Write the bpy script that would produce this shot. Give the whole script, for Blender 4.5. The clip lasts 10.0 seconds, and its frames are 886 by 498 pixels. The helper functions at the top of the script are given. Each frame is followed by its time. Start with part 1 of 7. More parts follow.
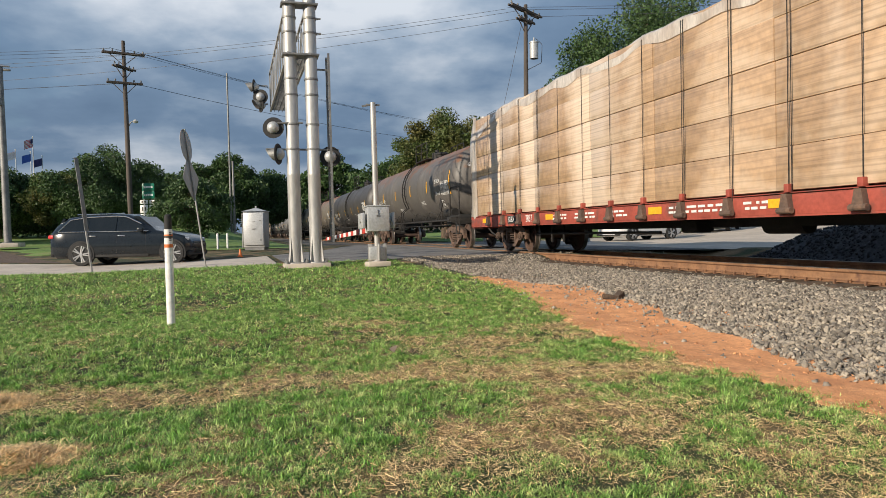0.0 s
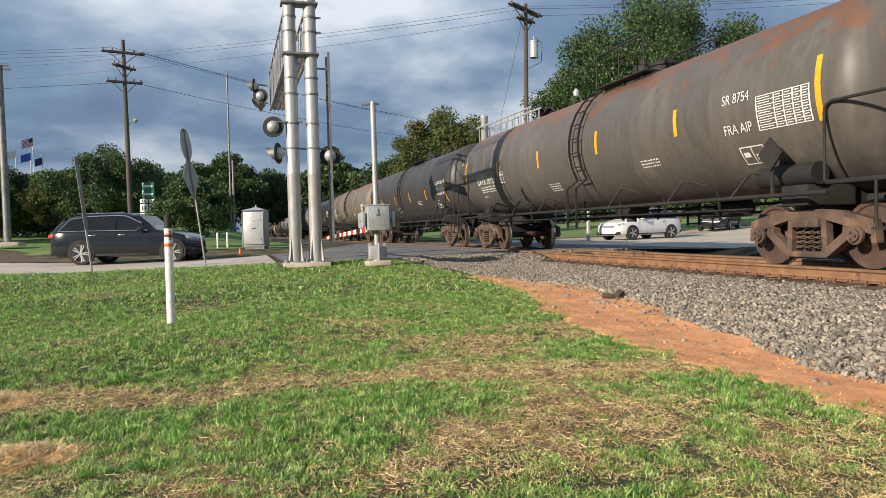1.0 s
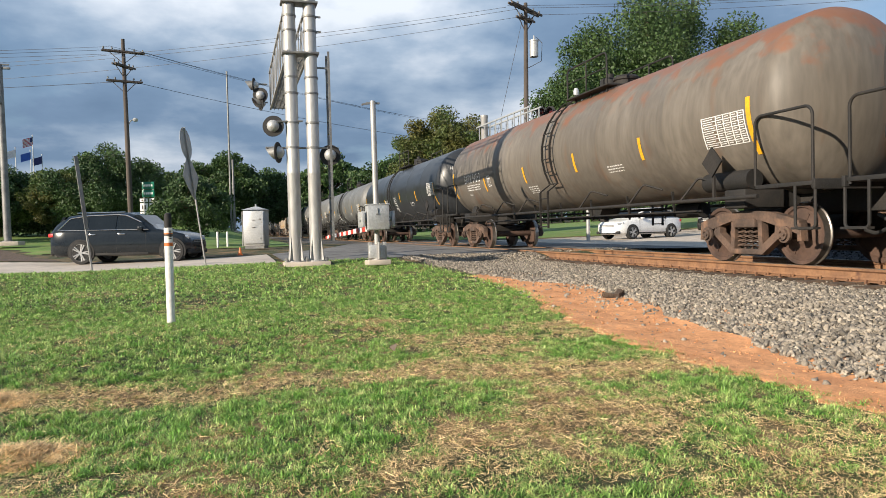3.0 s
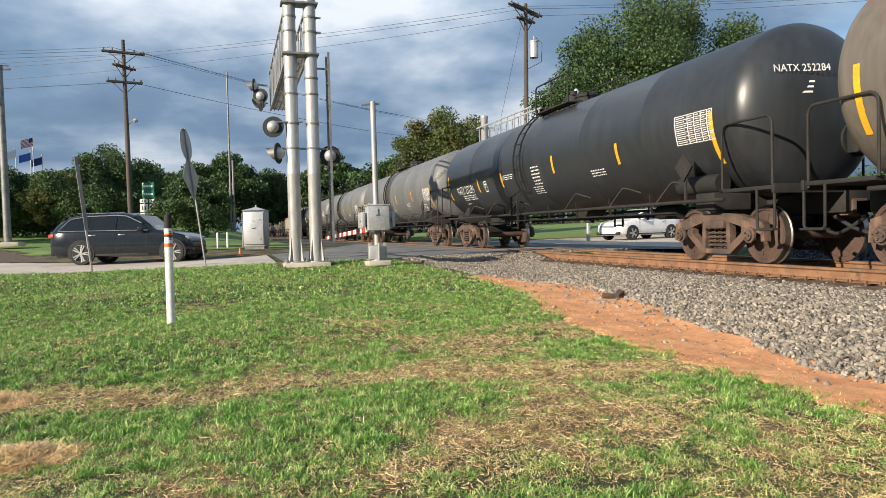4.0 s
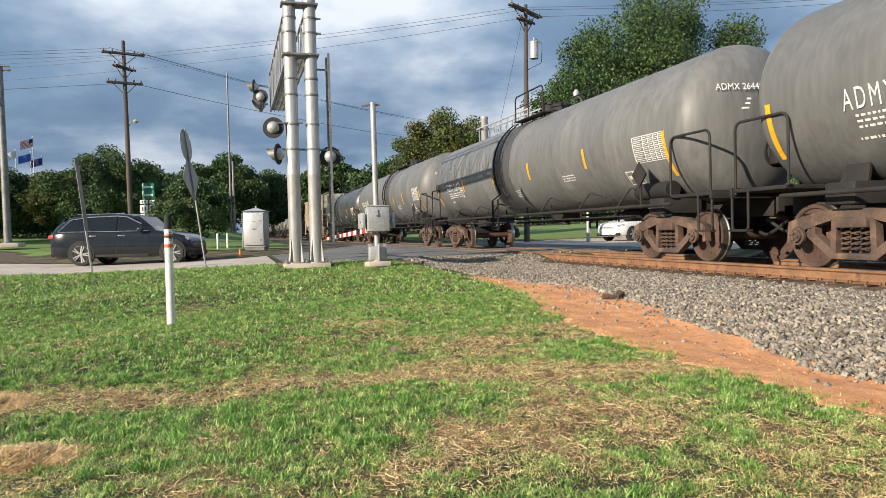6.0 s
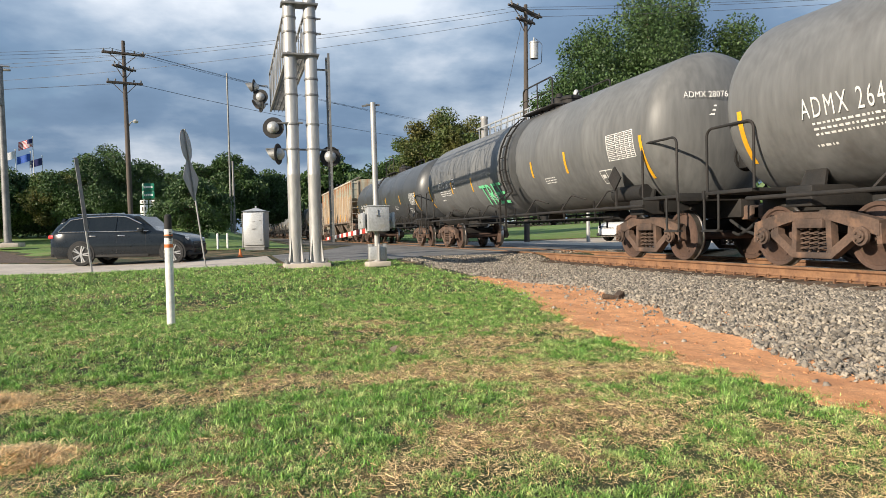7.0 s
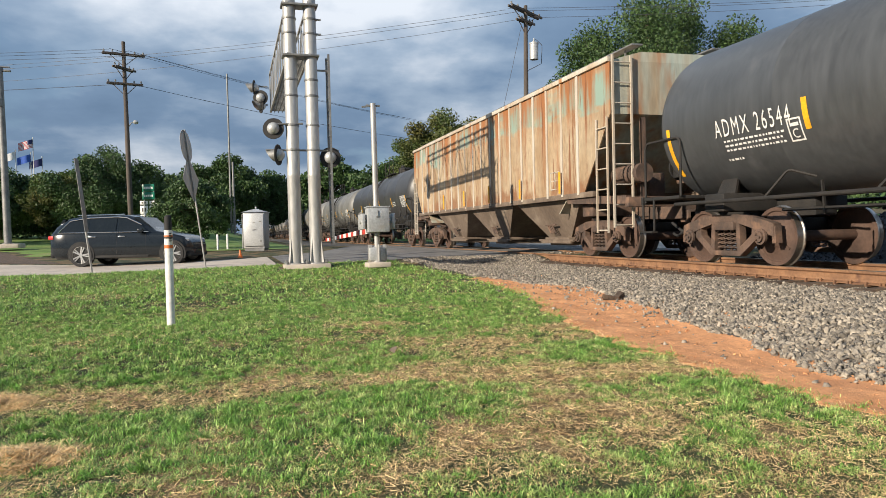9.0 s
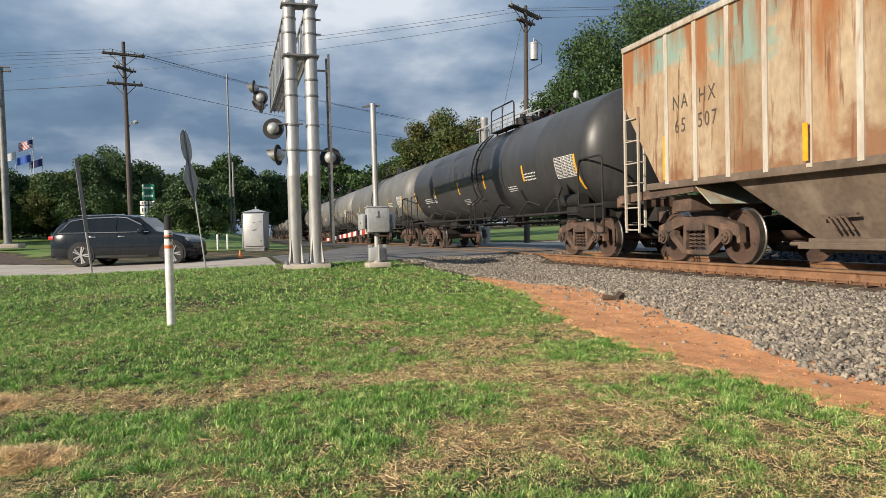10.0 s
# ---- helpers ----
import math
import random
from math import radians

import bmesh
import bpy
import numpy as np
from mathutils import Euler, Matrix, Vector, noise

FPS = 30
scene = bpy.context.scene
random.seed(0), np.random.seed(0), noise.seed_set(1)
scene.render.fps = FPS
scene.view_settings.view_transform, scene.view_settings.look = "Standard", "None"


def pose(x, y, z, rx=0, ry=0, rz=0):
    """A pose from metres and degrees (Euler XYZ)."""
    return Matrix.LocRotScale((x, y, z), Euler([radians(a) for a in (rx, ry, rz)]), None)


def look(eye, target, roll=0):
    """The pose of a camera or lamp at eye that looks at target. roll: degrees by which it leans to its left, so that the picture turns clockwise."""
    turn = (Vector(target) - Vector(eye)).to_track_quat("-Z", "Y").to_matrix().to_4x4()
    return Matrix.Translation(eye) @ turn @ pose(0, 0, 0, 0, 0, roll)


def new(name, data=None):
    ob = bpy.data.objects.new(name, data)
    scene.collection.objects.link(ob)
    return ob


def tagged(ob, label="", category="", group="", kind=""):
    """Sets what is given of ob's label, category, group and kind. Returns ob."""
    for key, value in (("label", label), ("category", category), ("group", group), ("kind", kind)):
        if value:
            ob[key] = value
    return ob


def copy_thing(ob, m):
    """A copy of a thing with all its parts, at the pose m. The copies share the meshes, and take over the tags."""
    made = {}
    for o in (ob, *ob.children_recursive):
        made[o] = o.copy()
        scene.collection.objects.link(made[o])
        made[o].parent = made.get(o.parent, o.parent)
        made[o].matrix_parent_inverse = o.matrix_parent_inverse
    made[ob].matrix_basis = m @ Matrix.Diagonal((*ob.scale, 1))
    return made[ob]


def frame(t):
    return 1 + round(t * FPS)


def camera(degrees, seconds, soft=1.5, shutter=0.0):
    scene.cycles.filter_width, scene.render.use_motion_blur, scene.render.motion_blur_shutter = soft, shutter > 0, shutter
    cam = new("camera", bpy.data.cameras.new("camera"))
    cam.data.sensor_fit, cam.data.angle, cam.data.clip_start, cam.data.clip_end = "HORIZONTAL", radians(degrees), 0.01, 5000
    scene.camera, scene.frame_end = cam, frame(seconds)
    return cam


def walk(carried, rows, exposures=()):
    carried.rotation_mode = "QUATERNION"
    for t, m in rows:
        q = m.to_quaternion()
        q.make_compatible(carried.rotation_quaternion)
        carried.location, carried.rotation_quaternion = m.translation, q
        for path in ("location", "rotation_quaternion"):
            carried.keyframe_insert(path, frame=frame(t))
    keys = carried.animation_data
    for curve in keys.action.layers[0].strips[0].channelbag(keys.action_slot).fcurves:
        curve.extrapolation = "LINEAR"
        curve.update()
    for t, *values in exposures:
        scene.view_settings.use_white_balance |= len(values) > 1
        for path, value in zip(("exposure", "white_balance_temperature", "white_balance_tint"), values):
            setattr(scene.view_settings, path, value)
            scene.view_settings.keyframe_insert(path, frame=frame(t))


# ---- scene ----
# ---- the camera and its way ----
EYE = (0.0, 0.0, 0.654)
FWD = (math.cos(0.2796), math.sin(0.2796))


def aim(pitch):
    """The camera on its tripod, tipped up by pitch radians."""
    d = Vector((-FWD[0] * math.cos(pitch), FWD[1] * math.cos(pitch), math.sin(pitch)))
    return look(EYE, Vector(EYE) + d * 10, -1.357)


cam = camera(63.79, 10.0, soft=0.7)
SAG = ((0, 0), (0.7, 0), (1, -1.5), (1.6, -1.6), (2, -3), (2.7, -3), (4, -1.5), (5, -1.5), (5.5, -0.2), (7, 0),
       (8.6, 0), (9, 1.4), (9.5, 2.6), (10, 1.6))
walk(cam, [(t, aim(-0.0256 + s / 1259.8)) for t, s in SAG],
     exposures=[(0, 0.22), (0.6, 0.24), (1.2, 0.46), (2.0, 0.56), (5.0, 0.56), (8.0, 0.54), (9.0, 0.46), (9.5, 0.34), (10, 0.28)])

# ---- world, sun, exposure ----
SUN = Vector((2.7, -6.05, 2.61)).normalized()
sun = new("sun", bpy.data.lights.new("sun", "SUN"))
sun.data.energy, sun.data.angle, sun.data.color = 5.0, radians(0.55), (1.0, 0.875, 0.71)
sun.matrix_world = look(SUN * 50, (0, 0, 0))
scene.view_settings.exposure = 0.28

world = bpy.data.worlds.new("sky")
scene.world = world
world.use_nodes = True
wn, wl = world.node_tree.nodes, world.node_tree.links
wn.clear()
w_out, w_bg = wn.new("ShaderNodeOutputWorld"), wn.new("ShaderNodeBackground")
w_sky = wn.new("ShaderNodeTexSky")
w_sky.sky_type, w_sky.sun_disc = "NISHITA", False
w_sky.sun_elevation, w_sky.sun_rotation = math.asin(SUN.z), math.atan2(SUN.x, SUN.y)
w_sky.air_density, w_sky.dust_density, w_sky.ozone_density = 1.0, 0.3, 2.0
w_co, w_map = wn.new("ShaderNodeTexCoord"), wn.new("ShaderNodeMapping")
# clouds lie on a flat layer overhead: the direction is spread by its height
w_sep, w_com = wn.new("ShaderNodeSeparateXYZ"), wn.new("ShaderNodeCombineXYZ")
wl.new(w_co.outputs["Generated"], w_sep.inputs["Vector"])


def w_math(kind, a, b):
    k = wn.new("ShaderNodeMath")
    k.operation = kind
    for s, v in zip(k.inputs, (a, b)):
        if isinstance(v, float):
            s.default_value = v
        else:
            wl.new(v, s)
    return k.outputs["Value"]


w_den = w_math("ADD", w_math("ABSOLUTE", w_sep.outputs["Z"], 0.0), 0.22)
wl.new(w_math("DIVIDE", w_sep.outputs["X"], w_den), w_com.inputs["X"])
wl.new(w_math("DIVIDE", w_sep.outputs["Y"], w_den), w_com.inputs["Y"])
wl.new(w_math("MULTIPLY", w_sep.outputs["Z"], 1.5), w_com.inputs["Z"])
w_map.inputs["Location"].default_value = (1.75, 0.9, 0.1)
wl.new(w_com.outputs["Vector"], w_map.inputs["Vector"])


def w_noise(scale, detail, rough):
    n = wn.new("ShaderNodeTexNoise")
    n.inputs["Scale"].default_value, n.inputs["Detail"].default_value = scale, detail
    n.inputs["Roughness"].default_value = rough
    wl.new(w_map.outputs["Vector"], n.inputs["Vector"])
    return n


def w_ramp(source, stops):
    r = wn.new("ShaderNodeValToRGB")
    while len(r.color_ramp.elements) < len(stops):
        r.color_ramp.elements.new(0.5)
    for e, (p, c) in zip(r.color_ramp.elements, stops):
        e.position, e.color = p, (*c, 1)
    wl.new(source, r.inputs["Fac"])
    return r


cover = w_ramp(w_noise(0.8, 8, 0.5).outputs["Fac"], [(0.30, (0, 0, 0)), (0.45, (1, 1, 1))])
shade = w_ramp(w_noise(1.25, 9, 0.52).outputs["Fac"],
               [(0.34, (1.3, 2.05, 3.2)), (0.47, (1.8, 2.7, 4.0)), (0.56, (3.3, 4.2, 5.4)), (0.67, (6.7, 7.2, 7.9))])
w_dim = wn.new("ShaderNodeMix")
w_dim.data_type, w_dim.blend_type = "RGBA", "MULTIPLY"
w_dim.inputs["Factor"].default_value = 1.0
wl.new(shade.outputs["Color"], w_dim.inputs["A"])
# a cloud layer is seen through more of itself, and so looks duller, towards the horizon
wl.new(w_math("MINIMUM", w_math("ADD", w_math("MULTIPLY", w_sep.outputs["Z"], 1.0), 0.68), 1.1), w_dim.inputs["B"])
w_mix = wn.new("ShaderNodeMix")
w_mix.data_type = "RGBA"
wl.new(cover.outputs["Color"], w_mix.inputs["Factor"])
wl.new(w_sky.outputs["Color"], w_mix.inputs["A"])
wl.new(w_dim.outputs["Result"], w_mix.inputs["B"])
wl.new(w_mix.outputs["Result"], w_bg.inputs["Color"])
w_bg.inputs["Strength"].default_value = 0.092
wl.new(w_bg.outputs["Background"], w_out.inputs["Surface"])


# ---- materials ----
def mat(name, c1, c2=None, scale=4.0, rough=0.7, metal=0.0, bump=0.0, bump_scale=40.0, streak=1.0, spots=None, rand=0.0,
        island=0.0, low=0.4, high=0.62, coat=0.0, trans=0.0):
    """A surface: two colours mixed by a coarse and a fine noise, an optional third in patches, and a fine relief.
    streak stretches the pattern along z; rand and island vary the brightness per object and per loose piece."""
    m = bpy.data.materials.new(name)
    m.use_nodes = True
    n, l = m.node_tree.nodes, m.node_tree.links
    b = n["Principled BSDF"]
    b.inputs["Roughness"].default_value, b.inputs["Metallic"].default_value = rough, metal
    b.inputs["Coat Weight"].default_value = coat
    co, mp = n.new("ShaderNodeTexCoord"), n.new("ShaderNodeMapping")
    mp.inputs["Scale"].default_value = (1, 1, 1 / streak)
    l.new(co.outputs["Object"], mp.inputs["Vector"])

    def noise_fac(s, detail=5.0, lo=low, hi=high):
        t = n.new("ShaderNodeTexNoise")
        t.inputs["Scale"].default_value, t.inputs["Detail"].default_value = s, detail
        l.new(mp.outputs["Vector"], t.inputs["Vector"])
        r = n.new("ShaderNodeMapRange")
        r.inputs["From Min"].default_value, r.inputs["From Max"].default_value = lo, hi
        l.new(t.outputs["Fac"], r.inputs["Value"])
        return r.outputs["Result"]

    def mixed(fac, a, c, kind="MIX"):
        x = n.new("ShaderNodeMix")
        x.data_type, x.blend_type = "RGBA", kind
        for s, v in (("Factor", fac), ("A", a), ("B", c)):
            if isinstance(v, (tuple, float, int)):
                x.inputs[s].default_value = (*v, 1) if isinstance(v, tuple) else v
            else:
                l.new(v, x.inputs[s])
        return x.outputs["Result"]

    c2 = c2 or tuple(v * 0.8 for v in c1)
    col = mixed(noise_fac(scale), c1, c2)
    fine = noise_fac(scale * 9, 3.0, 0.3, 0.7)
    grey = n.new("ShaderNodeMapRange")
    grey.inputs["To Min"].default_value, grey.inputs["To Max"].default_value = 0.82, 1.1
    l.new(fine, grey.inputs["Value"])
    col = mixed(1.0, col, grey.outputs["Result"], "MULTIPLY")
    if spots:
        colour, s, lo, hi = spots
        col = mixed(noise_fac(s, 8.0, lo, hi), col, colour)
    for amount, node, out in ((rand, "ShaderNodeObjectInfo", "Random"), (island, "ShaderNodeNewGeometry", "Random Per Island")):
        if amount:
            i, r = n.new(node), n.new("ShaderNodeMapRange")
            r.inputs["To Min"].default_value, r.inputs["To Max"].default_value = 1 - amount, 1 + amount
            l.new(i.outputs[out], r.inputs["Value"])
            col = mixed(1.0, col, r.outputs["Result"], "MULTIPLY")
    l.new(col, b.inputs["Base Color"])
    if bump:
        t, k = n.new("ShaderNodeTexNoise"), n.new("ShaderNodeBump")
        t.inputs["Scale"].default_value, t.inputs["Detail"].default_value = bump_scale, 4.0
        l.new(mp.outputs["Vector"], t.inputs["Vector"])
        l.new(t.outputs["Fac"], k.inputs["Height"])
        k.inputs["Strength"].default_value, k.inputs["Distance"].default_value = bump, 0.02
        l.new(k.outputs["Normal"], b.inputs["Normal"])
    if trans:
        out, add, tr = n["Material Output"], n.new("ShaderNodeMixShader"), n.new("ShaderNodeBsdfTranslucent")
        l.new(col, tr.inputs["Color"])
        add.inputs["Fac"].default_value = trans
        l.new(b.outputs["BSDF"], add.inputs[1])
        l.new(tr.outputs["BSDF"], add.inputs[2])
        l.new(add.outputs["Shader"], out.inputs["Surface"])
    return m


M = {
    "turf": mat("distant turf", (0.15, 0.25, 0.05), (0.11, 0.19, 0.04), 0.8, 0.9, bump=1.0, bump_scale=12, spots=((0.20, 0.22, 0.07), 0.5, 0.5, 0.7)),
    "soil": mat("lawn soil", (0.05, 0.062, 0.018), (0.032, 0.04, 0.013), 1.3, 0.95, bump=0.8, spots=((0.20, 0.13, 0.065), 1.2, 0.46, 0.62)),
    "blade": mat("grass blade", (0.165, 0.34, 0.058), (0.50, 0.60, 0.21), 9.0, 0.5, island=0.75, trans=0.15, low=0.45, high=0.66),
    "straw": mat("dry grass", (0.90, 0.68, 0.36), (0.58, 0.39, 0.19), 6.0, 0.6, island=0.55, trans=0.15),
    "clay": mat("red clay", (0.66, 0.325, 0.15), (0.53, 0.25, 0.112), 2.2, 0.95, bump=0.4, bump_scale=45, spots=((0.46, 0.215, 0.10), 4.0, 0.55, 0.68), island=0.3),
    "concrete": mat("pale concrete", (0.57, 0.495, 0.415), (0.49, 0.425, 0.355), 0.35, 0.85, bump=0.25, bump_scale=60, spots=((0.32, 0.29, 0.26), 0.8, 0.58, 0.75)),
    "asphalt": mat("worn asphalt", (0.20, 0.193, 0.185), (0.14, 0.137, 0.134), 0.7, 0.9, bump=0.4, bump_scale=90, spots=((0.06, 0.06, 0.06), 1.4, 0.58, 0.7)),
    "stone": mat("grey ballast stone", (0.33, 0.285, 0.225), (0.20, 0.178, 0.15), 9.0, 0.9, bump=0.4, bump_scale=60, island=0.5, rand=0.12),
    "bed": mat("ballast bed", (0.12, 0.112, 0.10), (0.07, 0.066, 0.06), 16.0, 0.95, bump=1.0, bump_scale=22),
    "coal": mat("dark gravel", (0.055, 0.06, 0.068), (0.03, 0.033, 0.04), 9.0, 0.85, bump=0.9, bump_scale=18, island=0.5),
    "rail": mat("rusty rail steel", (0.29, 0.155, 0.08), (0.20, 0.105, 0.058), 3.0, 0.75, 0.1, bump=0.2, spots=((0.12, 0.06, 0.04), 5.0, 0.6, 0.7)),
    "railtop": mat("polished rail head", (0.42, 0.36, 0.30), (0.30, 0.22, 0.16), 2.0, 0.38, 0.8),
    "tie": mat("weathered timber sleeper", (0.11, 0.075, 0.05), (0.07, 0.05, 0.038), 8.0, 0.9, bump=0.8, rand=0.3),
    "galv": mat("galvanised steel", (0.44, 0.435, 0.42), (0.36, 0.355, 0.345), 1.6, 0.5, 0.35, streak=4.0, bump=0.08, spots=((0.36, 0.34, 0.30), 2.0, 0.6, 0.75)),
    "galvdark": mat("dull steel", (0.26, 0.26, 0.25), (0.18, 0.18, 0.18), 3.0, 0.55, 0.4),
    "silver": mat("silver-painted metal", (0.50, 0.51, 0.51), (0.42, 0.43, 0.43), 2.5, 0.45, 0.3, spots=((0.42, 0.40, 0.36), 3.0, 0.6, 0.75)),
    "black": mat("black painted metal", (0.016, 0.016, 0.018), (0.025, 0.024, 0.023), 3.0, 0.8, bump=0.05),
    "lens": mat("dark red lens", (0.11, 0.012, 0.012), (0.06, 0.01, 0.01), 5.0, 0.15, coat=0.5),
    "whitepaint": mat("white paint", (0.80, 0.79, 0.76), (0.72, 0.70, 0.66), 2.0, 0.5, spots=((0.55, 0.50, 0.43), 3.0, 0.66, 0.8)),
    "redpaint": mat("red paint", (0.55, 0.05, 0.035), (0.45, 0.05, 0.03), 3.0, 0.5),
    "orange": mat("orange plastic", (0.80, 0.20, 0.04), (0.65, 0.16, 0.04), 4.0, 0.5),
    "yellow": mat("amber reflective tape", (0.83, 0.43, 0.02), (0.74, 0.36, 0.02), 4.0, 0.45, spots=((0.40, 0.25, 0.07), 6.0, 0.62, 0.75)),
    "letter": mat("white stencil paint", (0.78, 0.77, 0.74), (0.66, 0.65, 0.62), 6.0, 0.6),
    "letterdark": mat("dark stencil paint", (0.07, 0.06, 0.05), (0.12, 0.09, 0.07), 6.0, 0.7),
    "green_tag": mat("mint green spray paint", (0.22, 0.80, 0.38), (0.16, 0.68, 0.32), 4.0, 0.6),
    "rustiron": mat("rusted cast iron", (0.14, 0.09, 0.066), (0.075, 0.053, 0.043), 3.0, 0.8, 0.1, bump=0.4, bump_scale=30, spots=((0.22, 0.13, 0.085), 4.0, 0.55, 0.7)),
    "wheelrust": mat("rusted wheel steel", (0.11, 0.067, 0.05), (0.065, 0.043, 0.035), 2.0, 0.7, 0.2, bump=0.2),
    "tread": mat("bright wheel tread", (0.5, 0.47, 0.44), (0.36, 0.32, 0.28), 3.0, 0.3, 0.9),
    "grime": mat("grimy black steel", (0.02, 0.0195, 0.019), (0.032, 0.028, 0.025), 3.0, 0.75, 0.2, bump=0.3),
    "bark": mat("brown bark", (0.13, 0.09, 0.06), (0.08, 0.06, 0.045), 5.0, 0.95, bump=1.0, streak=4.0),
    "polewood": mat("weathered pole timber", (0.115, 0.092, 0.078), (0.07, 0.06, 0.052), 3.0, 0.9, streak=12.0, bump=0.5),
    "wire": mat("dark cable", (0.05, 0.055, 0.065), (0.06, 0.06, 0.07), 1.0, 0.6),
}


# ---- building helpers ----
def box(bm, sx, sy, sz, x=0, y=0, z=0, rx=0, ry=0, rz=0, bevel=0.0):
    """A box of that size centred on x, y, z."""
    r = bmesh.ops.create_cube(bm, size=1.0, matrix=pose(x, y, z, rx, ry, rz) @ Matrix.Diagonal((sx, sy, sz, 1)))
    if bevel:
        edges = list({e for v in r["verts"] for e in v.link_edges})
        bmesh.ops.bevel(bm, geom=edges, offset=bevel, segments=2, affect="EDGES", profile=0.5)
    return bm


def rod(bm, a, b, r, r2=None, seg=10, caps=True):
    """A round bar from a to b."""
    a, b = Vector(a), Vector(b)
    m = Matrix.Translation((a + b) / 2) @ (b - a).to_track_quat("Z", "Y").to_matrix().to_4x4()
    bmesh.ops.create_cone(bm, cap_ends=caps, segments=seg, radius1=r, radius2=r if r2 is None else r2, depth=(b - a).length, matrix=m)
    return bm


def bar(bm, a, b, w, h):
    """A square bar from a to b."""
    a, b = Vector(a), Vector(b)
    m = Matrix.Translation((a + b) / 2) @ (b - a).to_track_quat("X", "Z").to_matrix().to_4x4()
    bmesh.ops.create_cube(bm, size=1.0, matrix=m @ Matrix.Diagonal(((b - a).length, w, h, 1)))
    return bm


def pipe(bm, points, r, seg=8):
    """A bent round bar through the points."""
    pts = [Vector(points[0])]
    for a, b, c in zip(points, points[1:], points[2:]):
        a, b, c = Vector(a), Vector(b), Vector(c)
        k = min(2.5 * r, (b - a).length * 0.4, (c - b).length * 0.4)
        pts += [b + (a - b).normalized() * k, b + ((a - b).normalized() + (c - b).normalized()) * k * 0.3, b + (c - b).normalized() * k]
    pts.append(Vector(points[-1]))
    return tube(bm, pts, r, seg)


def tube(bm, points, r, seg=8):
    """One connected round bar along the points."""
    pts = [Vector(p) for p in points]
    rings, up = [], Vector((0.13, 0.31, 0.94))
    for k, p in enumerate(pts):
        d = (pts[min(k + 1, len(pts) - 1)] - pts[max(k - 1, 0)]).normalized()
        if abs(d.dot(up)) > 0.95:
            up = Vector((0.9, 0.4, 0.1))
        a = d.cross(up).normalized()
        b = d.cross(a)
        up = -b if b.dot(up) < 0 else b
        rings.append([p + (a * math.cos(2 * math.pi * i / seg) + b * math.sin(2 * math.pi * i / seg)) * r for i in range(seg)])
    return loft(bm, rings)


def lathe(bm, profile, seg=32, m=Matrix()):
    """Turn a profile of (radius, height) round z, then move it by m."""
    rings = []
    for r, z in profile:
        if r < 1e-5:
            rings.append([bm.verts.new(m @ Vector((0, 0, z)))])
        else:
            rings.append([bm.verts.new(m @ Vector((r * math.cos(2 * math.pi * i / seg), r * math.sin(2 * math.pi * i / seg), z))) for i in range(seg)])
    for p, q in zip(rings, rings[1:]):
        for i in range(seg):
            j = (i + 1) % seg
            vs = [p[i % len(p)], p[j % len(p)], q[j % len(q)], q[i % len(q)]]
            vs = list(dict.fromkeys(vs))
            if len(vs) > 2:
                bm.faces.new(vs)
    return bm


def prism(bm, outline, depth, m=Matrix()):
    """A plate with that outline in x and z, depth thick along y, then moved by m."""
    front = [bm.verts.new(m @ Vector((x, -depth / 2, z))) for x, z in outline]
    back = [bm.verts.new(m @ Vector((x, depth / 2, z))) for x, z in outline]
    bm.faces.new(front)
    bm.faces.new(back[::-1])
    for i in range(len(front)):
        j = (i + 1) % len(front)
        bm.faces.new((front[j], front[i], back[i], back[j]))
    return bm


def loft(bm, rings, close=True, caps=True):
    """Skin rows of points of equal length."""
    rows = [[bm.verts.new(p) for p in ring] for ring in rings]
    for p, q in zip(rows, rows[1:]):
        for i in range(len(p) if close else len(p) - 1):
            j = (i + 1) % len(p)
            bm.faces.new((p[i], p[j], q[j], q[i]))
    if caps:
        bm.faces.new(rows[0][::-1])
        bm.faces.new(rows[-1])
    return bm


def mesh_of(name, bm, material, smooth=35):
    bmesh.ops.recalc_face_normals(bm, faces=bm.faces)
    me = bpy.data.meshes.new(name)
    if smooth:
        lim = radians(smooth)
        for f in bm.faces:
            f.smooth = True
        for e in bm.edges:
            e.smooth = len(e.link_faces) == 2 and e.calc_face_angle(9) < lim
    bm.to_mesh(me)
    bm.free()
    for x in (material if isinstance(material, (list, tuple)) else [material]):
        me.materials.append(x)
    return me


def part(name, bm, material, parent, label="", m=None, smooth=35):
    ob = new(name, mesh_of(name, bm, material, smooth))
    ob.parent = parent
    if m is not None:
        ob.matrix_basis = m
    return tagged(ob, label)


def again(src, parent, m):
    """Another piece on the same mesh."""
    ob = new(src.name.split(".")[0], src.data)
    ob.parent, ob.matrix_basis = parent, m
    return tagged(ob, src.get("label", ""))


def thing(name, m, label, category, group="", kind=""):
    ob = new(name)
    ob.empty_display_size = 0.2
    ob.matrix_basis = m
    return tagged(ob, label, category, group, kind)


def solid(name, bm, material, label, category="", kind="", m=None, smooth=35, group=""):
    ob = new(name, mesh_of(name, bm, material, smooth))
    if m is not None:
        ob.matrix_basis = m
    return tagged(ob, label, category, group, kind)


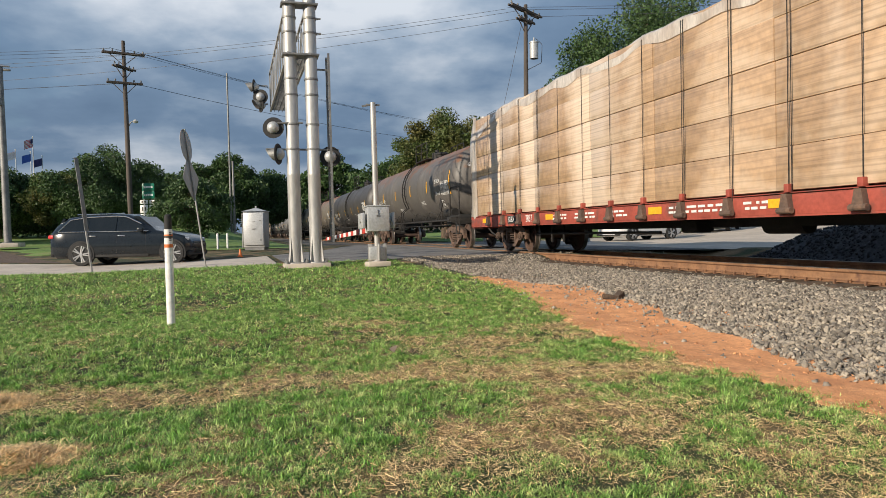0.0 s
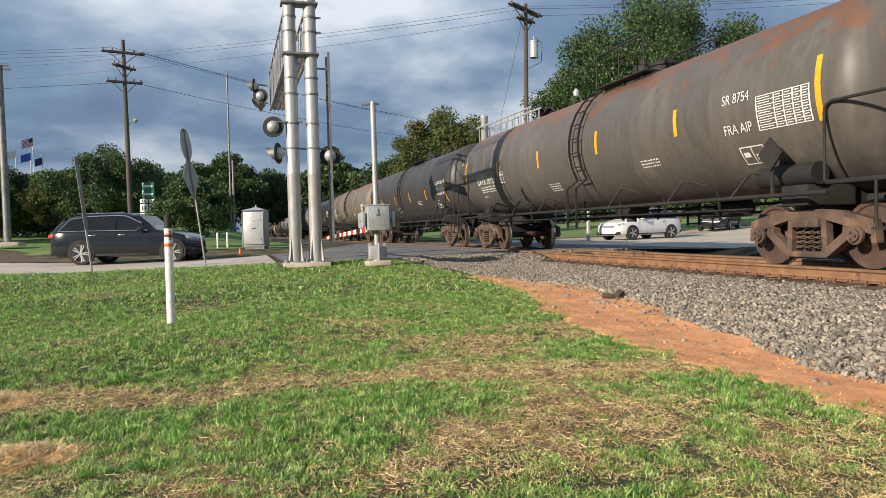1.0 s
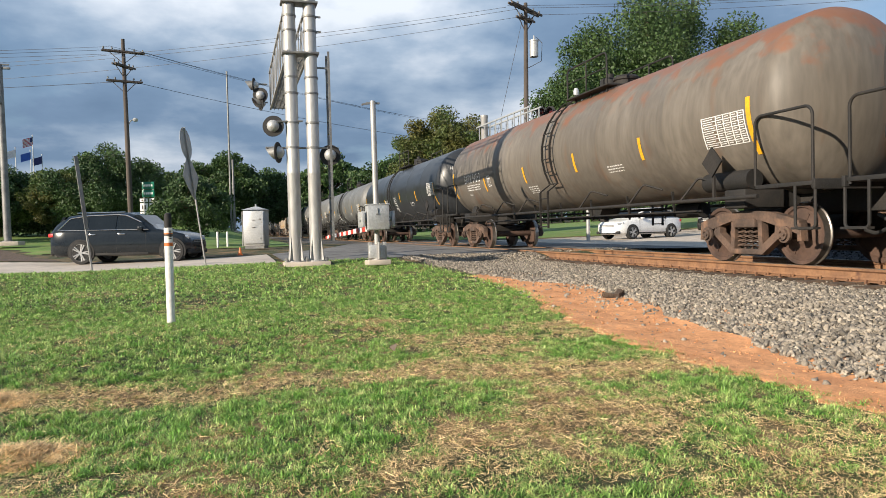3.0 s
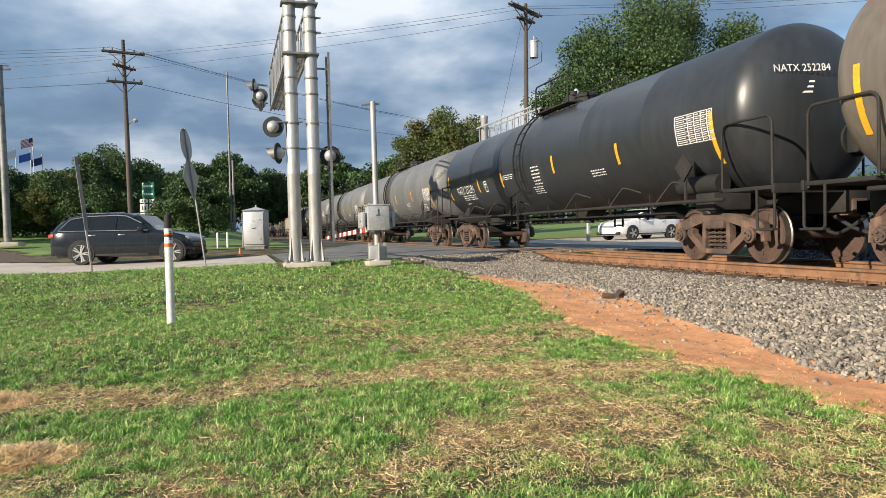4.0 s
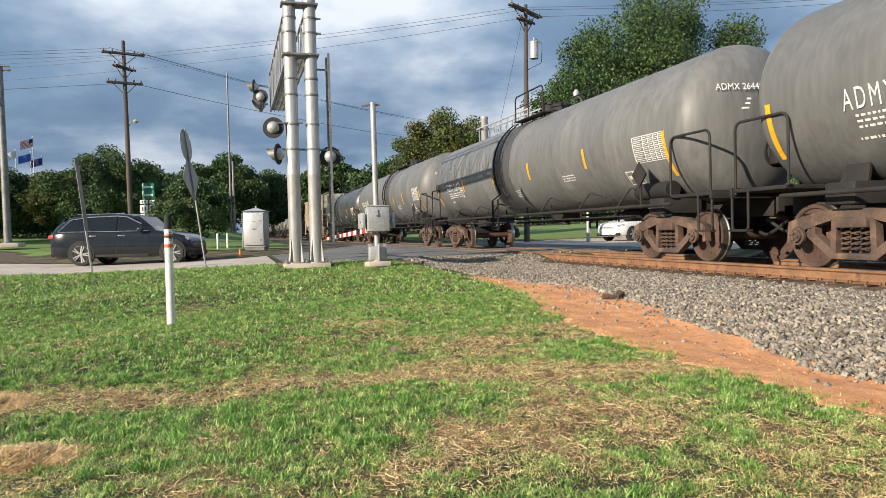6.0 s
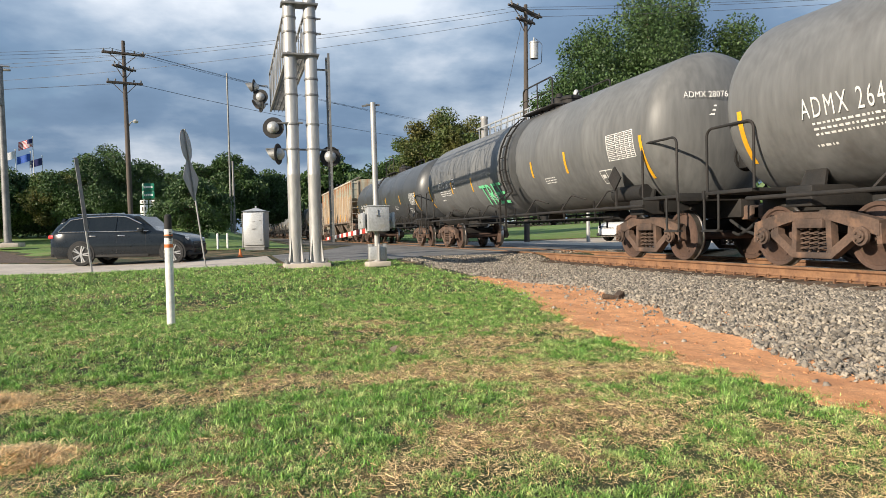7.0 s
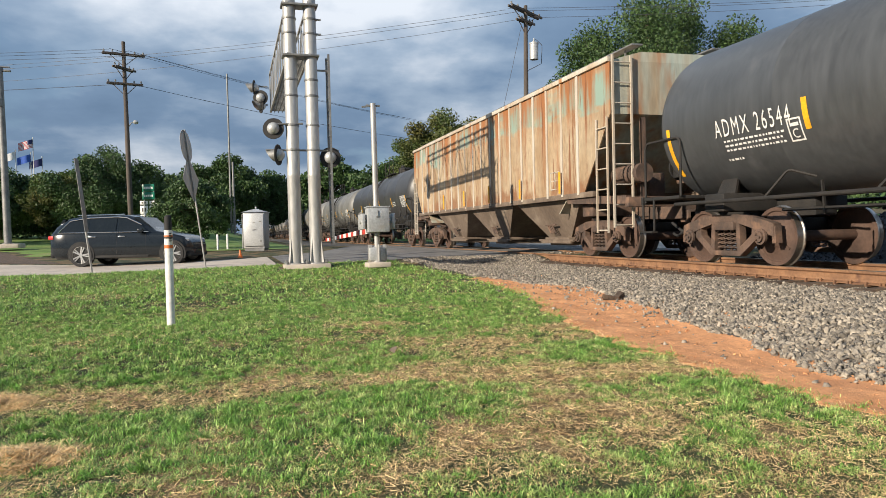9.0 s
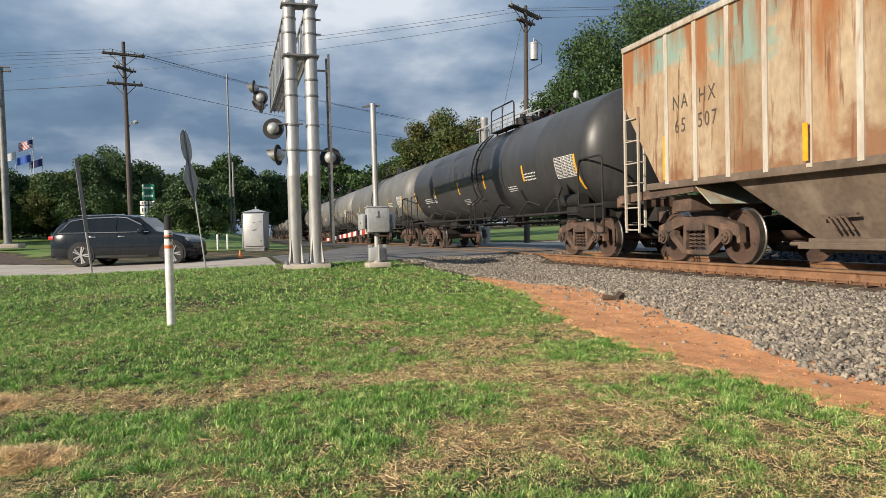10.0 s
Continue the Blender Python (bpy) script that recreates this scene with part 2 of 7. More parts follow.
def raw(name, verts, faces, materials, index=None, smooth=False):
    """A mesh object from plain arrays, for stuff in great number."""
    me = bpy.data.meshes.new(name)
    verts, faces = np.asarray(verts, np.float32), np.asarray(faces, np.int32)
    k = faces.shape[1]
    me.vertices.add(len(verts))
    me.vertices.foreach_set("co", verts.ravel())
    me.loops.add(faces.size)
    me.loops.foreach_set("vertex_index", faces.ravel())
    me.polygons.add(len(faces))
    me.polygons.foreach_set("loop_start", np.arange(0, faces.size, k, dtype=np.int32))
    for x in materials:
        me.materials.append(x)
    if index is not None:
        me.polygons.foreach_set("material_index", np.asarray(index, np.int32))
    if smooth:
        me.polygons.foreach_set("use_smooth", np.ones(len(faces), bool))
    me.update(calc_edges=True)
    return new(name, me)


FONTS = {}


def words(text, size, material, parent, m, name="lettering", squeeze=1.0, label=""):
    """Flat letters as a thin mesh, reading along local x with z up, facing -y."""
    key = (text, size, squeeze, material.name)
    if key not in FONTS:
        cu = bpy.data.curves.new("text", "FONT")
        cu.space_character = 1.0 if squeeze > 0.8 else 1.3
        cu.body, cu.size, cu.align_x, cu.align_y, cu.resolution_u = text, size, "CENTER", "CENTER", 3
        tmp = bpy.data.objects.new("text", cu)
        me = bpy.data.meshes.new_from_object(tmp)
        me.transform(pose(0, 0, 0, 90) @ Matrix.Diagonal((squeeze, 1, 1, 1)))
        me.materials.append(material)
        bpy.data.objects.remove(tmp)
        FONTS[key] = me
    ob = new(name, FONTS[key])
    ob.parent, ob.matrix_basis = parent, m
    return tagged(ob, label, kind="stuff")


# ---- the ground ----
def smooth01(v):
    v = np.clip(v, 0.0, 1.0)
    return v * v * (3 - 2 * v)


def near_edge(y):
    """The kerbless edge of the road on the camera's side."""
    return np.interp(y, [-90, -20, -7, -2, 2, 11, 12.5, 30, 60, 120], [-36, -24.5, -21, -19.6, -18.7, -18.5, -17.2, -9.5, 2, 20])


def far_edge(y):
    return np.interp(y, [-90, -40, -13, -6, -1.5, 0.5, 3.5, 6, 12, 20, 60, 120], [-64, -48, -36, -29, -26.4, -26.8, -31, -39, -40.5, -42, -47, -56])


def road_z(y):
    return np.interp(y, [-60, -4, 5.6, 12.5, 18, 24, 40, 120], [-0.2, -0.25, -0.025, -0.04, -0.12, -0.04, 0.6, 3.4])


def ground_z(x, y):
    """Height of the natural ground; the rail head is at zero."""
    x, y = np.asarray(x, float), np.asarray(y, float)
    lawn = np.clip(-0.13 - 0.036 * (x + 17), -1.3, -0.11)
    lawn = lawn + 0.03 * np.sin(x * 1.3 + y * 0.7) * smooth01((x + 17) / 4) * smooth01((2.5 - y) / 2)
    back = road_z(y) + 0.02 + smooth01((-x - 30) / 60) * 2.3 * smooth01((4 - y) / 8)
    z = lawn + (back - lawn) * smooth01((-17.0 - x) / 2.0)
    beyond = road_z(y) + 0.05 + 0 * x
    z = z + (beyond - z) * smooth01((y - 12.4) / 1.0)
    bed = -0.27 + (road_z(y) - 0.03 + 0.27) * smooth01((-16.6 - x) / 1.9)
    w = smooth01((y - 4.3) / 2.1) * smooth01((13.6 - y) / 1.6)
    return z + (bed - z) * w


def sheet(name, xs, ys, zf, material, label, lift=0.0):
    X, Y = np.meshgrid(xs, ys)
    Z = zf(X, Y) + lift
    v = np.stack([X, Y, Z], -1).reshape(-1, 3)
    i = np.arange(len(ys) - 1)[:, None] * len(xs) + np.arange(len(xs) - 1)[None, :]
    i = i.ravel()
    f = np.stack([i, i + 1, i + 1 + len(xs), i + len(xs)], -1)
    return tagged(raw(name, v, f, [material], smooth=True), label, "ground", kind="structure")


def graded(a, b, fine_a, fine_b, fine, grow):
    """Steps that are fine between fine_a and fine_b and widen outwards."""
    mid = list(np.arange(fine_a, fine_b, fine))
    s, v, left = fine, fine_a, []
    while v > a:
        s *= grow
        v -= s
        left.append(v)
    s, v, right = fine, mid[-1], []
    while v < b:
        s *= grow
        v += s
        right.append(v)
    return np.array(left[::-1] + mid + right)


def with_road_cut(x, y):
    z = ground_z(x, y)
    on = (x < near_edge(y)) & (x > far_edge(y))
    return np.where(on, np.minimum(z, road_z(y) - 0.06), z)


sheet("ground", graded(-900, 500, -42, 2, 0.25, 1.25), graded(-700, 700, -12, 16, 0.25, 1.25), with_road_cut, M["soil"], "grassy lawn soil with patches of dry thatch")


def on_turf(x, y):
    return ground_z(x, y) + 0.03


sheet("lawn_beyond", np.arange(-120, -37.5, 1.0), np.arange(-60, 3.6, 1.0), lambda x, y: np.where(x < far_edge(y) - np.interp(y, [-30, -12, -6.5, 0], [9.5, 8.5, 1, 1]), on_turf(x, y), on_turf(x, y) - 0.4), M["turf"], "green lawn rising behind the road")
sheet("lawn_across", np.arange(-120, -39.5, 1.0), np.arange(12.6, 60, 1.0), lambda x, y: np.where(x < far_edge(y) - 0.3, on_turf(x, y), on_turf(x, y) - 0.4), M["turf"], "green lawn beyond the tracks")


def strip(name, y0, y1, material, label, step=0.5, cols=30, lift=0.0, inset=0.0):
    ys = np.arange(y0, y1 + 0.01, step)
    u = np.linspace(0, 1, cols)
    a, b = far_edge(ys)[:, None], near_edge(ys)[:, None]
    X = a + inset + (b - a - 2 * inset) * u[None, :]
    Y = np.repeat(ys[:, None], cols, 1)
    Z = road_z(Y) + lift
    v = np.stack([X, Y, Z], -1).reshape(-1, 3)
    i = (np.arange(len(ys) - 1)[:, None] * cols + np.arange(cols - 1)[None, :]).ravel()
    f = np.stack([i, i + 1, i + 1 + cols, i + cols], -1)
    ob = raw(name, v, f, [material], smooth=True)
    return tagged(ob, label, "road", kind="structure")


strip("road", -90, 1.2, M["concrete"], "pale worn concrete road before the level crossing")
strip("crossing_road", 1.2, 7.2, M["asphalt"], "dark patched asphalt of the level crossing", lift=0.0)
strip("crossing_road_between", 10.6, 13.2, M["asphalt"], "dark patched asphalt behind the rails")
strip("road_beyond", 13.2, 120, M["concrete"], "pale concrete road rising beyond the tracks", step=1.0)

# track: two rails on sleepers in ballast, and paving between the rails at the crossing
NEAR_Y, GAUGE = 8.05, 1.50
CROSS = (-40.0, -19.9)


def rail(y, x0, x1):
    ob = thing("rail", pose(x0, y, 0), "rusty brown steel rail with a polished head", "rail", "rails of the track", "structure")
    L = x1 - x0
    bm = bmesh.new()
    prof = [(-0.076, -0.186), (0.076, -0.186), (0.076, -0.174), (0.02, -0.155), (0.009, -0.13), (0.009, -0.062), (0.03, -0.045), (0.036, -0.04),
            (0.036, -0.008), (-0.036, -0.008), (-0.036, -0.04), (-0.03, -0.045), (-0.009, -0.062), (-0.009, -0.13), (-0.02, -0.155), (-0.076, -0.174)]
    loft(bm, [[(s, a, b) for a, b in prof] for s in (0, L)])
    part("rail_web", bm, M["rail"], ob, smooth=0)
    bm = bmesh.new()
    loft(bm, [[(s, a, b) for a, b in ((-0.036, -0.0075), (0.036, -0.0075), (0.036, -0.004), (0.028, 0), (-0.028, 0), (-0.036, -0.004))] for s in (0, L)])
    part("rail_head", bm, M["railtop"], ob, "bright rolled rail head", smooth=0)
    return ob


for y in (NEAR_Y, NEAR_Y + GAUGE):
    rail(y, -420, 60)
MID = NEAR_Y + GAUGE / 2
bm = bmesh.new()
for x0, w in ((CROSS[0], 0),):
    for ya, yb in ((7.2, NEAR_Y - 0.06), (NEAR_Y + 0.1, NEAR_Y + GAUGE - 0.1), (NEAR_Y + GAUGE + 0.06, 10.6)):
        box(bm, CROSS[1] - CROSS[0] + 0.2, yb - ya, 0.2, (CROSS[0] + CROSS[1]) / 2, (ya + yb) / 2, -0.128, bevel=0.01)
solid("crossing_panel", bm, M["asphalt"], "dark asphalt filling between the rails at the crossing", "paving", "structure")

bm = bmesh.new()
box(bm, 2.62, 0.22, 0.17, bevel=0.012)
tie_me = mesh_of("sleeper", bm, M["tie"])
track = thing("sleepers", pose(0, 0, 0), "weathered timber sleepers half buried in ballast", "sleepers", kind="structure")
xs_near = np.arange(-19.6, 12, 0.52)
xs_far = np.arange(-95, -40.5, 0.52)
for x in list(xs_near) + list(xs_far):
    ob = new("sleeper", tie_me)
    ob.parent = track
    ob.matrix_basis = pose(x + random.uniform(-0.03, 0.03), MID + random.uniform(-0.06, 0.06), -0.275 + random.uniform(-0.01, 0.008), 0, 0, 90 + random.uniform(-1.2, 1.2))
bm = bmesh.new()
box(bm, 0.36, 0.19, 0.02, 0, 0, 0, bevel=0.004)
for sx in (-1, 1):
    rod(bm, (sx * 0.11, -0.085 * sx, 0), (sx * 0.11, -0.085 * sx, 0.05), 0.016, seg=6)
    rod(bm, (sx * 0.11, -0.085 * sx, 0.045), (sx * 0.11, -0.085 * sx, 0.062), 0.026, 0.018, seg=6)
plate_me = mesh_of("tie_plate", bm, M["rail"])
for x in xs_near:
    for y in (NEAR_Y, NEAR_Y + GAUGE):
        ob = new("tie_plate", plate_me)
        ob.parent = track
        ob.matrix_basis = pose(x, y, -0.1965 + 0.006, 0, 0, 90)
# rail anchors along the foot of the near rail
bm = bmesh.new()
box(bm, 0.035, 0.2, 0.025, 0, 0, -0.012)
box(bm, 0.03, 0.03, 0.05, 0, -0.09, 0.012)
anchor_me = mesh_of("rail_anchor", bm, M["rail"], 0)
for x in xs_near:
    for dx in (-0.15, 0.15):
        ob = new("rail_anchor", anchor_me)
        ob.parent = track
        ob.matrix_basis = pose(x + dx, NEAR_Y, -0.186)


def ballast_z(x, y):
    """The bed: flat under the sleepers, sloping to a toe beside the clay."""
    toe = np.interp(x, [-18, -13, -12.1, -10.5, -6.9, -4.75, 0], [3.85, 4.25, 4.5, 5.2, 4.6, 4.25, 4.2]) + 0.06 * np.sin(x * 2.9) + 0.04 * np.sin(x * 7.1)
    base = ground_z(x, y)
    crown = -0.245 + 0.19 * smooth01((-17.4 - x) / 1.3) * smooth01((x + 39) / 3 * 9)
    w = smooth01((y - toe) / (6.9 - toe))
    far = smooth01((12.6 - y) / 1.2)
    z = base - 0.03 + (crown - base + 0.03) * w * far
    return np.where((w > 0.03) & (y < 8), np.maximum(z, base + 0.012), z)


sheet("ballast_bed", np.arange(-18.5, 14, 0.2), np.arange(3.6, 12.9, 0.15), ballast_z, M["bed"], "grey crushed stone ballast bed")
sheet("ballast_bed_far", np.arange(-130, -39.8, 0.6), np.arange(4.2, 12.9, 0.3), ballast_z, M["bed"], "grey and rust-stained ballast beyond the crossing")


# stones: irregular hulls
def stone_hulls(n, size):
    out = []
    for k in range(n):
        bm = bmesh.new()
        sc = (random.uniform(0.9, 1.4), random.uniform(0.75, 1.0), random.uniform(0.45, 0.8))
        for q in range(9):
            d = Vector((random.gauss(0, 1), random.gauss(0, 1), random.gauss(0, 1))).normalized()
            bm.verts.new(Vector(a * b for a, b in zip(d, sc)) * size * 1.12)
        bmesh.ops.convex_hull(bm, input=bm.verts)
        bmesh.ops.triangulate(bm, faces=bm.faces)
        for v in [v for v in bm.verts if not v.link_faces]:
            bm.verts.remove(v)
        bm.verts.index_update()
        out.append((np.array([v.co[:] for v in bm.verts]), np.array([[v.index for v in f.verts] for f in bm.faces])))
        bm.free()
    return out


HULLS = stone_hulls(18, 0.029)
rng = np.random.default_rng(5)


def turn(n):
    q = rng.normal(size=(n, 4))
    q /= np.linalg.norm(q, axis=1)[:, None]
    w, x, y, z = q.T
    return np.stack([1 - 2 * (y * y + z * z), 2 * (x * y - z * w), 2 * (x * z + y * w), 2 * (x * y + z * w), 1 - 2 * (x * x + z * z), 2 * (y * z - x * w),
                     2 * (x * z - y * w), 2 * (y * z + x * w), 1 - 2 * (x * x + y * y)], -1).reshape(n, 3, 3)


def scatter_stones(name, pts, sizes, material, label, category="ballast"):
    n = len(pts)
    kind = rng.integers(0, len(HULLS), n)
    vs, fs, base = [], [], 0
    R = turn(n)
    for k, (hv, hf) in enumerate(HULLS):
        sel = np.where(kind == k)[0]
        if not len(sel):
            continue
        v = np.einsum("nij,vj->nvi", R[sel], hv) * sizes[sel][:, None, None] + pts[sel][:, None, :]
        f = hf[None] + (np.arange(len(sel)) * len(hv))[:, None, None] + base
        vs.append(v.reshape(-1, 3)), fs.append(f.reshape(-1, 3))
        base += v.shape[0] * v.shape[1]
    return tagged(raw(name, np.concatenate(vs), np.concatenate(fs), [material]), label, category, kind="stuff")


def bed_points(n, x0, x1, y0, y1):
    x, y = rng.uniform(x0, x1, n), rng.uniform(y0, y1, n)
    keep = ballast_z(x, y) > ground_z(x, y) - 0.005
    thin = rng.random(n) < 0.16 * np.exp(-np.clip(6.0 - 0.8 - y, 0, 3) / 0.35) + 0.004
    keep = keep | (thin & (y > 4.0))
    keep &= (np.abs(y - NEAR_Y) > 0.2) & (np.abs(y - NEAR_Y - GAUGE) > 0.1)
    x, y = x[keep], y[keep]
    z = np.maximum(ballast_z(x, y), ground_z(x, y)) + rng.uniform(-0.008, 0.02, len(x))
    return np.stack([x, y, z], -1)


p = np.concatenate([bed_points(44000, -12, -3.2, 3.9, 8.0), bed_points(3000, -3.2, 0.5, 3.9, 8.0)])
scatter_stones("ballast_stones", p, rng.uniform(0.55, 1.4, len(p)), M["stone"], "loose grey and tan crushed ballast stones")
p = bed_points(15000, -18.4, -12, 3.7, 8.0)
scatter_stones("ballast_stones_by_crossing", p, rng.uniform(0.6, 1.3, len(p)), M["stone"], "loose grey ballast stones near the crossing")
p = bed_points(5000, -19.6, 0, 8.1, 12.0)
scatter_stones("ballast_stones_inside", p, rng.uniform(0.7, 1.3, len(p)), M["stone"], "grey ballast stones between and behind the rails")

# the clay track beside the ballast
def clay_edge(x):
    return np.interp(x, [-20, -18, -14, -13, -10.4, -8.13, -7.03, -6.25, -5.15, -4.07, -3.68, 6], [3.7, 3.8, 4.28, 4.4, 4.36, 3.88, 3.74, 3.72, 3.84, 3.97, 4.05, 4.4])


def lump(x, y):
    """Trodden relief of the bare clay."""
    return np.array([0.016 * noise.noise(Vector((a * 4.0, b * 4.0, 2.0))) + 0.006 * noise.noise(Vector((a * 11.0, b * 11.0, 7.0)))
                     + 0.002 * noise.noise(Vector((a * 27.0, b * 27.0, 5.0))) for a, b in zip(x.ravel(), y.ravel())]).reshape(x.shape)


ROWS = 46
xs, vv = np.concatenate([np.arange(-13.2, -3.0, 0.035), np.arange(-3.0, 6, 0.2)]), np.linspace(0, 1, ROWS)
X = np.repeat(xs[:, None], ROWS, 1)
Y = clay_edge(X) - 0.12 + 0.05 * np.sin(X * 5.3) + 0.05 * np.sin(X * 13.1) + (5.7 - clay_edge(X)) * vv[None, :]
Z = ground_z(X, Y) + 0.014 + lump(X, Y) - 0.03 * (vv[None, :] < 0.01)
i = (np.arange(len(xs) - 1)[:, None] * ROWS + np.arange(ROWS - 1)[None, :]).ravel()
tagged(raw("clay_path", np.stack([X, Y, Z], -1).reshape(-1, 3), np.stack([i, i + ROWS, i + ROWS + 1, i + 1], -1), [M["clay"]], smooth=True),
       "bare orange-red clay strip beside the ballast", "dirt path", kind="structure")
p = np.stack([rng.uniform(-13, 0, 9000), np.zeros(9000), np.zeros(9000)], -1)
p[:, 1] = clay_edge(p[:, 0]) + rng.uniform(-0.1, 1.3, 9000)
p[:, 2] = ground_z(p[:, 0], p[:, 1]) + 0.012
scatter_stones("clay_pebbles", p, 0.07 + 0.55 * rng.random(9000) ** 5, M["clay"], "small clay clods and pebbles on the dirt", "pebbles")

p = np.stack([rng.uniform(-13, 0, 500), np.zeros(500), np.zeros(500)], -1)
p[:, 1] = clay_edge(p[:, 0]) + rng.uniform(0, 1.4, 500)
p[:, 2] = ground_z(p[:, 0], p[:, 1]) + 0.012
scatter_stones("dirt_chips", p, 0.1 + 0.35 * rng.random(500) ** 3, M["tie"], "dark chips of bark and cinder on the dirt", "debris")

# dark gravel heap behind the rails
def heap_z(x, y):
    crest = np.clip(-0.2 + 0.29 * (x + 15.6), -0.4, 1.5) + 0.06 * np.sin(x * 1.7)
    side = smooth01((y - 11.3) / 1.9) * smooth01((20 - y) / 4.0)
    return -0.32 + (crest + 0.32) * side + 0.04 * np.sin(x * 2.1 + y * 1.4) * side


sheet("gravel_heap", np.arange(-15.6, 10, 0.2), np.arange(11.3, 20.2, 0.2), heap_z, M["coal"], "bank of dark crushed stone behind the track")
x, y = rng.uniform(-15, -4, 9000), rng.uniform(11.7, 16.5, 9000)
scatter_stones("gravel_heap_stones", np.stack([x, y, heap_z(x, y) + 0.01], -1), rng.uniform(0.8, 1.7, 9000), M["coal"], "dark loose stones on the gravel bank", "gravel")

# dark driveway that leaves the road on the far side
ys = np.arange(-30, -6.4, 0.5)
X = far_edge(ys)[:, None] - np.linspace(0, 1, 8)[None, :] * np.interp(ys, [-30, -12, -6.5], [9, 8, 0.6])[:, None]
Y = np.repeat(ys[:, None], 8, 1)
Z = np.maximum(ground_z(X, Y), road_z(Y)) + 0.015
i = (np.arange(len(ys) - 1)[:, None] * 8 + np.arange(7)[None, :]).ravel()
tagged(raw("driveway", np.stack([X, Y, Z], -1).reshape(-1, 3), np.stack([i, i + 1, i + 9, i + 8], -1), [M["tie"]], smooth=True),
       "dark driveway surface beside the lawn", "road", kind="structure")

# the stones nearest the clay, one by one
stone_meshes = []
for hv, hf in HULLS[:8]:
    me = bpy.data.meshes.new("stone")
    me.from_pydata([tuple(v * 1.25) for v in hv], [], [tuple(int(i) for i in f) for f in hf])
    me.materials.append(M["stone"])
    stone_meshes.append(me)
bed_ob = bpy.data.objects["ballast_bed"]
placed = 0
while placed < 300:
    x, y = random.uniform(-7.5, -3.4), random.uniform(4.3, 6.2)
    if ballast_z(np.array(x), np.array(y)) <= ground_z(x, y):
        continue
    ob = new("stone", random.choice(stone_meshes))
    ob.parent = bed_ob
    ob.matrix_basis = pose(x, y, float(ballast_z(np.array(x), np.array(y))) + 0.022, random.uniform(0, 360), random.uniform(0, 360), random.uniform(0, 360))
    placed += 1


# ---- the train ----
SPEED = 17.12
WHEEL_R = 0.457
TANK_R, TANK_Z = 1.40, 2.46      # of the car that is being built


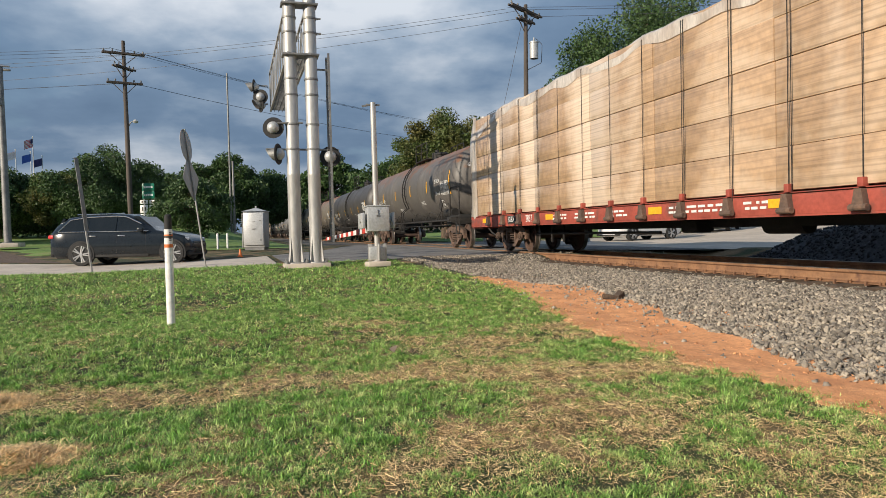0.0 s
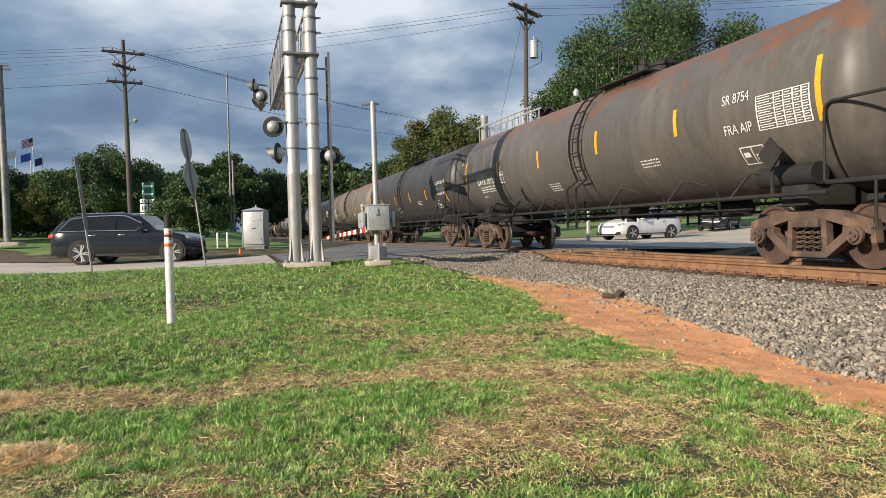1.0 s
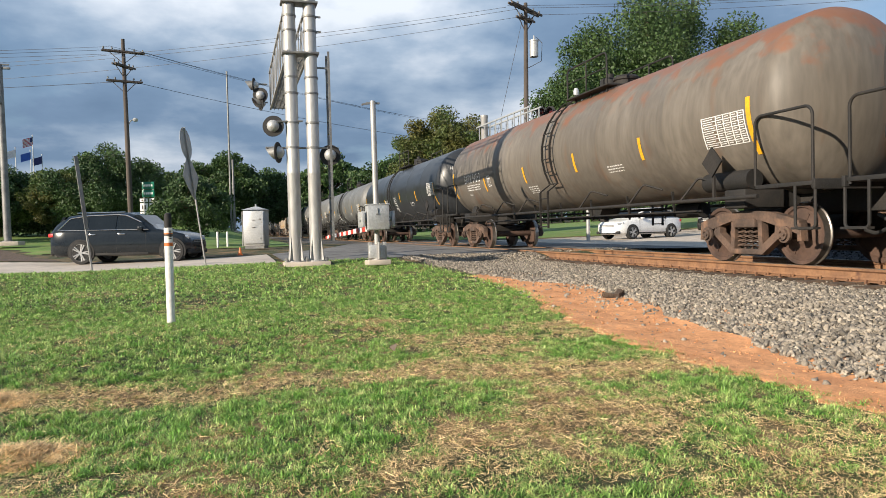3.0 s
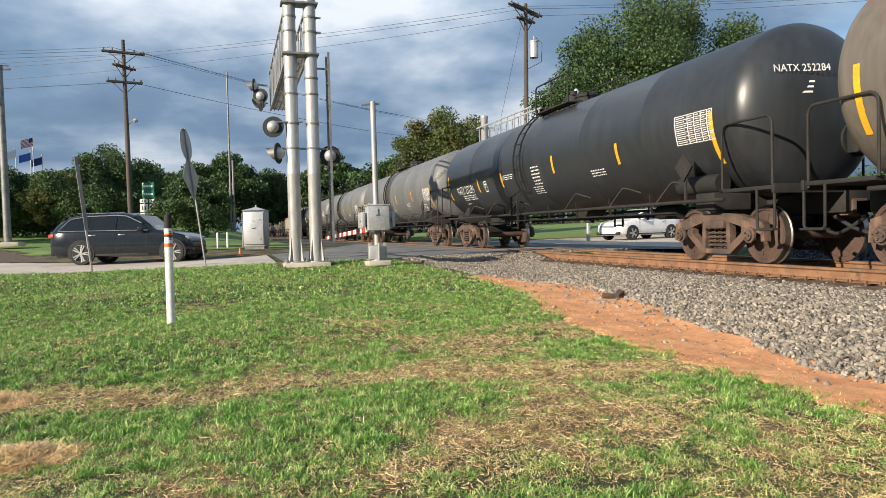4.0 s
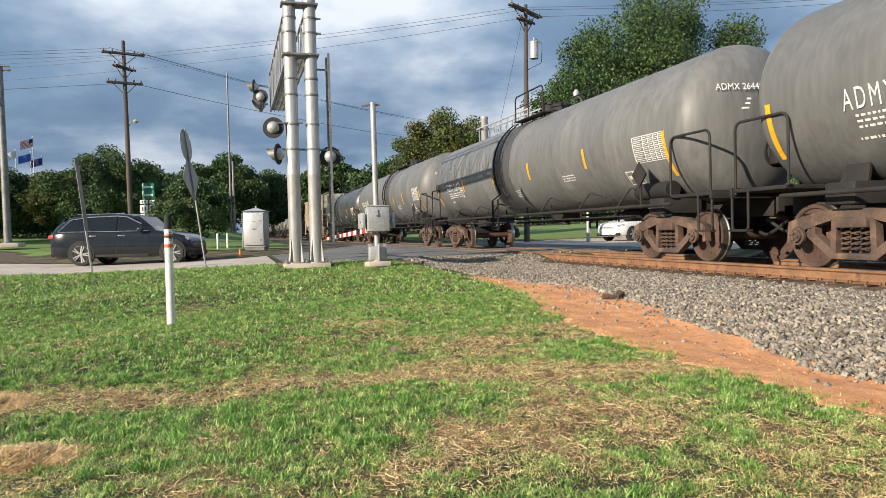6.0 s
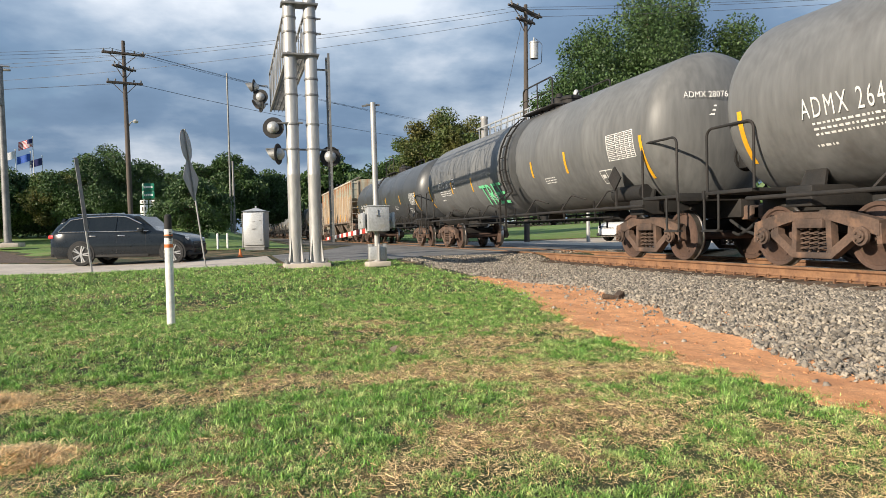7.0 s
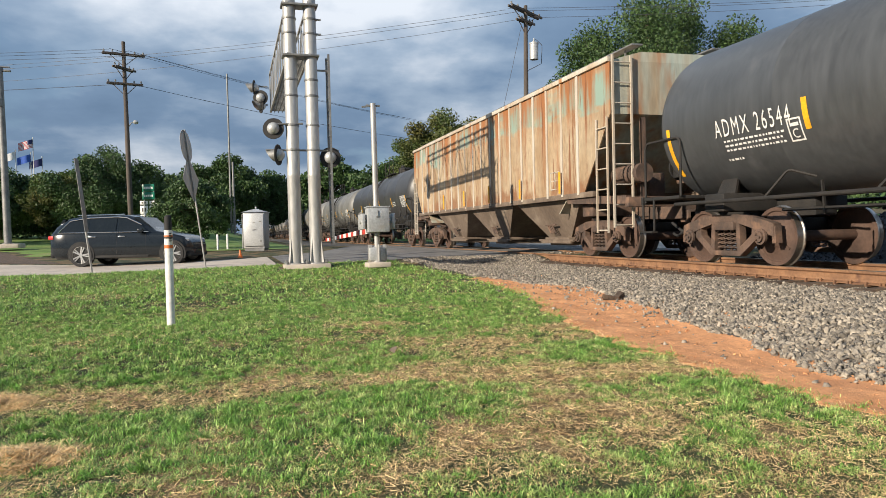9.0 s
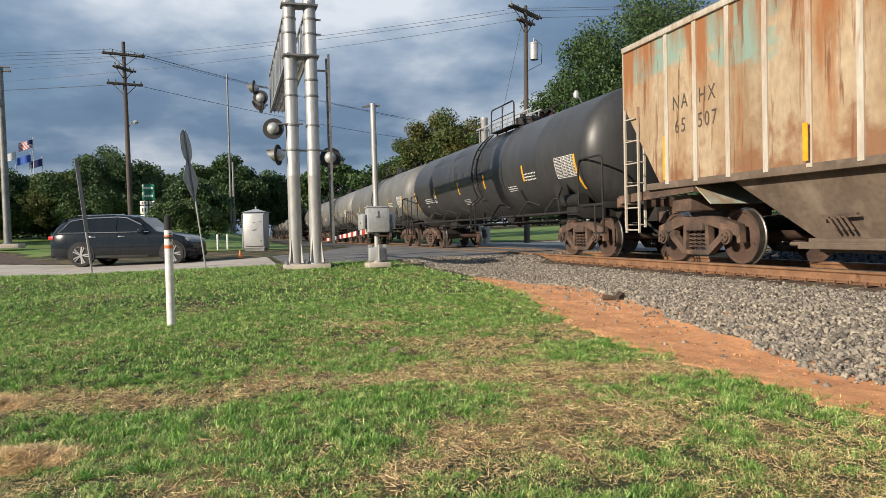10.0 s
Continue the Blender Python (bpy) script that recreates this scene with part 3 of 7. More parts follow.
def truck_prototype():
    """A three-piece freight truck; its origin is on the rail head under its centre."""
    t = thing("truck", pose(0, 0, 0), "", "")
    for side in (-1, 1):
        bm = bmesh.new()
        y = side * 0.98
        m = Matrix.Translation((0, y, 0))
        # side frame: top chord, sloping tension members, columns and pedestals
        loft(bm, [[(s, y + d, z) for d, z in ((-0.07, a), (0.07, a), (0.07, b), (-0.07, b))] for s, a, b in
                  ((-1.12, 0.46, 0.66), (-0.9, 0.52, 0.72), (-0.55, 0.62, 0.80), (-0.3, 0.68, 0.82), (0.3, 0.68, 0.82), (0.55, 0.62, 0.80), (0.9, 0.52, 0.72), (1.12, 0.46, 0.66))])
        for d in (-1, 1):
            bar(bm, (d * 0.78, y, 0.52), (d * 0.33, y, 0.20), 0.13, 0.12)
            bar(bm, (d * 0.33, y, 0.18), (d * 0.30, y, 0.74), 0.12, 0.09)
            bar(bm, (d * 1.10, y, 0.62), (d * 1.12, y, 0.36), 0.12, 0.08)
            bar(bm, (d * 0.68, y, 0.62), (d * 0.66, y, 0.40), 0.12, 0.08)
        box(bm, 0.74, 0.14, 0.09, 0, y, 0.185, bevel=0.02)
        part("side_frame", bm, M["rustiron"], t, "rust-brown cast side frame")
        for d in (-1, 1):
            bm = bmesh.new()
            rod(bm, (d * 0.889, y - 0.09, WHEEL_R), (d * 0.889, y + side * 0.13, WHEEL_R), 0.125, seg=18)
            rod(bm, (d * 0.889, y + side * 0.12, WHEEL_R), (d * 0.889, y + side * 0.165, WHEEL_R), 0.085, seg=14)
            for a in range(3):
                c = (d * 0.889 + 0.05 * math.cos(a * 2.1), y + side * 0.175, WHEEL_R + 0.05 * math.sin(a * 2.1))
                rod(bm, (c[0], c[1] - 0.02, c[2]), (c[0], c[1] + 0.012, c[2]), 0.016, seg=6)
            part("bearing_cap", bm, M["rustiron"], t)
        for sx in (-0.16, 0.0, 0.16):
            bm = bmesh.new()
            tube(bm, [(sx + 0.062 * math.cos(a * 0.9), y + 0.062 * math.sin(a * 0.9), 0.235 + 0.335 * a / 34) for a in range(35)], 0.016, 5)
            part("spring", bm, M["rustiron"], t)
        bm = bmesh.new()
        box(bm, 0.5, 0.24, 0.14, 0, y * 0.99, 0.635, bevel=0.02)
        part("bolster_end", bm, M["rustiron"], t)
    bm = bmesh.new()
    box(bm, 0.42, 1.8, 0.26, 0, 0, 0.62, bevel=0.03)
    rod(bm, (0, 0, 0.7), (0, 0, 0.86), 0.2, seg=18)
    part("bolster", bm, M["grime"], t)
    for d in (-1, 1):
        bm = bmesh.new()
        bar(bm, (d * 0.36, -0.78, 0.4), (d * 0.36, 0.78, 0.4), 0.09, 0.1)
        for s in (-1, 1):
            box(bm, 0.07, 0.1, 0.28, d * 0.42, s * 0.72, 0.45, 0, d * 10, 0)
        part("brake_beam", bm, M["grime"], t)
    for d in (-1, 1):
        bm = bmesh.new()
        rod(bm, (0, -0.92, 0), (0, 0.92, 0), 0.085, seg=14)
        for s in (-1, 1):
            ry = Matrix.Rotation(radians(-90 * s), 4, "X") @ Matrix.Identity(4)
            prof = [(0.0, 0.10), (0.13, 0.10), (0.16, 0.075), (0.20, 0.045), (0.385, 0.028), (0.40, 0.055), (0.452, 0.06), (WHEEL_R, 0.0), (WHEEL_R + 0.004, -0.04),
                    (WHEEL_R + 0.026, -0.052), (WHEEL_R + 0.022, -0.075), (0.41, -0.078), (0.39, -0.03), (0.2, -0.03), (0.13, -0.06), (0.0, -0.06)]
            lathe(bm, prof, 40, Matrix.Translation((0, s * 0.75, 0)) @ ry)
            for f in bm.faces:
                c = f.calc_center_median()
                rr = math.hypot(c.x, c.z)
                if rr > 0.448:
                    f.material_index = 1
            # cast marks on the plate, which show the turning
            for a in range(2):
                an = a * math.pi + 0.4
                box(bm, 0.10, 0.012, 0.035, 0.28 * math.cos(an), s * (0.75 + 0.042), 0.28 * math.sin(an), 0, -math.degrees(an), 0)
        part("wheelset", bm, [M["wheelrust"], M["tread"]], t, "rusty steel wheelset with bright treads", pose(d * 0.889, 0, WHEEL_R), 40)
    return t


TRUCK = truck_prototype()
WHEELS = []


def put_truck(car, x):
    """A truck as a part of the car, with its own parts under it."""
    t = new("truck")
    t.empty_display_size = 0.2
    t.parent, t.matrix_basis = car, pose(x, 0, 0)
    tagged(t, "rust-brown three-piece freight truck")
    for o in TRUCK.children:
        c = new(o.name.split(".")[0], o.data)
        c.parent, c.matrix_basis = t, o.matrix_basis.copy()
        tagged(c, o.get("label", ""))
        if c.name.startswith("wheelset"):
            WHEELS.append((c, o.matrix_basis.translation.x))
    return t


def coupler(car, x, d):
    bm = bmesh.new()
    bar(bm, (x, 0, 0.85), (x + d * 0.55, 0, 0.85), 0.16, 0.17)
    box(bm, 0.28, 0.30, 0.26, x + d * 0.68, 0, 0.85, bevel=0.04)
    box(bm, 0.12, 0.12, 0.30, x + d * 0.80, -0.1 * d, 0.85, bevel=0.03)
    part("coupler", bm, M["rustiron"], car)
    bm = bmesh.new()
    pipe(bm, [(x + d * 0.1, -0.35, 0.72), (x + d * 0.4, -0.33, 0.55), (x + d * 0.7, -0.28, 0.45), (x + d * 0.95, -0.2, 0.5)], 0.028)
    part("air_hose", bm, M["black"], car)


def on_tank(theta, off=0.0):
    """y and z on the near flank, theta up from the horizontal, degrees."""
    a = radians(theta)
    return -(TANK_R + off) * math.cos(a), TANK_Z + (TANK_R + off) * math.sin(a)


def patch(bm, x0, x1, th0, th1, off=0.004, n=7):
    """A thin curved plate on the tank's near flank."""
    rows = []
    for k in range(n):
        th = th0 + (th1 - th0) * k / (n - 1)
        rows.append([(x0, *on_tank(th, off)), (x1, *on_tank(th, off))])
    loft(bm, rows, close=False, caps=False)
    return bm


def write_on(car, text, x, th, size, squeeze=0.8, material=None, name="lettering"):
    y, z = on_tank(th, 0.012)
    return words(text, size, material or M["letter"], car, pose(x, y, z, -th, 0, 0), name, squeeze)


def small_print(car, x, th, rows, w, h, material=None):
    """Unreadable lines of stencilled data, as bars."""
    bm = bmesh.new()
    r = random.Random(int(x * 100) + rows)
    for k in range(rows):
        t = th - k * math.degrees(h * 1.8 / TANK_R)
        px = x - w / 2
        while px < x + w / 2 - 0.05:
            q = r.uniform(0.02, 0.09)
            patch(bm, px, min(px + q, x + w / 2), t, t + math.degrees(h * 0.75 / TANK_R), 0.005, 2)
            px += q + 0.03
    return tagged(part("data_stencil", bm, material or M["letter"], car, smooth=0), kind="stuff")


def tank_material(name, base, alt, rust, lo, hi, gloss, crown=None):
    """Tank paint with faint runs down its flank; crown is the rust that creeps down from the top."""
    m = mat(name, base, alt, 1.1, gloss, 0.0, bump=0.05, bump_scale=7, streak=6.0, spots=(rust, 2.2, lo, hi), low=0.3, high=0.75)
    n, l = m.node_tree.nodes, m.node_tree.links
    b = n["Principled BSDF"]
    co = n.new("ShaderNodeTexCoord")

    def layer(colour, stretch, scale, lo, hi, amount, rise=None):
        mp, t, r, x = n.new("ShaderNodeMapping"), n.new("ShaderNodeTexNoise"), n.new("ShaderNodeMapRange"), n.new("ShaderNodeMix")
        mp.inputs["Scale"].default_value = stretch
        l.new(co.outputs["Object"], mp.inputs["Vector"])
        l.new(mp.outputs["Vector"], t.inputs["Vector"])
        t.inputs["Scale"].default_value, t.inputs["Detail"].default_value = scale, 7.0
        value = t.outputs["Fac"]
        if rise:
            sep, up, add = n.new("ShaderNodeSeparateXYZ"), n.new("ShaderNodeMapRange"), n.new("ShaderNodeMath")
            l.new(co.outputs["Object"], sep.inputs["Vector"])
            l.new(sep.outputs["Z"], up.inputs["Value"])
            up.inputs["From Min"].default_value, up.inputs["From Max"].default_value = rise
            up.inputs["To Max"].default_value = 0.5
            l.new(up.outputs["Result"], add.inputs[0])
            l.new(value, add.inputs[1])
            value = add.outputs["Value"]
        r.inputs["From Min"].default_value, r.inputs["From Max"].default_value, r.inputs["To Max"].default_value = lo, hi, amount
        l.new(value, r.inputs["Value"])
        x.data_type = "RGBA"
        l.new(r.outputs["Result"], x.inputs["Factor"])
        l.new(b.inputs["Base Color"].links[0].from_socket, x.inputs["A"])
        x.inputs["B"].default_value = (*colour, 1)
        l.new(x.outputs["Result"], b.inputs["Base Color"])

    pale = tuple(min(1.0, v * 1.5 + 0.012) for v in base)
    layer(pale, (1.6, 1.6, 0.4), 1.3, 0.54, 0.74, 0.4)
    layer(tuple(v * 0.5 for v in base), (4.0, 4.0, 0.3), 1.0, 0.60, 0.74, 0.32)
    if crown:
        layer(crown, (1.0, 1.0, 1.0), 2.2, 0.72, 0.86, 0.85, (2.7, 3.9))
    return m


REAR_SEAM, LEAD_SEAM, HEAD = -7.95, 7.62, 0.66      # ends of the cylinder and the depth of its heads


def tank_car(m, shell, label, frame_mat, band=None, lettering=(), lad=0.5, mark="", radius=1.40, centre=2.46, half=6.82, bars=(), table=-4, lead_box=0):
    """Build one tank car; its origin is on the rail head below its middle; it runs towards +x."""
    global TANK_R, TANK_Z
    TANK_R, TANK_Z = radius, centre
    car = thing("tank_car", m, label, "tank car", "cars of the freight train")
    along = Matrix.Translation((0, 0, TANK_Z)) @ Matrix.Rotation(math.pi / 2, 4, "Y")
    bm = bmesh.new()
    prof, n = [(0, REAR_SEAM - HEAD)], 11
    for k in range(1, n + 1):
        a = math.pi / 2 * k / n
        prof.append((TANK_R * math.sin(a), REAR_SEAM - HEAD * math.cos(a)))
    for s in (-5.3, -2.65, 0, 2.6, 5.1):
        prof += [(TANK_R, s - 0.03), (TANK_R + 0.003, s - 0.015), (TANK_R + 0.003, s + 0.015), (TANK_R, s + 0.03)]
    for k in range(n, 0, -1):
        a = math.pi / 2 * k / n
        prof.append((TANK_R * math.sin(a), LEAD_SEAM + HEAD * math.cos(a)))
    prof.append((0, LEAD_SEAM + HEAD))
    lathe(bm, prof, 80, along)
    part("tank", bm, shell, car, smooth=40)
    # dark spill round the tank below the platform, its edges ragged
    if band:
        bm = bmesh.new()
        seg = 90
        rows = []
        for q, edge in ((0, -0.42), (1, -0.36), (2, 0.62), (3, 0.7)):
            ring = []
            for k in range(seg):
                a = 2 * math.pi * k / seg
                wob = 0.10 * noise.noise(Vector((math.cos(a) * 2.5, math.sin(a) * 2.5, edge * 3 + lad))) + 0.05 * noise.noise(Vector((math.cos(a) * 9, math.sin(a) * 9, edge)))
                r = TANK_R + (0.0045 if q in (0, 3) else 0.006)
                ring.append((lad + edge + wob, r * math.cos(a), TANK_Z + r * math.sin(a)))
            rows.append(ring)
        loft(bm, rows, caps=False)
        part("spill_band", bm, band, car, "dark spill-stained band round the tank")
    # stub sills and bolsters
    for d in (-1, 1):
        bm = bmesh.new()
        box(bm, 3.0, 0.42, 0.36, d * 7.25, 0, 0.95, bevel=0.02)
        box(bm, 0.5, 2.5, 0.3, d * half, 0, 1.02, bevel=0.03)
        part("stub_sill", bm, M["grime"], car)
        for s in (-1, 1):
            bm = bmesh.new()
            prism(bm, [(-0.24, 0.0), (0.24, 0.0), (0.15, 0.5), (-0.15, 0.5)], 0.04, Matrix.Translation((d * half, s * 1.02, 1.1)) @ Matrix.Rotation(radians(s * 20), 4, "X"))
            part("saddle", bm, frame_mat, car)
        # end platform, its grab rails and the corner posts
        bm = bmesh.new()
        box(bm, 1.15, 2.85, 0.06, d * 8.1, 0, 1.16, bevel=0.01)
        box(bm, 0.06, 2.9, 0.14, d * 8.66, 0, 1.14, bevel=0.01)
        part("end_platform", bm, frame_mat, car)
        for s in (-1, 1):
            bm = bmesh.new()
            pipe(bm, [(d * 7.5, s * 1.4, 1.18), (d * 7.5, s * 1.4, 2.12), (d * 7.58, s * 1.4, 2.2), (d * 8.52, s * 1.4, 2.2), (d * 8.6, s * 1.4, 2.12), (d * 8.6, s * 1.4, 1.1)], 0.022)
            part("grab_rail", bm, frame_mat, car)
            bm = bmesh.new()
            pipe(bm, [(d * 8.3, s * 1.42, 1.14), (d * 8.3, s * 1.42, 0.55), (d * 8.66, s * 1.42, 0.55), (d * 8.66, s * 1.42, 1.14)], 0.022)
            box(bm, 0.4, 0.12, 0.03, d * 8.48, s * 1.42, 0.55)
            part("stirrup_step", bm, frame_mat, car)
        coupler(car, d * 8.55, d)
    # side sill rail with its struts, and the pipe runs below
    for s in (-1, 1):
        bm = bmesh.new()
        rod(bm, (-7.6, s * 1.45, 1.03), (7.6, s * 1.45, 1.03), 0.032, seg=10)
        part("side_rail", bm, frame_mat, car)
        for x in (-5.1, -3.2, -1.4, 2.2, 4.3, 6.0):
            bm = bmesh.new()
            pipe(bm, [(x - 0.30, s * 1.44, 1.05), (x, s * 1.30, 1.42), (x + 0.26, s * 1.05, 1.3)], 0.02, 6)
            part("rail_strut", bm, frame_mat, car)
        bm = bmesh.new()
        rod(bm, (-5.6, s * 0.95, 0.86), (5.6, s * 0.95, 0.86), 0.025, seg=6)
        for k in range(-3, 4):
            bar(bm, (k * 1.6, s * 0.95, 0.78), (k * 1.6, s * 1.0, 1.25), 0.025, 0.04)
        part("brake_pipe", bm, frame_mat, car)
        # ladder up the middle of the flank
        for e in (-0.22, 0.22):
            bm = bmesh.new()
            pts = [(e + lad, s * 1.58, 0.62), (e + lad, s * 1.58, 1.5)] + [(e + lad, s * (TANK_R + 0.12) * math.cos(radians(a)), TANK_Z + (TANK_R + 0.12) * math.sin(radians(a))) for a in range(-30, 66, 12)]
            loft(bm, [[(p[0] - 0.014, p[1] - 0.02, p[2]), (p[0] + 0.014, p[1] - 0.02, p[2]), (p[0] + 0.014, p[1] + 0.03, p[2]), (p[0] - 0.014, p[1] + 0.03, p[2])] for p in pts])
            part("ladder_stile", bm, frame_mat, car, smooth=0)
        spots = [(s * 1.58, z) for z in (0.66, 1.0, 1.34)]
        for a in range(-30, 66, 12):
            y, z = s * (TANK_R + 0.12) * math.cos(radians(a)), TANK_Z + (TANK_R + 0.12) * math.sin(radians(a))
            spots.append((y, z))
        bm = bmesh.new()
        rod(bm, (-0.22, 0, 0), (0.22, 0, 0), 0.014, seg=6)
        rung = part("ladder_rung", bm, frame_mat, car, "", pose(lad, *spots[0]))
        for y, z in spots[1:]:
            again(rung, car, pose(lad, y, z))
    # bottom outlet and its skid
    bm = bmesh.new()
    prism(bm, [(-0.45, 0.28), (-0.22, 0.02), (0.22, 0.02), (0.45, 0.28)], 0.5, Matrix.Translation((0.4, 0, 0.86)))
    rod(bm, (0.4, 0, 0.74), (0.4, 0, 0.9), 0.11, seg=14)
    part("bottom_outlet", bm, M["grime"], car)
    bm = bmesh.new()
    rod(bm, (3.3, 0.2, 0.92), (4.1, 0.2, 0.92), 0.15, seg=16)
    part("air_reservoir", bm, M["grime"], car)
    # top: platform beside the ladder, railing, dome lid and valves
    top, p0, p1 = TANK_Z + TANK_R, lad - 0.1, lad + 1.85
    for s in (-1, 1):
        bm = bmesh.new()
        box(bm, p1 - p0 + 0.1, 0.3, 0.035, (p0 + p1) / 2, s * 0.72, top - 0.08, bevel=0.008)
        for x in (p0 + 0.2, (p0 + p1) / 2, p1 - 0.2):
            bar(bm, (x, s * 0.72, top - 0.36), (x, s * 0.72, top - 0.08), 0.04, 0.04)
        part("top_platform", bm, frame_mat, car)
    for s in (-1, 1):
        bm = bmesh.new()
        y = s * 0.84
        pipe(bm, [(p0, y, top - 0.08), (p0, y, top + 0.56), (p0 + 0.08, y, top + 0.64), (p1 - 0.08, y, top + 0.64), (p1, y, top + 0.56), (p1, y, top - 0.08)], 0.022)
        rod(bm, (p0, y, top + 0.3), (p1, y, top + 0.3), 0.014, seg=6)
        rod(bm, ((p0 + p1) / 2, y, top - 0.08), ((p0 + p1) / 2, y, top + 0.64), 0.018, seg=6)
        part("platform_railing", bm, frame_mat, car)
    bm = bmesh.new()
    lathe(bm, [(0.27, -0.08), (0.27, 0.14), (0.30, 0.16), (0.30, 0.21), (0.24, 0.26), (0, 0.3)], 22, Matrix.Translation((p0 + 1.35, 0, top)))
    part("manway", bm, frame_mat, car)
    bm = bmesh.new()
    lathe(bm, [(0.24, -0.08), (0.24, 0.3), (0.22, 0.34), (0.1, 0.36), (0.09, 0.46), (0, 0.48)], 24, Matrix.Translation((p0 + 0.6, 0, top)))
    part("valve_housing", bm, frame_mat, car)
    # amber reflector bars along the flank, the longest ones by the heads
    for x, th0, th1 in bars:
        bm = bmesh.new()
        patch(bm, x - 0.05, x + 0.05, th0, th1, 0.007, 8)
        part("reflector_bar", bm, M["yellow"], car, smooth=60)
    # inspection table near the leading head: rules, and rows of filled cells
    bm = bmesh.new()
    for k in range(8):
        patch(bm, 6.22, 7.26, table - k * 2.9 - 0.55, table - k * 2.9, 0.006, 2)
    for x in (6.22, 6.58, 6.76, 6.94, 7.1, 7.235):
        patch(bm, x, x + 0.025, table - 20.8, table, 0.006, 6)
    rr = random.Random(3)
    for k in range(7):
        for x, w in ((6.27, 0.29), (6.62, 0.12), (6.8, 0.12), (6.98, 0.1), (7.135, 0.09)):
            patch(bm, x, x + w * rr.uniform(0.8, 0.95), table - 1.95 - k * 2.9, table - 1.35 - k * 2.9, 0.006, 2)
    tagged(part("test_table", bm, M["letter"], car, "white stencilled inspection table", smooth=0), kind="stuff")
    if lead_box:
        bm = bmesh.new()
        patch(bm, 5.66, 6.18, lead_box - 13, lead_box - 12.2, 0.006, 2), patch(bm, 5.66, 6.18, lead_box - 0.8, lead_box, 0.006, 2)
        for x in (5.66, 5.9, 6.16):
            patch(bm, x, x + 0.02, lead_box - 13, lead_box, 0.006, 4)
        patch(bm, 5.71, 5.84, lead_box - 7.5, lead_box - 4, 0.006, 2), patch(bm, 5.96, 6.1, lead_box - 10, lead_box - 6, 0.006, 2)
        tagged(part("stencil_box", bm, M["letter"], car, smooth=0), kind="stuff")
    # placard holder and the hand brake at the ends
    bm = bmesh.new()
    box(bm, 0.34, 0.03, 0.34, 6.62, -1.49, 1.62, 0, 45, 0)
    bar(bm, (6.62, -1.46, 1.4), (6.62, -1.46, 1.0), 0.03, 0.05)
    part("placard_holder", bm, frame_mat, car)
    bm = bmesh.new()
    rod(bm, (6.0, -1.08, 1.32), (7.1, -1.08, 1.32), 0.16, seg=14)
    part("brake_cylinder", bm, frame_mat, car)
    bm = bmesh.new()
    lathe(bm, [(0.20, -0.02), (0.24, -0.02), (0.24, 0.02), (0.20, 0.02), (0.20, -0.02)], 20, Matrix.Translation((-8.45, -0.75, 1.75)) @ Matrix.Rotation(math.pi / 2, 4, "Y"))
    box(bm, 0.2, 0.34, 0.4, -8.35, -0.75, 1.75, bevel=0.03)
    part("hand_brake", bm, frame_mat, car)
    for x in (half, -half):
        put_truck(car, x)
    if mark:
        # the mark again on the leading head
        words(mark, 0.17, M["letter"], car, pose(LEAD_SEAM + HEAD - 0.05, -0.52, TANK_Z + 0.53, -14, 0, 74), squeeze=0.85)
        bm = bmesh.new()
        for q in range(3):
            box(bm, 0.006, 0.3 - 0.05 * q, 0.03, LEAD_SEAM + HEAD - 0.066 + 0.012 * q, -0.45, TANK_Z + 0.33 - 0.08 * q, 0, -10, -14)
        part("data_stencil", bm, M["letter"], car, smooth=0)
    for row in lettering:
        kind = row[0]
        if kind == "w":
            write_on(car, *row[1:])
        elif kind == "c":
            class_box(car, *row[1:])
        else:
            small_print(car, *row[1:])
    return car


def class_box(car, x, th):
    """The framed plate letter beside the mark."""
    bm = bmesh.new()
    for a, b, c, d in ((-0.13, 0.13, -7, -6), (-0.13, 0.13, 6, 7), (-0.13, -0.105, -7, 7), (0.105, 0.13, -7, 7), (-0.08, 0.08, 2.2, 4.2)):
        patch(bm, x + a, x + b, th + c, th + d, 0.006, 8)
    tagged(part("class_box", bm, M["letter"], car, smooth=0), kind="stuff")
    write_on(car, "C", x, th - 2.4, 0.2, 0.9)


def data(x, p=-1.2):
    """The stencilled lines that every tank carries."""
    return [("d", -5.8, x - 9, 3, 1.3, 0.042), ("d", p, -32, 4, 0.6, 0.035), ("d", 3.2, -25, 3, 0.62, 0.035), ("d", -6.3, x - 22, 1, 0.4, 0.05)]


TRAIN = []       # (car, x of its origin at the start of the clip)
FRONT, PITCH = -25.27, 17.869


def tank_x(i):
    return FRONT - 6.94 - PITCH * (i - 1)


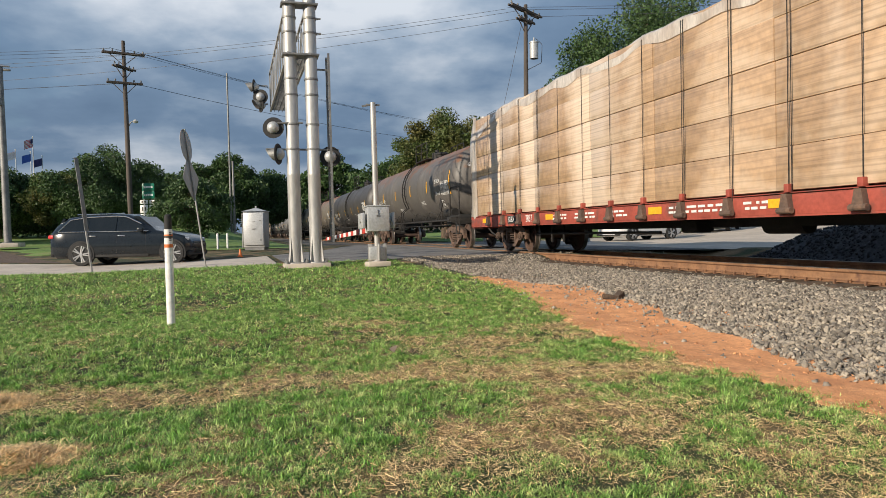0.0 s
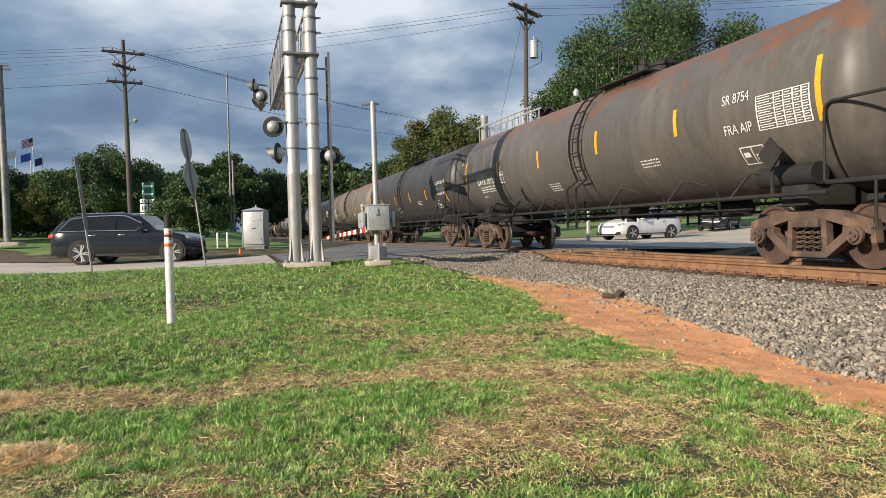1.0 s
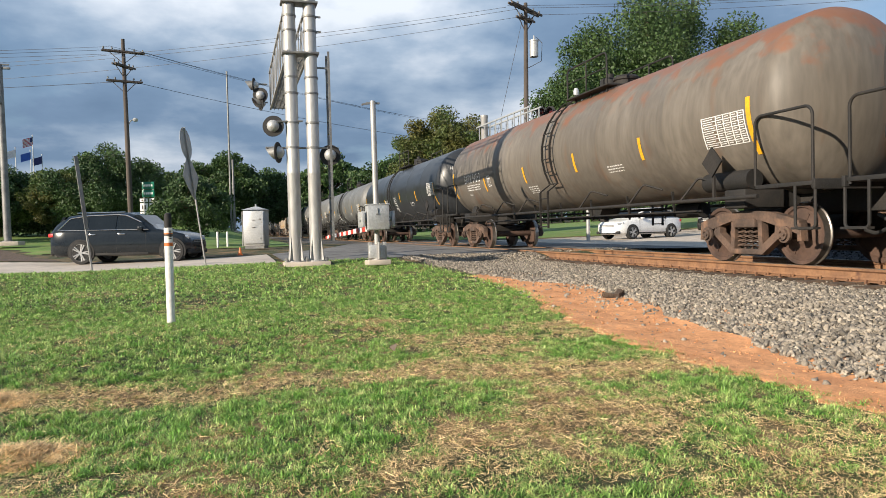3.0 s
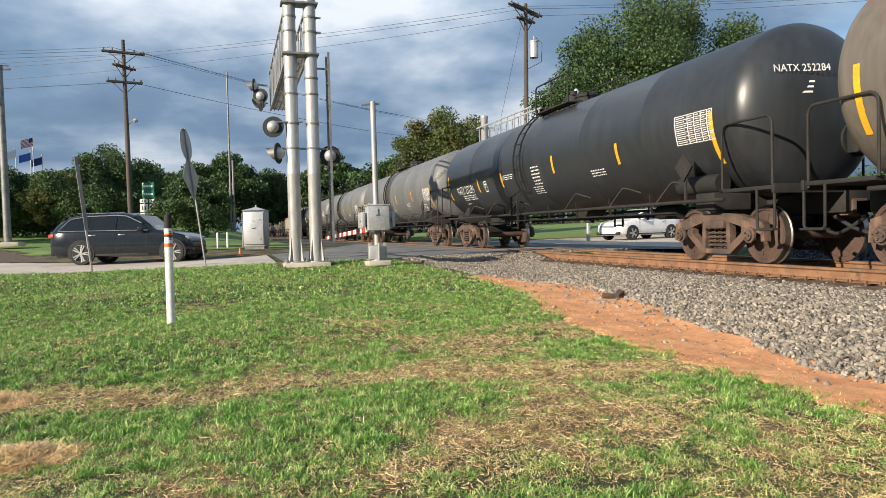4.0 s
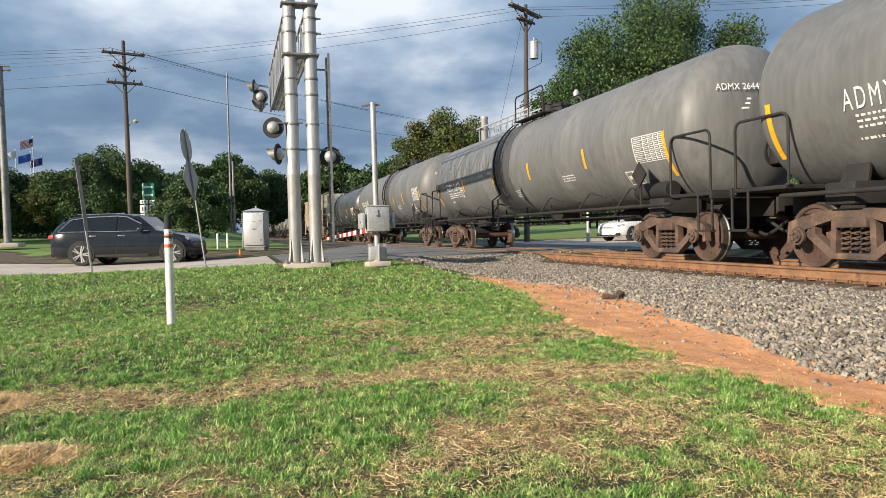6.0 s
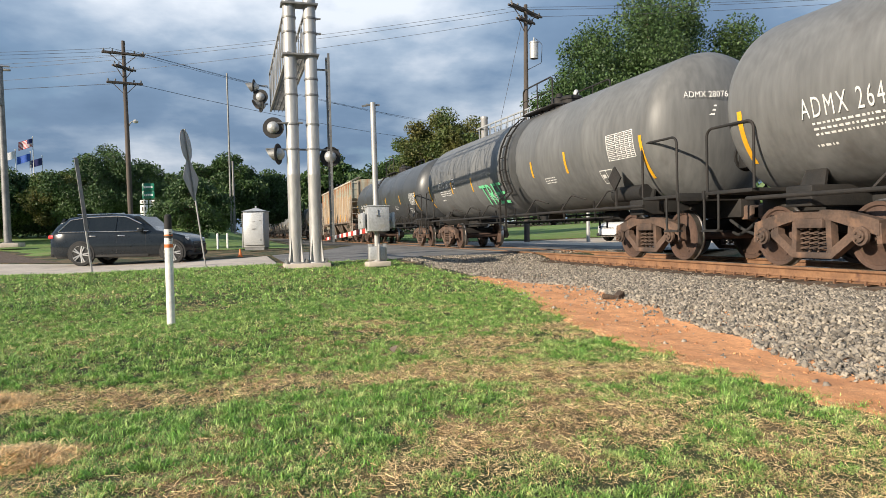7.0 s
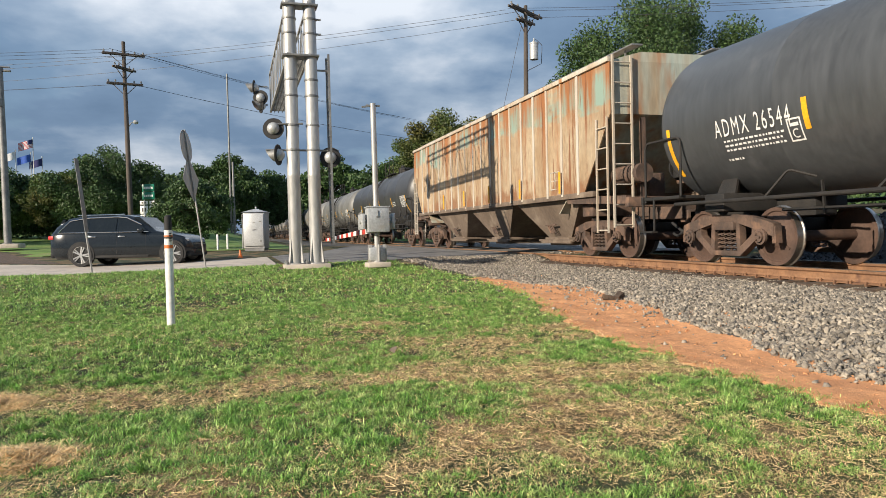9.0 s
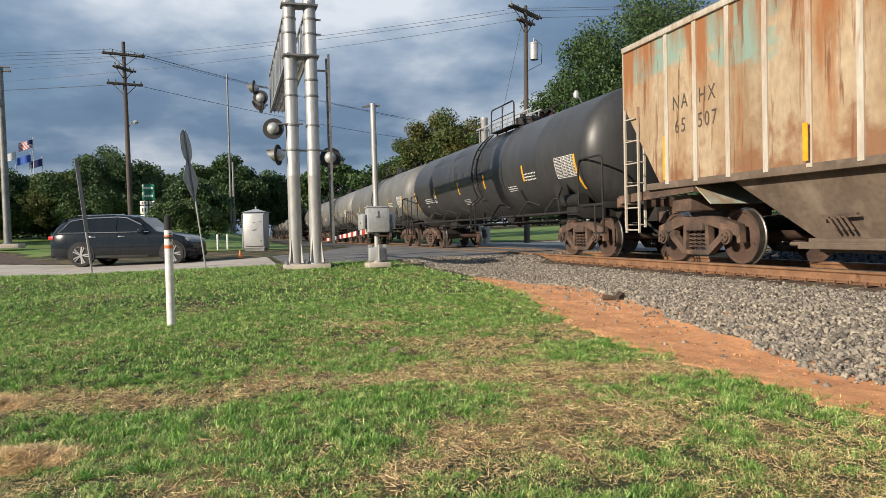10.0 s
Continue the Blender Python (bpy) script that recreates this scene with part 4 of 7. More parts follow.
# what sets the tanks apart: paint, and where its marks and gear sit along the flank
TANKS = [
    dict(label="weathered dark grey-brown tank car with rust along its top", c1=(0.115, 0.104, 0.093), c2=(0.09, 0.082, 0.074), rust=(0.15, 0.13, 0.11), lo=0.6, hi=0.75, gloss=0.5,
         mark="GATX 36165", move=0.0, half=6.79, lad=0.5, text=-13, box=(-4.42, -13), table=2, lead_box=-27, crown=(0.17, 0.075, 0.035),
         bars=((-7.66, -19, 16), (-4.7, -11, 7), (-1.75, -12, 6), (1.33, -11, 9), (4.2, -11, 8), (7.4, -20, 16))),
    dict(label="matt black tank car with white stencils", c1=(0.052, 0.048, 0.046), c2=(0.045, 0.042, 0.041), rust=(0.06, 0.055, 0.052), lo=0.6, hi=0.75, gloss=0.5,
         mark="ADMX 26205", move=0.13, half=6.8, lad=0.1, text=-19, box=(-4.42, -20), table=2, lead_box=-28,
         bars=((-7.79, -32, 5), (-4.68, -24, -5), (-1.34, -25, -6), (1.66, -24, -5), (4.47, -24, -6), (7.35, -32, 5))),
    dict(label="rust-stained grey-brown tank car", c1=(0.165, 0.145, 0.12), c2=(0.12, 0.103, 0.083), rust=(0.16, 0.10, 0.065), lo=0.56, hi=0.72, gloss=0.55,
         mark="GATX 54353", move=0.2, half=6.84, lad=0.3, text=-8, box=(-4.26, -15), table=-4, lead_box=0, crown=(0.20, 0.085, 0.045),
         bars=((-7.81, -32, 5), (-4.67, -28, -10), (-1.5, -26, -8), (1.5, -24, -6), (4.3, -24, -6), (7.35, -34, 3))),
    dict(label="glossy black tank car with white stencils", c1=(0.027, 0.030, 0.034), c2=(0.031, 0.034, 0.038), rust=(0.042, 0.044, 0.047), lo=0.6, hi=0.78, gloss=0.36,
         mark="NATX 252284", move=0.2, half=6.84, radius=1.39, centre=2.45, lad=-0.9, text=-20, box=(-3.93, -20), table=3, lead_box=0,
         bars=((-7.73, -32, 4), (-4.57, -26, -8), (-2.45, -25, -8), (1.1, -20, -2), (4.17, -23, -5), (7.21, -36, 1))),
    dict(label="grey tank car with a white scrawl on its flank", c1=(0.15, 0.152, 0.15), c2=(0.128, 0.13, 0.128), rust=(0.17, 0.165, 0.155), lo=0.6, hi=0.78, gloss=0.5, banded=True,
         mark="ADMX 26086", move=0.24, half=6.78, lad=-1.07, text=-12, box=(-4.99, -21), table=-4, lead_box=-30,
         bars=((-7.9, -39, -4), (-4.75, -21, -4), (-1.69, -22, -4), (1.02, -21, -3), (4.18, -21, -3), (7.27, -40, -4))),
    dict(label="streaked grey tank car", c1=(0.165, 0.166, 0.163), c2=(0.138, 0.139, 0.135), rust=(0.105, 0.1, 0.095), lo=0.6, hi=0.75, gloss=0.5, banded=True,
         mark="ADMX 26448", move=0.3, half=6.80, radius=1.41, lad=-1.0, text=-12, box=(-4.94, -21), table=-4, lead_box=-30,
         bars=((-7.8, -39, -4), (-4.65, -21, -4), (-1.69, -22, -4), (1.02, -21, -3), (4.18, -21, -3), (7.27, -40, -4))),
    dict(label="grey tank car with green painted letters", c1=(0.155, 0.157, 0.154), c2=(0.125, 0.126, 0.123), rust=(0.145, 0.125, 0.105), lo=0.62, hi=0.76, gloss=0.5, banded=True,
         mark="ADMX 28076", move=0.14, half=7.0, radius=1.46, centre=2.50, lad=0.53, text=-8, box=(-4.66, -8), table=1, lead_box=-26,
         bars=((-7.96, -39, -4), (-4.95, -22, -5), (-2.72, -24, -6), (2.28, -21, -5), (4.24, -23, -3), (7.5, -40, -5))),
    dict(label="dark grey tank car with a worn satin shell", c1=(0.056, 0.06, 0.064), c2=(0.066, 0.07, 0.074), rust=(0.095, 0.097, 0.1), lo=0.62, hi=0.75, gloss=0.38,
         mark="ADMX 26544", move=-0.03, half=6.81, lad=-1.08, text=-12, box=(-4.94, -21), table=-5, lead_box=-32,
         bars=((-7.86, -41, -4), (-4.7, -22, -4), (-1.68, -22, -3), (1.08, -21, -2), (4.29, -21, -4), (7.35, -41, -4))),
]
for i, k in enumerate(TANKS, 1):
    mark = k["mark"]
    shell = tank_material("tank paint " + mark[-3:], k["c1"], k["c2"], k["rust"], k["lo"], k["hi"], k["gloss"], k.get("crown"))
    strap = mat("spill stain", tuple(v * 0.5 for v in k["c1"]), tuple(v * 0.36 for v in k["c1"]), 1.5, 0.55, streak=3.0) if k.get("banded") else None
    extra = data(k["text"], -1.2 if k["lad"] > -0.5 else k["lad"] + 0.75) + [("w", mark, -5.78 if i != 4 else -5.95, k["text"], 0.40, 0.58), ("c", *k["box"])]
    if i == 1:
        extra += [("w", "SR 8754", 5.78, 4, 0.22, 0.85), ("w", "FRA AIP", 5.78, -15, 0.22, 0.85)]
    if i == 7:
        extra += [("w", "TREE", -1.0, -33, 1.05, 0.82, M["green_tag"], "graffiti")]
    if i == 4:
        extra += [("d", -2.0, -12, 3, 0.9, 0.03), ("d", 0.0, -10, 6, 0.5, 0.05)]
    x = tank_x(i) + k["move"]
    car = tank_car(pose(x, MID, 0), shell, k["label"], M["grime"], strap, extra, k["lad"], mark if i not in (3,) else "",
                   k.get("radius", 1.40), k.get("centre", 2.46), k["half"], k["bars"], k["table"], k["lead_box"])
    TRAIN.append((car, x))
    if i == 5:
        # a white spray-can scrawl
        bm = bmesh.new()
        stroke = [(-3.15, -23), (-2.85, -22), (-3.0, -36), (-2.72, -38), (-2.66, -20), (-2.75, -42), (-2.6, -30), (-2.55, -42), (-2.45, -33), (-2.62, -36), (-2.42, -45),
                  (-2.3, -36), (-2.15, -42), (-2.1, -50), (-2.25, -54), (-2.42, -49), (-2.3, -43), (-2.05, -46)]
        for (xa, ta), (xb, tb) in zip(stroke, stroke[1:]):
            for q in range(3):
                u, v = q / 3, (q + 1) / 3
                bar(bm, (xa + (xb - xa) * u, *on_tank(ta + (tb - ta) * u, 0.004)), (xa + (xb - xa) * v, *on_tank(ta + (tb - ta) * v, 0.004)), 0.01, 0.04)
        part("graffiti", bm, M["letter"], car, "white spray-paint scrawl", smooth=0)


# ---- the covered hopper, the lumber flat and the cars behind ----
def hopper_paint():
    """Faded cream and sea-green paint, rust running down from the roof and creeping up from the sill."""
    m = mat("rust-streaked cream paint", (0.42, 0.325, 0.215), (0.33, 0.225, 0.13), 1.3, 0.75, streak=2.0, bump=0.1, rand=0.10)
    n, l = m.node_tree.nodes, m.node_tree.links
    b = n["Principled BSDF"]
    co, sep = n.new("ShaderNodeTexCoord"), n.new("ShaderNodeSeparateXYZ")
    l.new(co.outputs["Object"], sep.inputs["Vector"])

    def layer(colour, stretch, lo, hi, amount, zs=None):
        mp, t, r, x = n.new("ShaderNodeMapping"), n.new("ShaderNodeTexNoise"), n.new("ShaderNodeMapRange"), n.new("ShaderNodeMix")
        mp.inputs["Scale"].default_value = stretch
        l.new(co.outputs["Object"], mp.inputs["Vector"])
        l.new(mp.outputs["Vector"], t.inputs["Vector"])
        t.inputs["Scale"].default_value, t.inputs["Detail"].default_value, t.inputs["Roughness"].default_value = 1.0, 8.0, 0.6
        value = t.outputs["Fac"]
        if zs:
            up, add = n.new("ShaderNodeMapRange"), n.new("ShaderNodeMath")
            l.new(sep.outputs["Z"], up.inputs["Value"])
            up.inputs["From Min"].default_value, up.inputs["From Max"].default_value = zs
            up.inputs["To Max"].default_value = 0.22
            l.new(up.outputs["Result"], add.inputs[0])
            l.new(value, add.inputs[1])
            value = add.outputs["Value"]
        r.inputs["From Min"].default_value, r.inputs["From Max"].default_value, r.inputs["To Max"].default_value = lo, hi, amount
        l.new(value, r.inputs["Value"])
        x.data_type = "RGBA"
        l.new(r.outputs["Result"], x.inputs["Factor"])
        l.new(b.inputs["Base Color"].links[0].from_socket, x.inputs["A"])
        x.inputs["B"].default_value = (*colour, 1)
        l.new(x.outputs["Result"], b.inputs["Base Color"])

    layer((0.22, 0.33, 0.28), (0.28, 1.0, 0.9), 0.66, 0.72, 0.9, (2.7, 3.4))
    layer((0.30, 0.115, 0.036), (2.6, 1.0, 0.32), 0.57, 0.74, 0.95, (2.6, 4.0))
    layer((0.22, 0.10, 0.045), (1.6, 1.0, 1.4), 0.62, 0.75, 0.85, (2.4, 1.5))
    layer((0.18, 0.07, 0.028), (9.0, 1.0, 0.7), 0.57, 0.65, 0.85)
    return m


M["hopper"] = hopper_paint()
M["hopper_b"] = mat("pale blue-grey faded paint", (0.36, 0.41, 0.36), (0.36, 0.27, 0.17), 1.3, 0.75, streak=5.0, bump=0.1, spots=((0.34, 0.14, 0.05), 2.0, 0.55, 0.68), rand=0.2)
M["hopper_rib"] = mat("chalky cream rib paint", (0.52, 0.48, 0.41), (0.44, 0.36, 0.27), 2.0, 0.7, streak=5.0, spots=((0.36, 0.18, 0.08), 3.0, 0.6, 0.7))
M["chute"] = mat("dusty brown steel", (0.17, 0.128, 0.095), (0.125, 0.092, 0.068), 1.4, 0.85, bump=0.1, spots=((0.24, 0.19, 0.145), 2.0, 0.55, 0.7))
M["flatred"] = mat("faded red car paint", (0.36, 0.075, 0.05), (0.28, 0.06, 0.04), 1.8, 0.65, bump=0.1, spots=((0.16, 0.06, 0.045), 3.0, 0.58, 0.7))


def wrap_material():
    """Sawn lumber seen through clear, wrinkled film."""
    m = mat("film-wrapped lumber", (0.50, 0.335, 0.20), (0.40, 0.262, 0.152), 0.9, 0.4, bump=0.7, bump_scale=7, spots=((0.66, 0.52, 0.39), 0.55, 0.5, 0.64), coat=0.7, rand=0.05)
    n, l = m.node_tree.nodes, m.node_tree.links
    b = n["Principled BSDF"]
    old = b.inputs["Base Color"].links[0].from_socket
    co, mp, w = n.new("ShaderNodeTexCoord"), n.new("ShaderNodeMapping"), n.new("ShaderNodeTexNoise")
    mp.inputs["Scale"].default_value = (0.5, 4, 34)
    l.new(co.outputs["Object"], mp.inputs["Vector"])
    l.new(mp.outputs["Vector"], w.inputs["Vector"])
    w.inputs["Scale"].default_value, w.inputs["Detail"].default_value = 1.0, 3.0
    r, x = n.new("ShaderNodeMapRange"), n.new("ShaderNodeMix")
    r.inputs["From Min"].default_value, r.inputs["From Max"].default_value = 0.32, 0.55
    r.inputs["To Min"].default_value = 0.72
    l.new(w.outputs["Fac"], r.inputs["Value"])
    x.data_type, x.blend_type = "RGBA", "MULTIPLY"
    x.inputs["Factor"].default_value = 1.0
    l.new(old, x.inputs["A"])
    l.new(r.outputs["Result"], x.inputs["B"])
    l.new(x.outputs["Result"], b.inputs["Base Color"])
    b.inputs["Coat Roughness"].default_value = 0.22
    return m


M["lumber"] = wrap_material()
M["film"] = mat("clear plastic film", (0.74, 0.68, 0.60), (0.56, 0.47, 0.38), 2.4, 0.25, bump=1.0, bump_scale=6, coat=0.6, streak=3.0, trans=0.3)


def flat_car(m):
    """A lumber flat with wrapped bundles; +x is its leading end, the origin is above its trailing truck."""
    car = thing("lumber_flat_car", m, "red lumber flat car loaded with film-wrapped timber", "flat car", "cars of the freight train")
    x0, x1 = -2.35, 21.0
    for s in (-1, 1):
        bm = bmesh.new()
        box(bm, x1 - x0, 0.06, 0.31, (x0 + x1) / 2, s * 1.44, 0.915, bevel=0.008)
        box(bm, x1 - x0, 0.14, 0.03, (x0 + x1) / 2, s * 1.40, 1.06)
        box(bm, x1 - x0, 0.14, 0.03, (x0 + x1) / 2, s * 1.40, 0.755)
        part("side_sill", bm, M["flatred"], car, "faded red side sill")
    bm = bmesh.new()
    box(bm, x1 - x0, 2.7, 0.06, (x0 + x1) / 2, 0, 1.04)
    box(bm, x1 - x0, 0.5, 0.45, (x0 + x1) / 2, 0, 0.82)
    part("deck", bm, M["grime"], car)
    bm = bmesh.new()
    box(bm, 0.1, 2.8, 0.4, x0, 0, 0.9, bevel=0.01)
    box(bm, 0.09, 0.5, 3.2, x0 + 0.35, 0, 2.6, bevel=0.01)
    part("end_bulkhead", bm, M["flatred"], car)
    # bundles: five high, in stacks along the car, both sides of the centre beam
    x, rows, top = -2.12, 5, 4.17
    h = (top - 1.10) / rows
    lens = [2.44, 2.44, 3.05, 2.44, 3.05, 2.44, 3.05, 2.44]
    for j, ln in enumerate(lens):
        for k in range(rows):
            bm = bmesh.new()
            sag = -0.02 if j else -0.05
            w = 1.36 + random.uniform(-0.02, 0.015)
            box(bm, ln - 0.006, w, h - 0.006, x + ln / 2, 0, 0, bevel=0.014)
            for v in bm.verts:
                v.co.y += 0.012 * math.sin(v.co.x * 2.3 + k)
            p = part("lumber_pack", bm, M["lumber"], car, "", pose(0, -0.76 + random.uniform(-0.008, 0.008), 1.10 + h * (k + 0.5) + (sag if k == rows - 1 else 0)))
            again(p, car, pose(0, 0.76, 1.10 + h * (k + 0.5)))
        x += ln
    # loose film over the trailing end and along the top edge
    bm = bmesh.new()
    n = 26
    rings = []
    for u in range(n):
        z = 1.0 + 3.22 * u / (n - 1)
        b = 0.5 + 0.16 * math.sin(z * 2.1 + 0.6) + 0.05 * math.sin(z * 7) - 0.25 * smooth01((z - 3.3) / 0.9)
        lean = 0.25 * smooth01((z - 3.2) / 1.0)
        rings.append([(-1.75 + 0.02 * math.sin(z * 5), -1.462, z), (-2.05 + lean * 0.3, -1.475 - 0.012 * math.sin(z * 6), z), (-2.2 - b * 0.4 + lean, -1.44, z), (-2.27 - b + lean, -1.2, z), (-2.25 - b + lean, -0.6, z), (-2.26 - b + lean, 0.1, z), (-2.24 - b * 0.7 + lean, 0.8, z), (-2.2 + lean, 1.44, z)])
    loft(bm, rings, close=False, caps=False)
    part("film_end", bm, M["film"], car, "pale loose plastic film", smooth=70)
    bm = bmesh.new()
    rings = []
    for u in range(90):
        xx = -2.0 + 20.9 * u / 89
        z = 4.185 + 0.03 * math.sin(xx * 1.7) + 0.02 * math.sin(xx * 5) - 0.35 * (1 - smooth01((xx + 2.2) / 3.0))
        rings.append([(xx, -1.46, z - 0.25 - 0.05 * math.sin(xx * 3)), (xx, -1.452, z - 0.05), (xx, -1.38, z + 0.015), (xx, -0.6, z + 0.05), (xx, 0.6, z + 0.05), (xx, 1.4, z)])
    loft(bm, rings, close=False, caps=False)
    part("film_top", bm, M["film"], car, "clear plastic film over the bundle tops", smooth=70)
    # straps and their winches
    x = -0.62
    while x < 18.5:
        for q in (0.0, 0.06) if int(x * 7) % 3 == 0 else (0.0,):
            bm = bmesh.new()
            bar(bm, (x + q, -1.468, 1.0), (x + q, -1.468, 4.12), 0.008, 0.009)
            bar(bm, (x + q, -1.468, 4.12), (x + q, -1.2, 4.26), 0.012, 0.016)
            part("strap", bm, M["grime"], car, smooth=0)
        bm = bmesh.new()
        prism(bm, [(-0.10, -0.09), (0.10, -0.09), (0.05, 0.15), (-0.05, 0.15)], 0.1, Matrix.Translation((x, -1.51, 0.9)))
        rod(bm, (x - 0.13, -1.54, 0.82), (x + 0.13, -1.54, 0.82), 0.045, seg=10)
        part("strap_winch", bm, M["rustiron"], car)
        bm = bmesh.new()
        box(bm, 0.09, 0.1, 0.12, x, -1.47, 1.13, bevel=0.01)
        part("strap_hook", bm, M["flatred"], car)
        x += 1.22
    for x in (-1.0, 3.7, 8.3, 11.4):
        bm = bmesh.new()
        box(bm, 0.42, 0.012, 0.13, x, -1.476, 0.93)
        part("reflector", bm, M["yellow"], car, smooth=0)
    words("2837", 0.26, M["letter"], car, pose(2.42, -1.474, 0.92), squeeze=0.85)
    bm = bmesh.new()
    box(bm, 0.62, 0.006, 0.22, 1.2, -1.4735, 0.92)
    part("mark_panel", bm, M["black"], car, smooth=0)
    words("KLRX", 0.22, M["letter"], car, pose(1.2, -1.48, 0.92), squeeze=0.85)
    bm = bmesh.new()
    r = random.Random(4)
    for cx, wd in ((4.3, 0.8), (5.6, 0.9), (7.0, 0.6), (9.6, 1.6), (11.0, 0.5)):
        for k in range(2):
            xx = cx - wd / 2
            while xx < cx + wd / 2:
                q = r.uniform(0.06, 0.2)
                box(bm, q, 0.006, 0.04, xx, -1.474, 0.96 - k * 0.08)
                xx += q + 0.05
    part("data_stencil", bm, M["letter"], car, smooth=0)
    bm = bmesh.new()
    for x in (2.6, 3.3):
        bar(bm, (x, -0.9, 0.3), (x, -0.9, 0.8), 0.04, 0.05)
    rod(bm, (1.6, -0.9, 0.52), (7.6, -0.9, 0.52), 0.03, seg=6)
    rod(bm, (9.6, -0.1, 0.62), (10.5, -0.1, 0.62), 0.15, seg=14)
    box(bm, 0.5, 0.4, 0.24, 7.9, -0.3, 0.62, bevel=0.05)
    part("brake_gear", bm, M["grime"], car)
    for x in (0, 18.3):
        put_truck(car, x)
    coupler(car, x0 - 0.05, -1)
    return car


car = flat_car(pose(-19.73, MID, 0))
TRAIN.append((car, -19.73))


def hopper_car(m):
    """A covered hopper with ribbed sides and three discharge bays."""
    car = thing("covered_hopper", m, "rusty cream covered hopper car with ribbed sides", "hopper car", "cars of the freight train")
    e, z0, z1, y = 8.28, 1.42, 4.02, 1.52
    ribs = [-6.86 + 0.807 * k for k in range(18)]
    ends = [-e] + ribs + [e]
    for s in (-1, 1):
        for k, (xa, xb) in enumerate(zip(ends, ends[1:])):
            if k == 0:
                out = [(xb, z0), (xb, z1), (xa, z1), (xa, 2.95), (xb - 0.25, z0)]
            elif k == len(ends) - 2:
                out = [(xa, z0), (xa + 0.25, z0), (xb, 2.95), (xb, z1), (xa, z1)]
            else:
                out = [(xa, z0), (xb, z0), (xb, z1), (xa, z1)]
            bm = bmesh.new()
            prism(bm, [(a - 0.002 if a == xb else a + 0.002, b) for a, b in out], 0.03, Matrix.Translation((0, s * y, 0)))
            part("side_panel", bm, M["hopper"], car, smooth=0)
            if k:
                bm = bmesh.new()
                prism(bm, [(-0.05, -0.03), (0.05, -0.03), (0.04, 0.085), (-0.04, 0.085)], z1 - z0 + 0.02, Matrix.Translation((xa, s * (y + 0.01), (z0 + z1) / 2 - 0.02)) @ Matrix.Rotation(math.pi / 2 * s, 4, "X"))
                part("side_rib", bm, M["hopper_rib"], car, smooth=0)
        bm = bmesh.new()
        box(bm, 2 * e, 0.09, 0.10, 0, s * (y + 0.02), z1 + 0.03, bevel=0.01)
        part("top_chord", bm, M["hopper_rib"], car)
        bm = bmesh.new()
        box(bm, 2 * e - 1.5, 0.12, 0.12, 0, s * (y - 0.03), z0 - 0.04, bevel=0.01)
        part("bottom_chord", bm, M["chute"], car)
        bm = bmesh.new()
        box(bm, 2 * e + 0.2, 0.25, 0.03, 0, s * 0.95, z1 + 0.32)
        for k in range(9):
            bar(bm, (-e + 0.2 + k * 2, s * 0.95, z1 + 0.05), (-e + 0.2 + k * 2, s * 0.95, z1 + 0.32), 0.03, 0.03)
        part("running_board", bm, M["galvdark"], car)
    bm = bmesh.new()
    loft(bm, [[(x, -y, z1), (x, -0.8, z1 + 0.2), (x, 0.8, z1 + 0.2), (x, y, z1)] for x in (-e, e)])
    part("roof", bm, M["hopper_b"], car, smooth=0)
    # sloping end sheets, end frames, ladders
    for d in (-1, 1):
        bm = bmesh.new()
        loft(bm, [[(d * e, -y + 0.03, z1), (d * e, y - 0.03, z1), (d * (e - 0.04), y - 0.03, z1), (d * (e - 0.04), -y + 0.03, z1)],
                  [(d * e, -y + 0.03, 2.95), (d * e, y - 0.03, 2.95), (d * (e - 0.04), y - 0.03, 2.95), (d * (e - 0.04), -y + 0.03, 2.95)],
                  [(d * (e - 2.5), -y + 0.03, 1.0), (d * (e - 2.5), y - 0.03, 1.0), (d * (e - 2.54), y - 0.03, 1.0), (d * (e - 2.54), -y + 0.03, 1.0)]])
        part("end_sheet", bm, M["hopper_b"], car, smooth=0)
        bm = bmesh.new()
        box(bm, 2.4, 0.5, 0.36, d * 7.6, 0, 0.98, bevel=0.02)
        box(bm, 0.14, 2.9, 0.2, d * 8.72, 0, 1.15, bevel=0.02)
        box(bm, 0.5, 2.6, 0.28, d * 6.8, 0, 1.05, bevel=0.02)
        for s in (-1, 1):
            bar(bm, (d * 8.7, s * 1.4, 1.2), (d * 6.2, s * 1.45, 1.3), 0.1, 0.16)
            bar(bm, (d * 8.2, s * 0.75, 1.2), (d * 8.2, s * 0.75, 2.9), 0.09, 0.09)
        part("end_frame", bm, M["rustiron"], car)
        for s in (-1, 1):
            bm = bmesh.new()
            for a in (0.0, 0.42):
                bar(bm, (d * (e + 0.06 - (0 if s < 0 else 0)), s * (1.5 - a), 0.65), (d * (e + 0.06), s * (1.5 - a), z1 + 0.1), 0.04, 0.04)
            for q in range(9):
                rod(bm, (d * (e + 0.06), s * 1.5, 0.7 + q * 0.41), (d * (e + 0.06), s * 1.08, 0.7 + q * 0.41), 0.014, seg=6)
            part("end_ladder", bm, M["hopper_rib"], car, smooth=0)
            bm = bmesh.new()
            for a in (0.05, 0.5):
                bar(bm, (d * (e - 0.02 - a), s * 1.57, 0.55), (d * (e - 0.02 - a), s * 1.57, 2.9), 0.035, 0.035)
            for q in range(6):
                rod(bm, (d * (e - 0.07), s * 1.57, 0.6 + q * 0.42), (d * (e - 0.52), s * 1.57, 0.6 + q * 0.42), 0.014, seg=6)
            part("side_ladder", bm, M["hopper_rib"], car, smooth=0)
        coupler(car, d * 8.5, d)
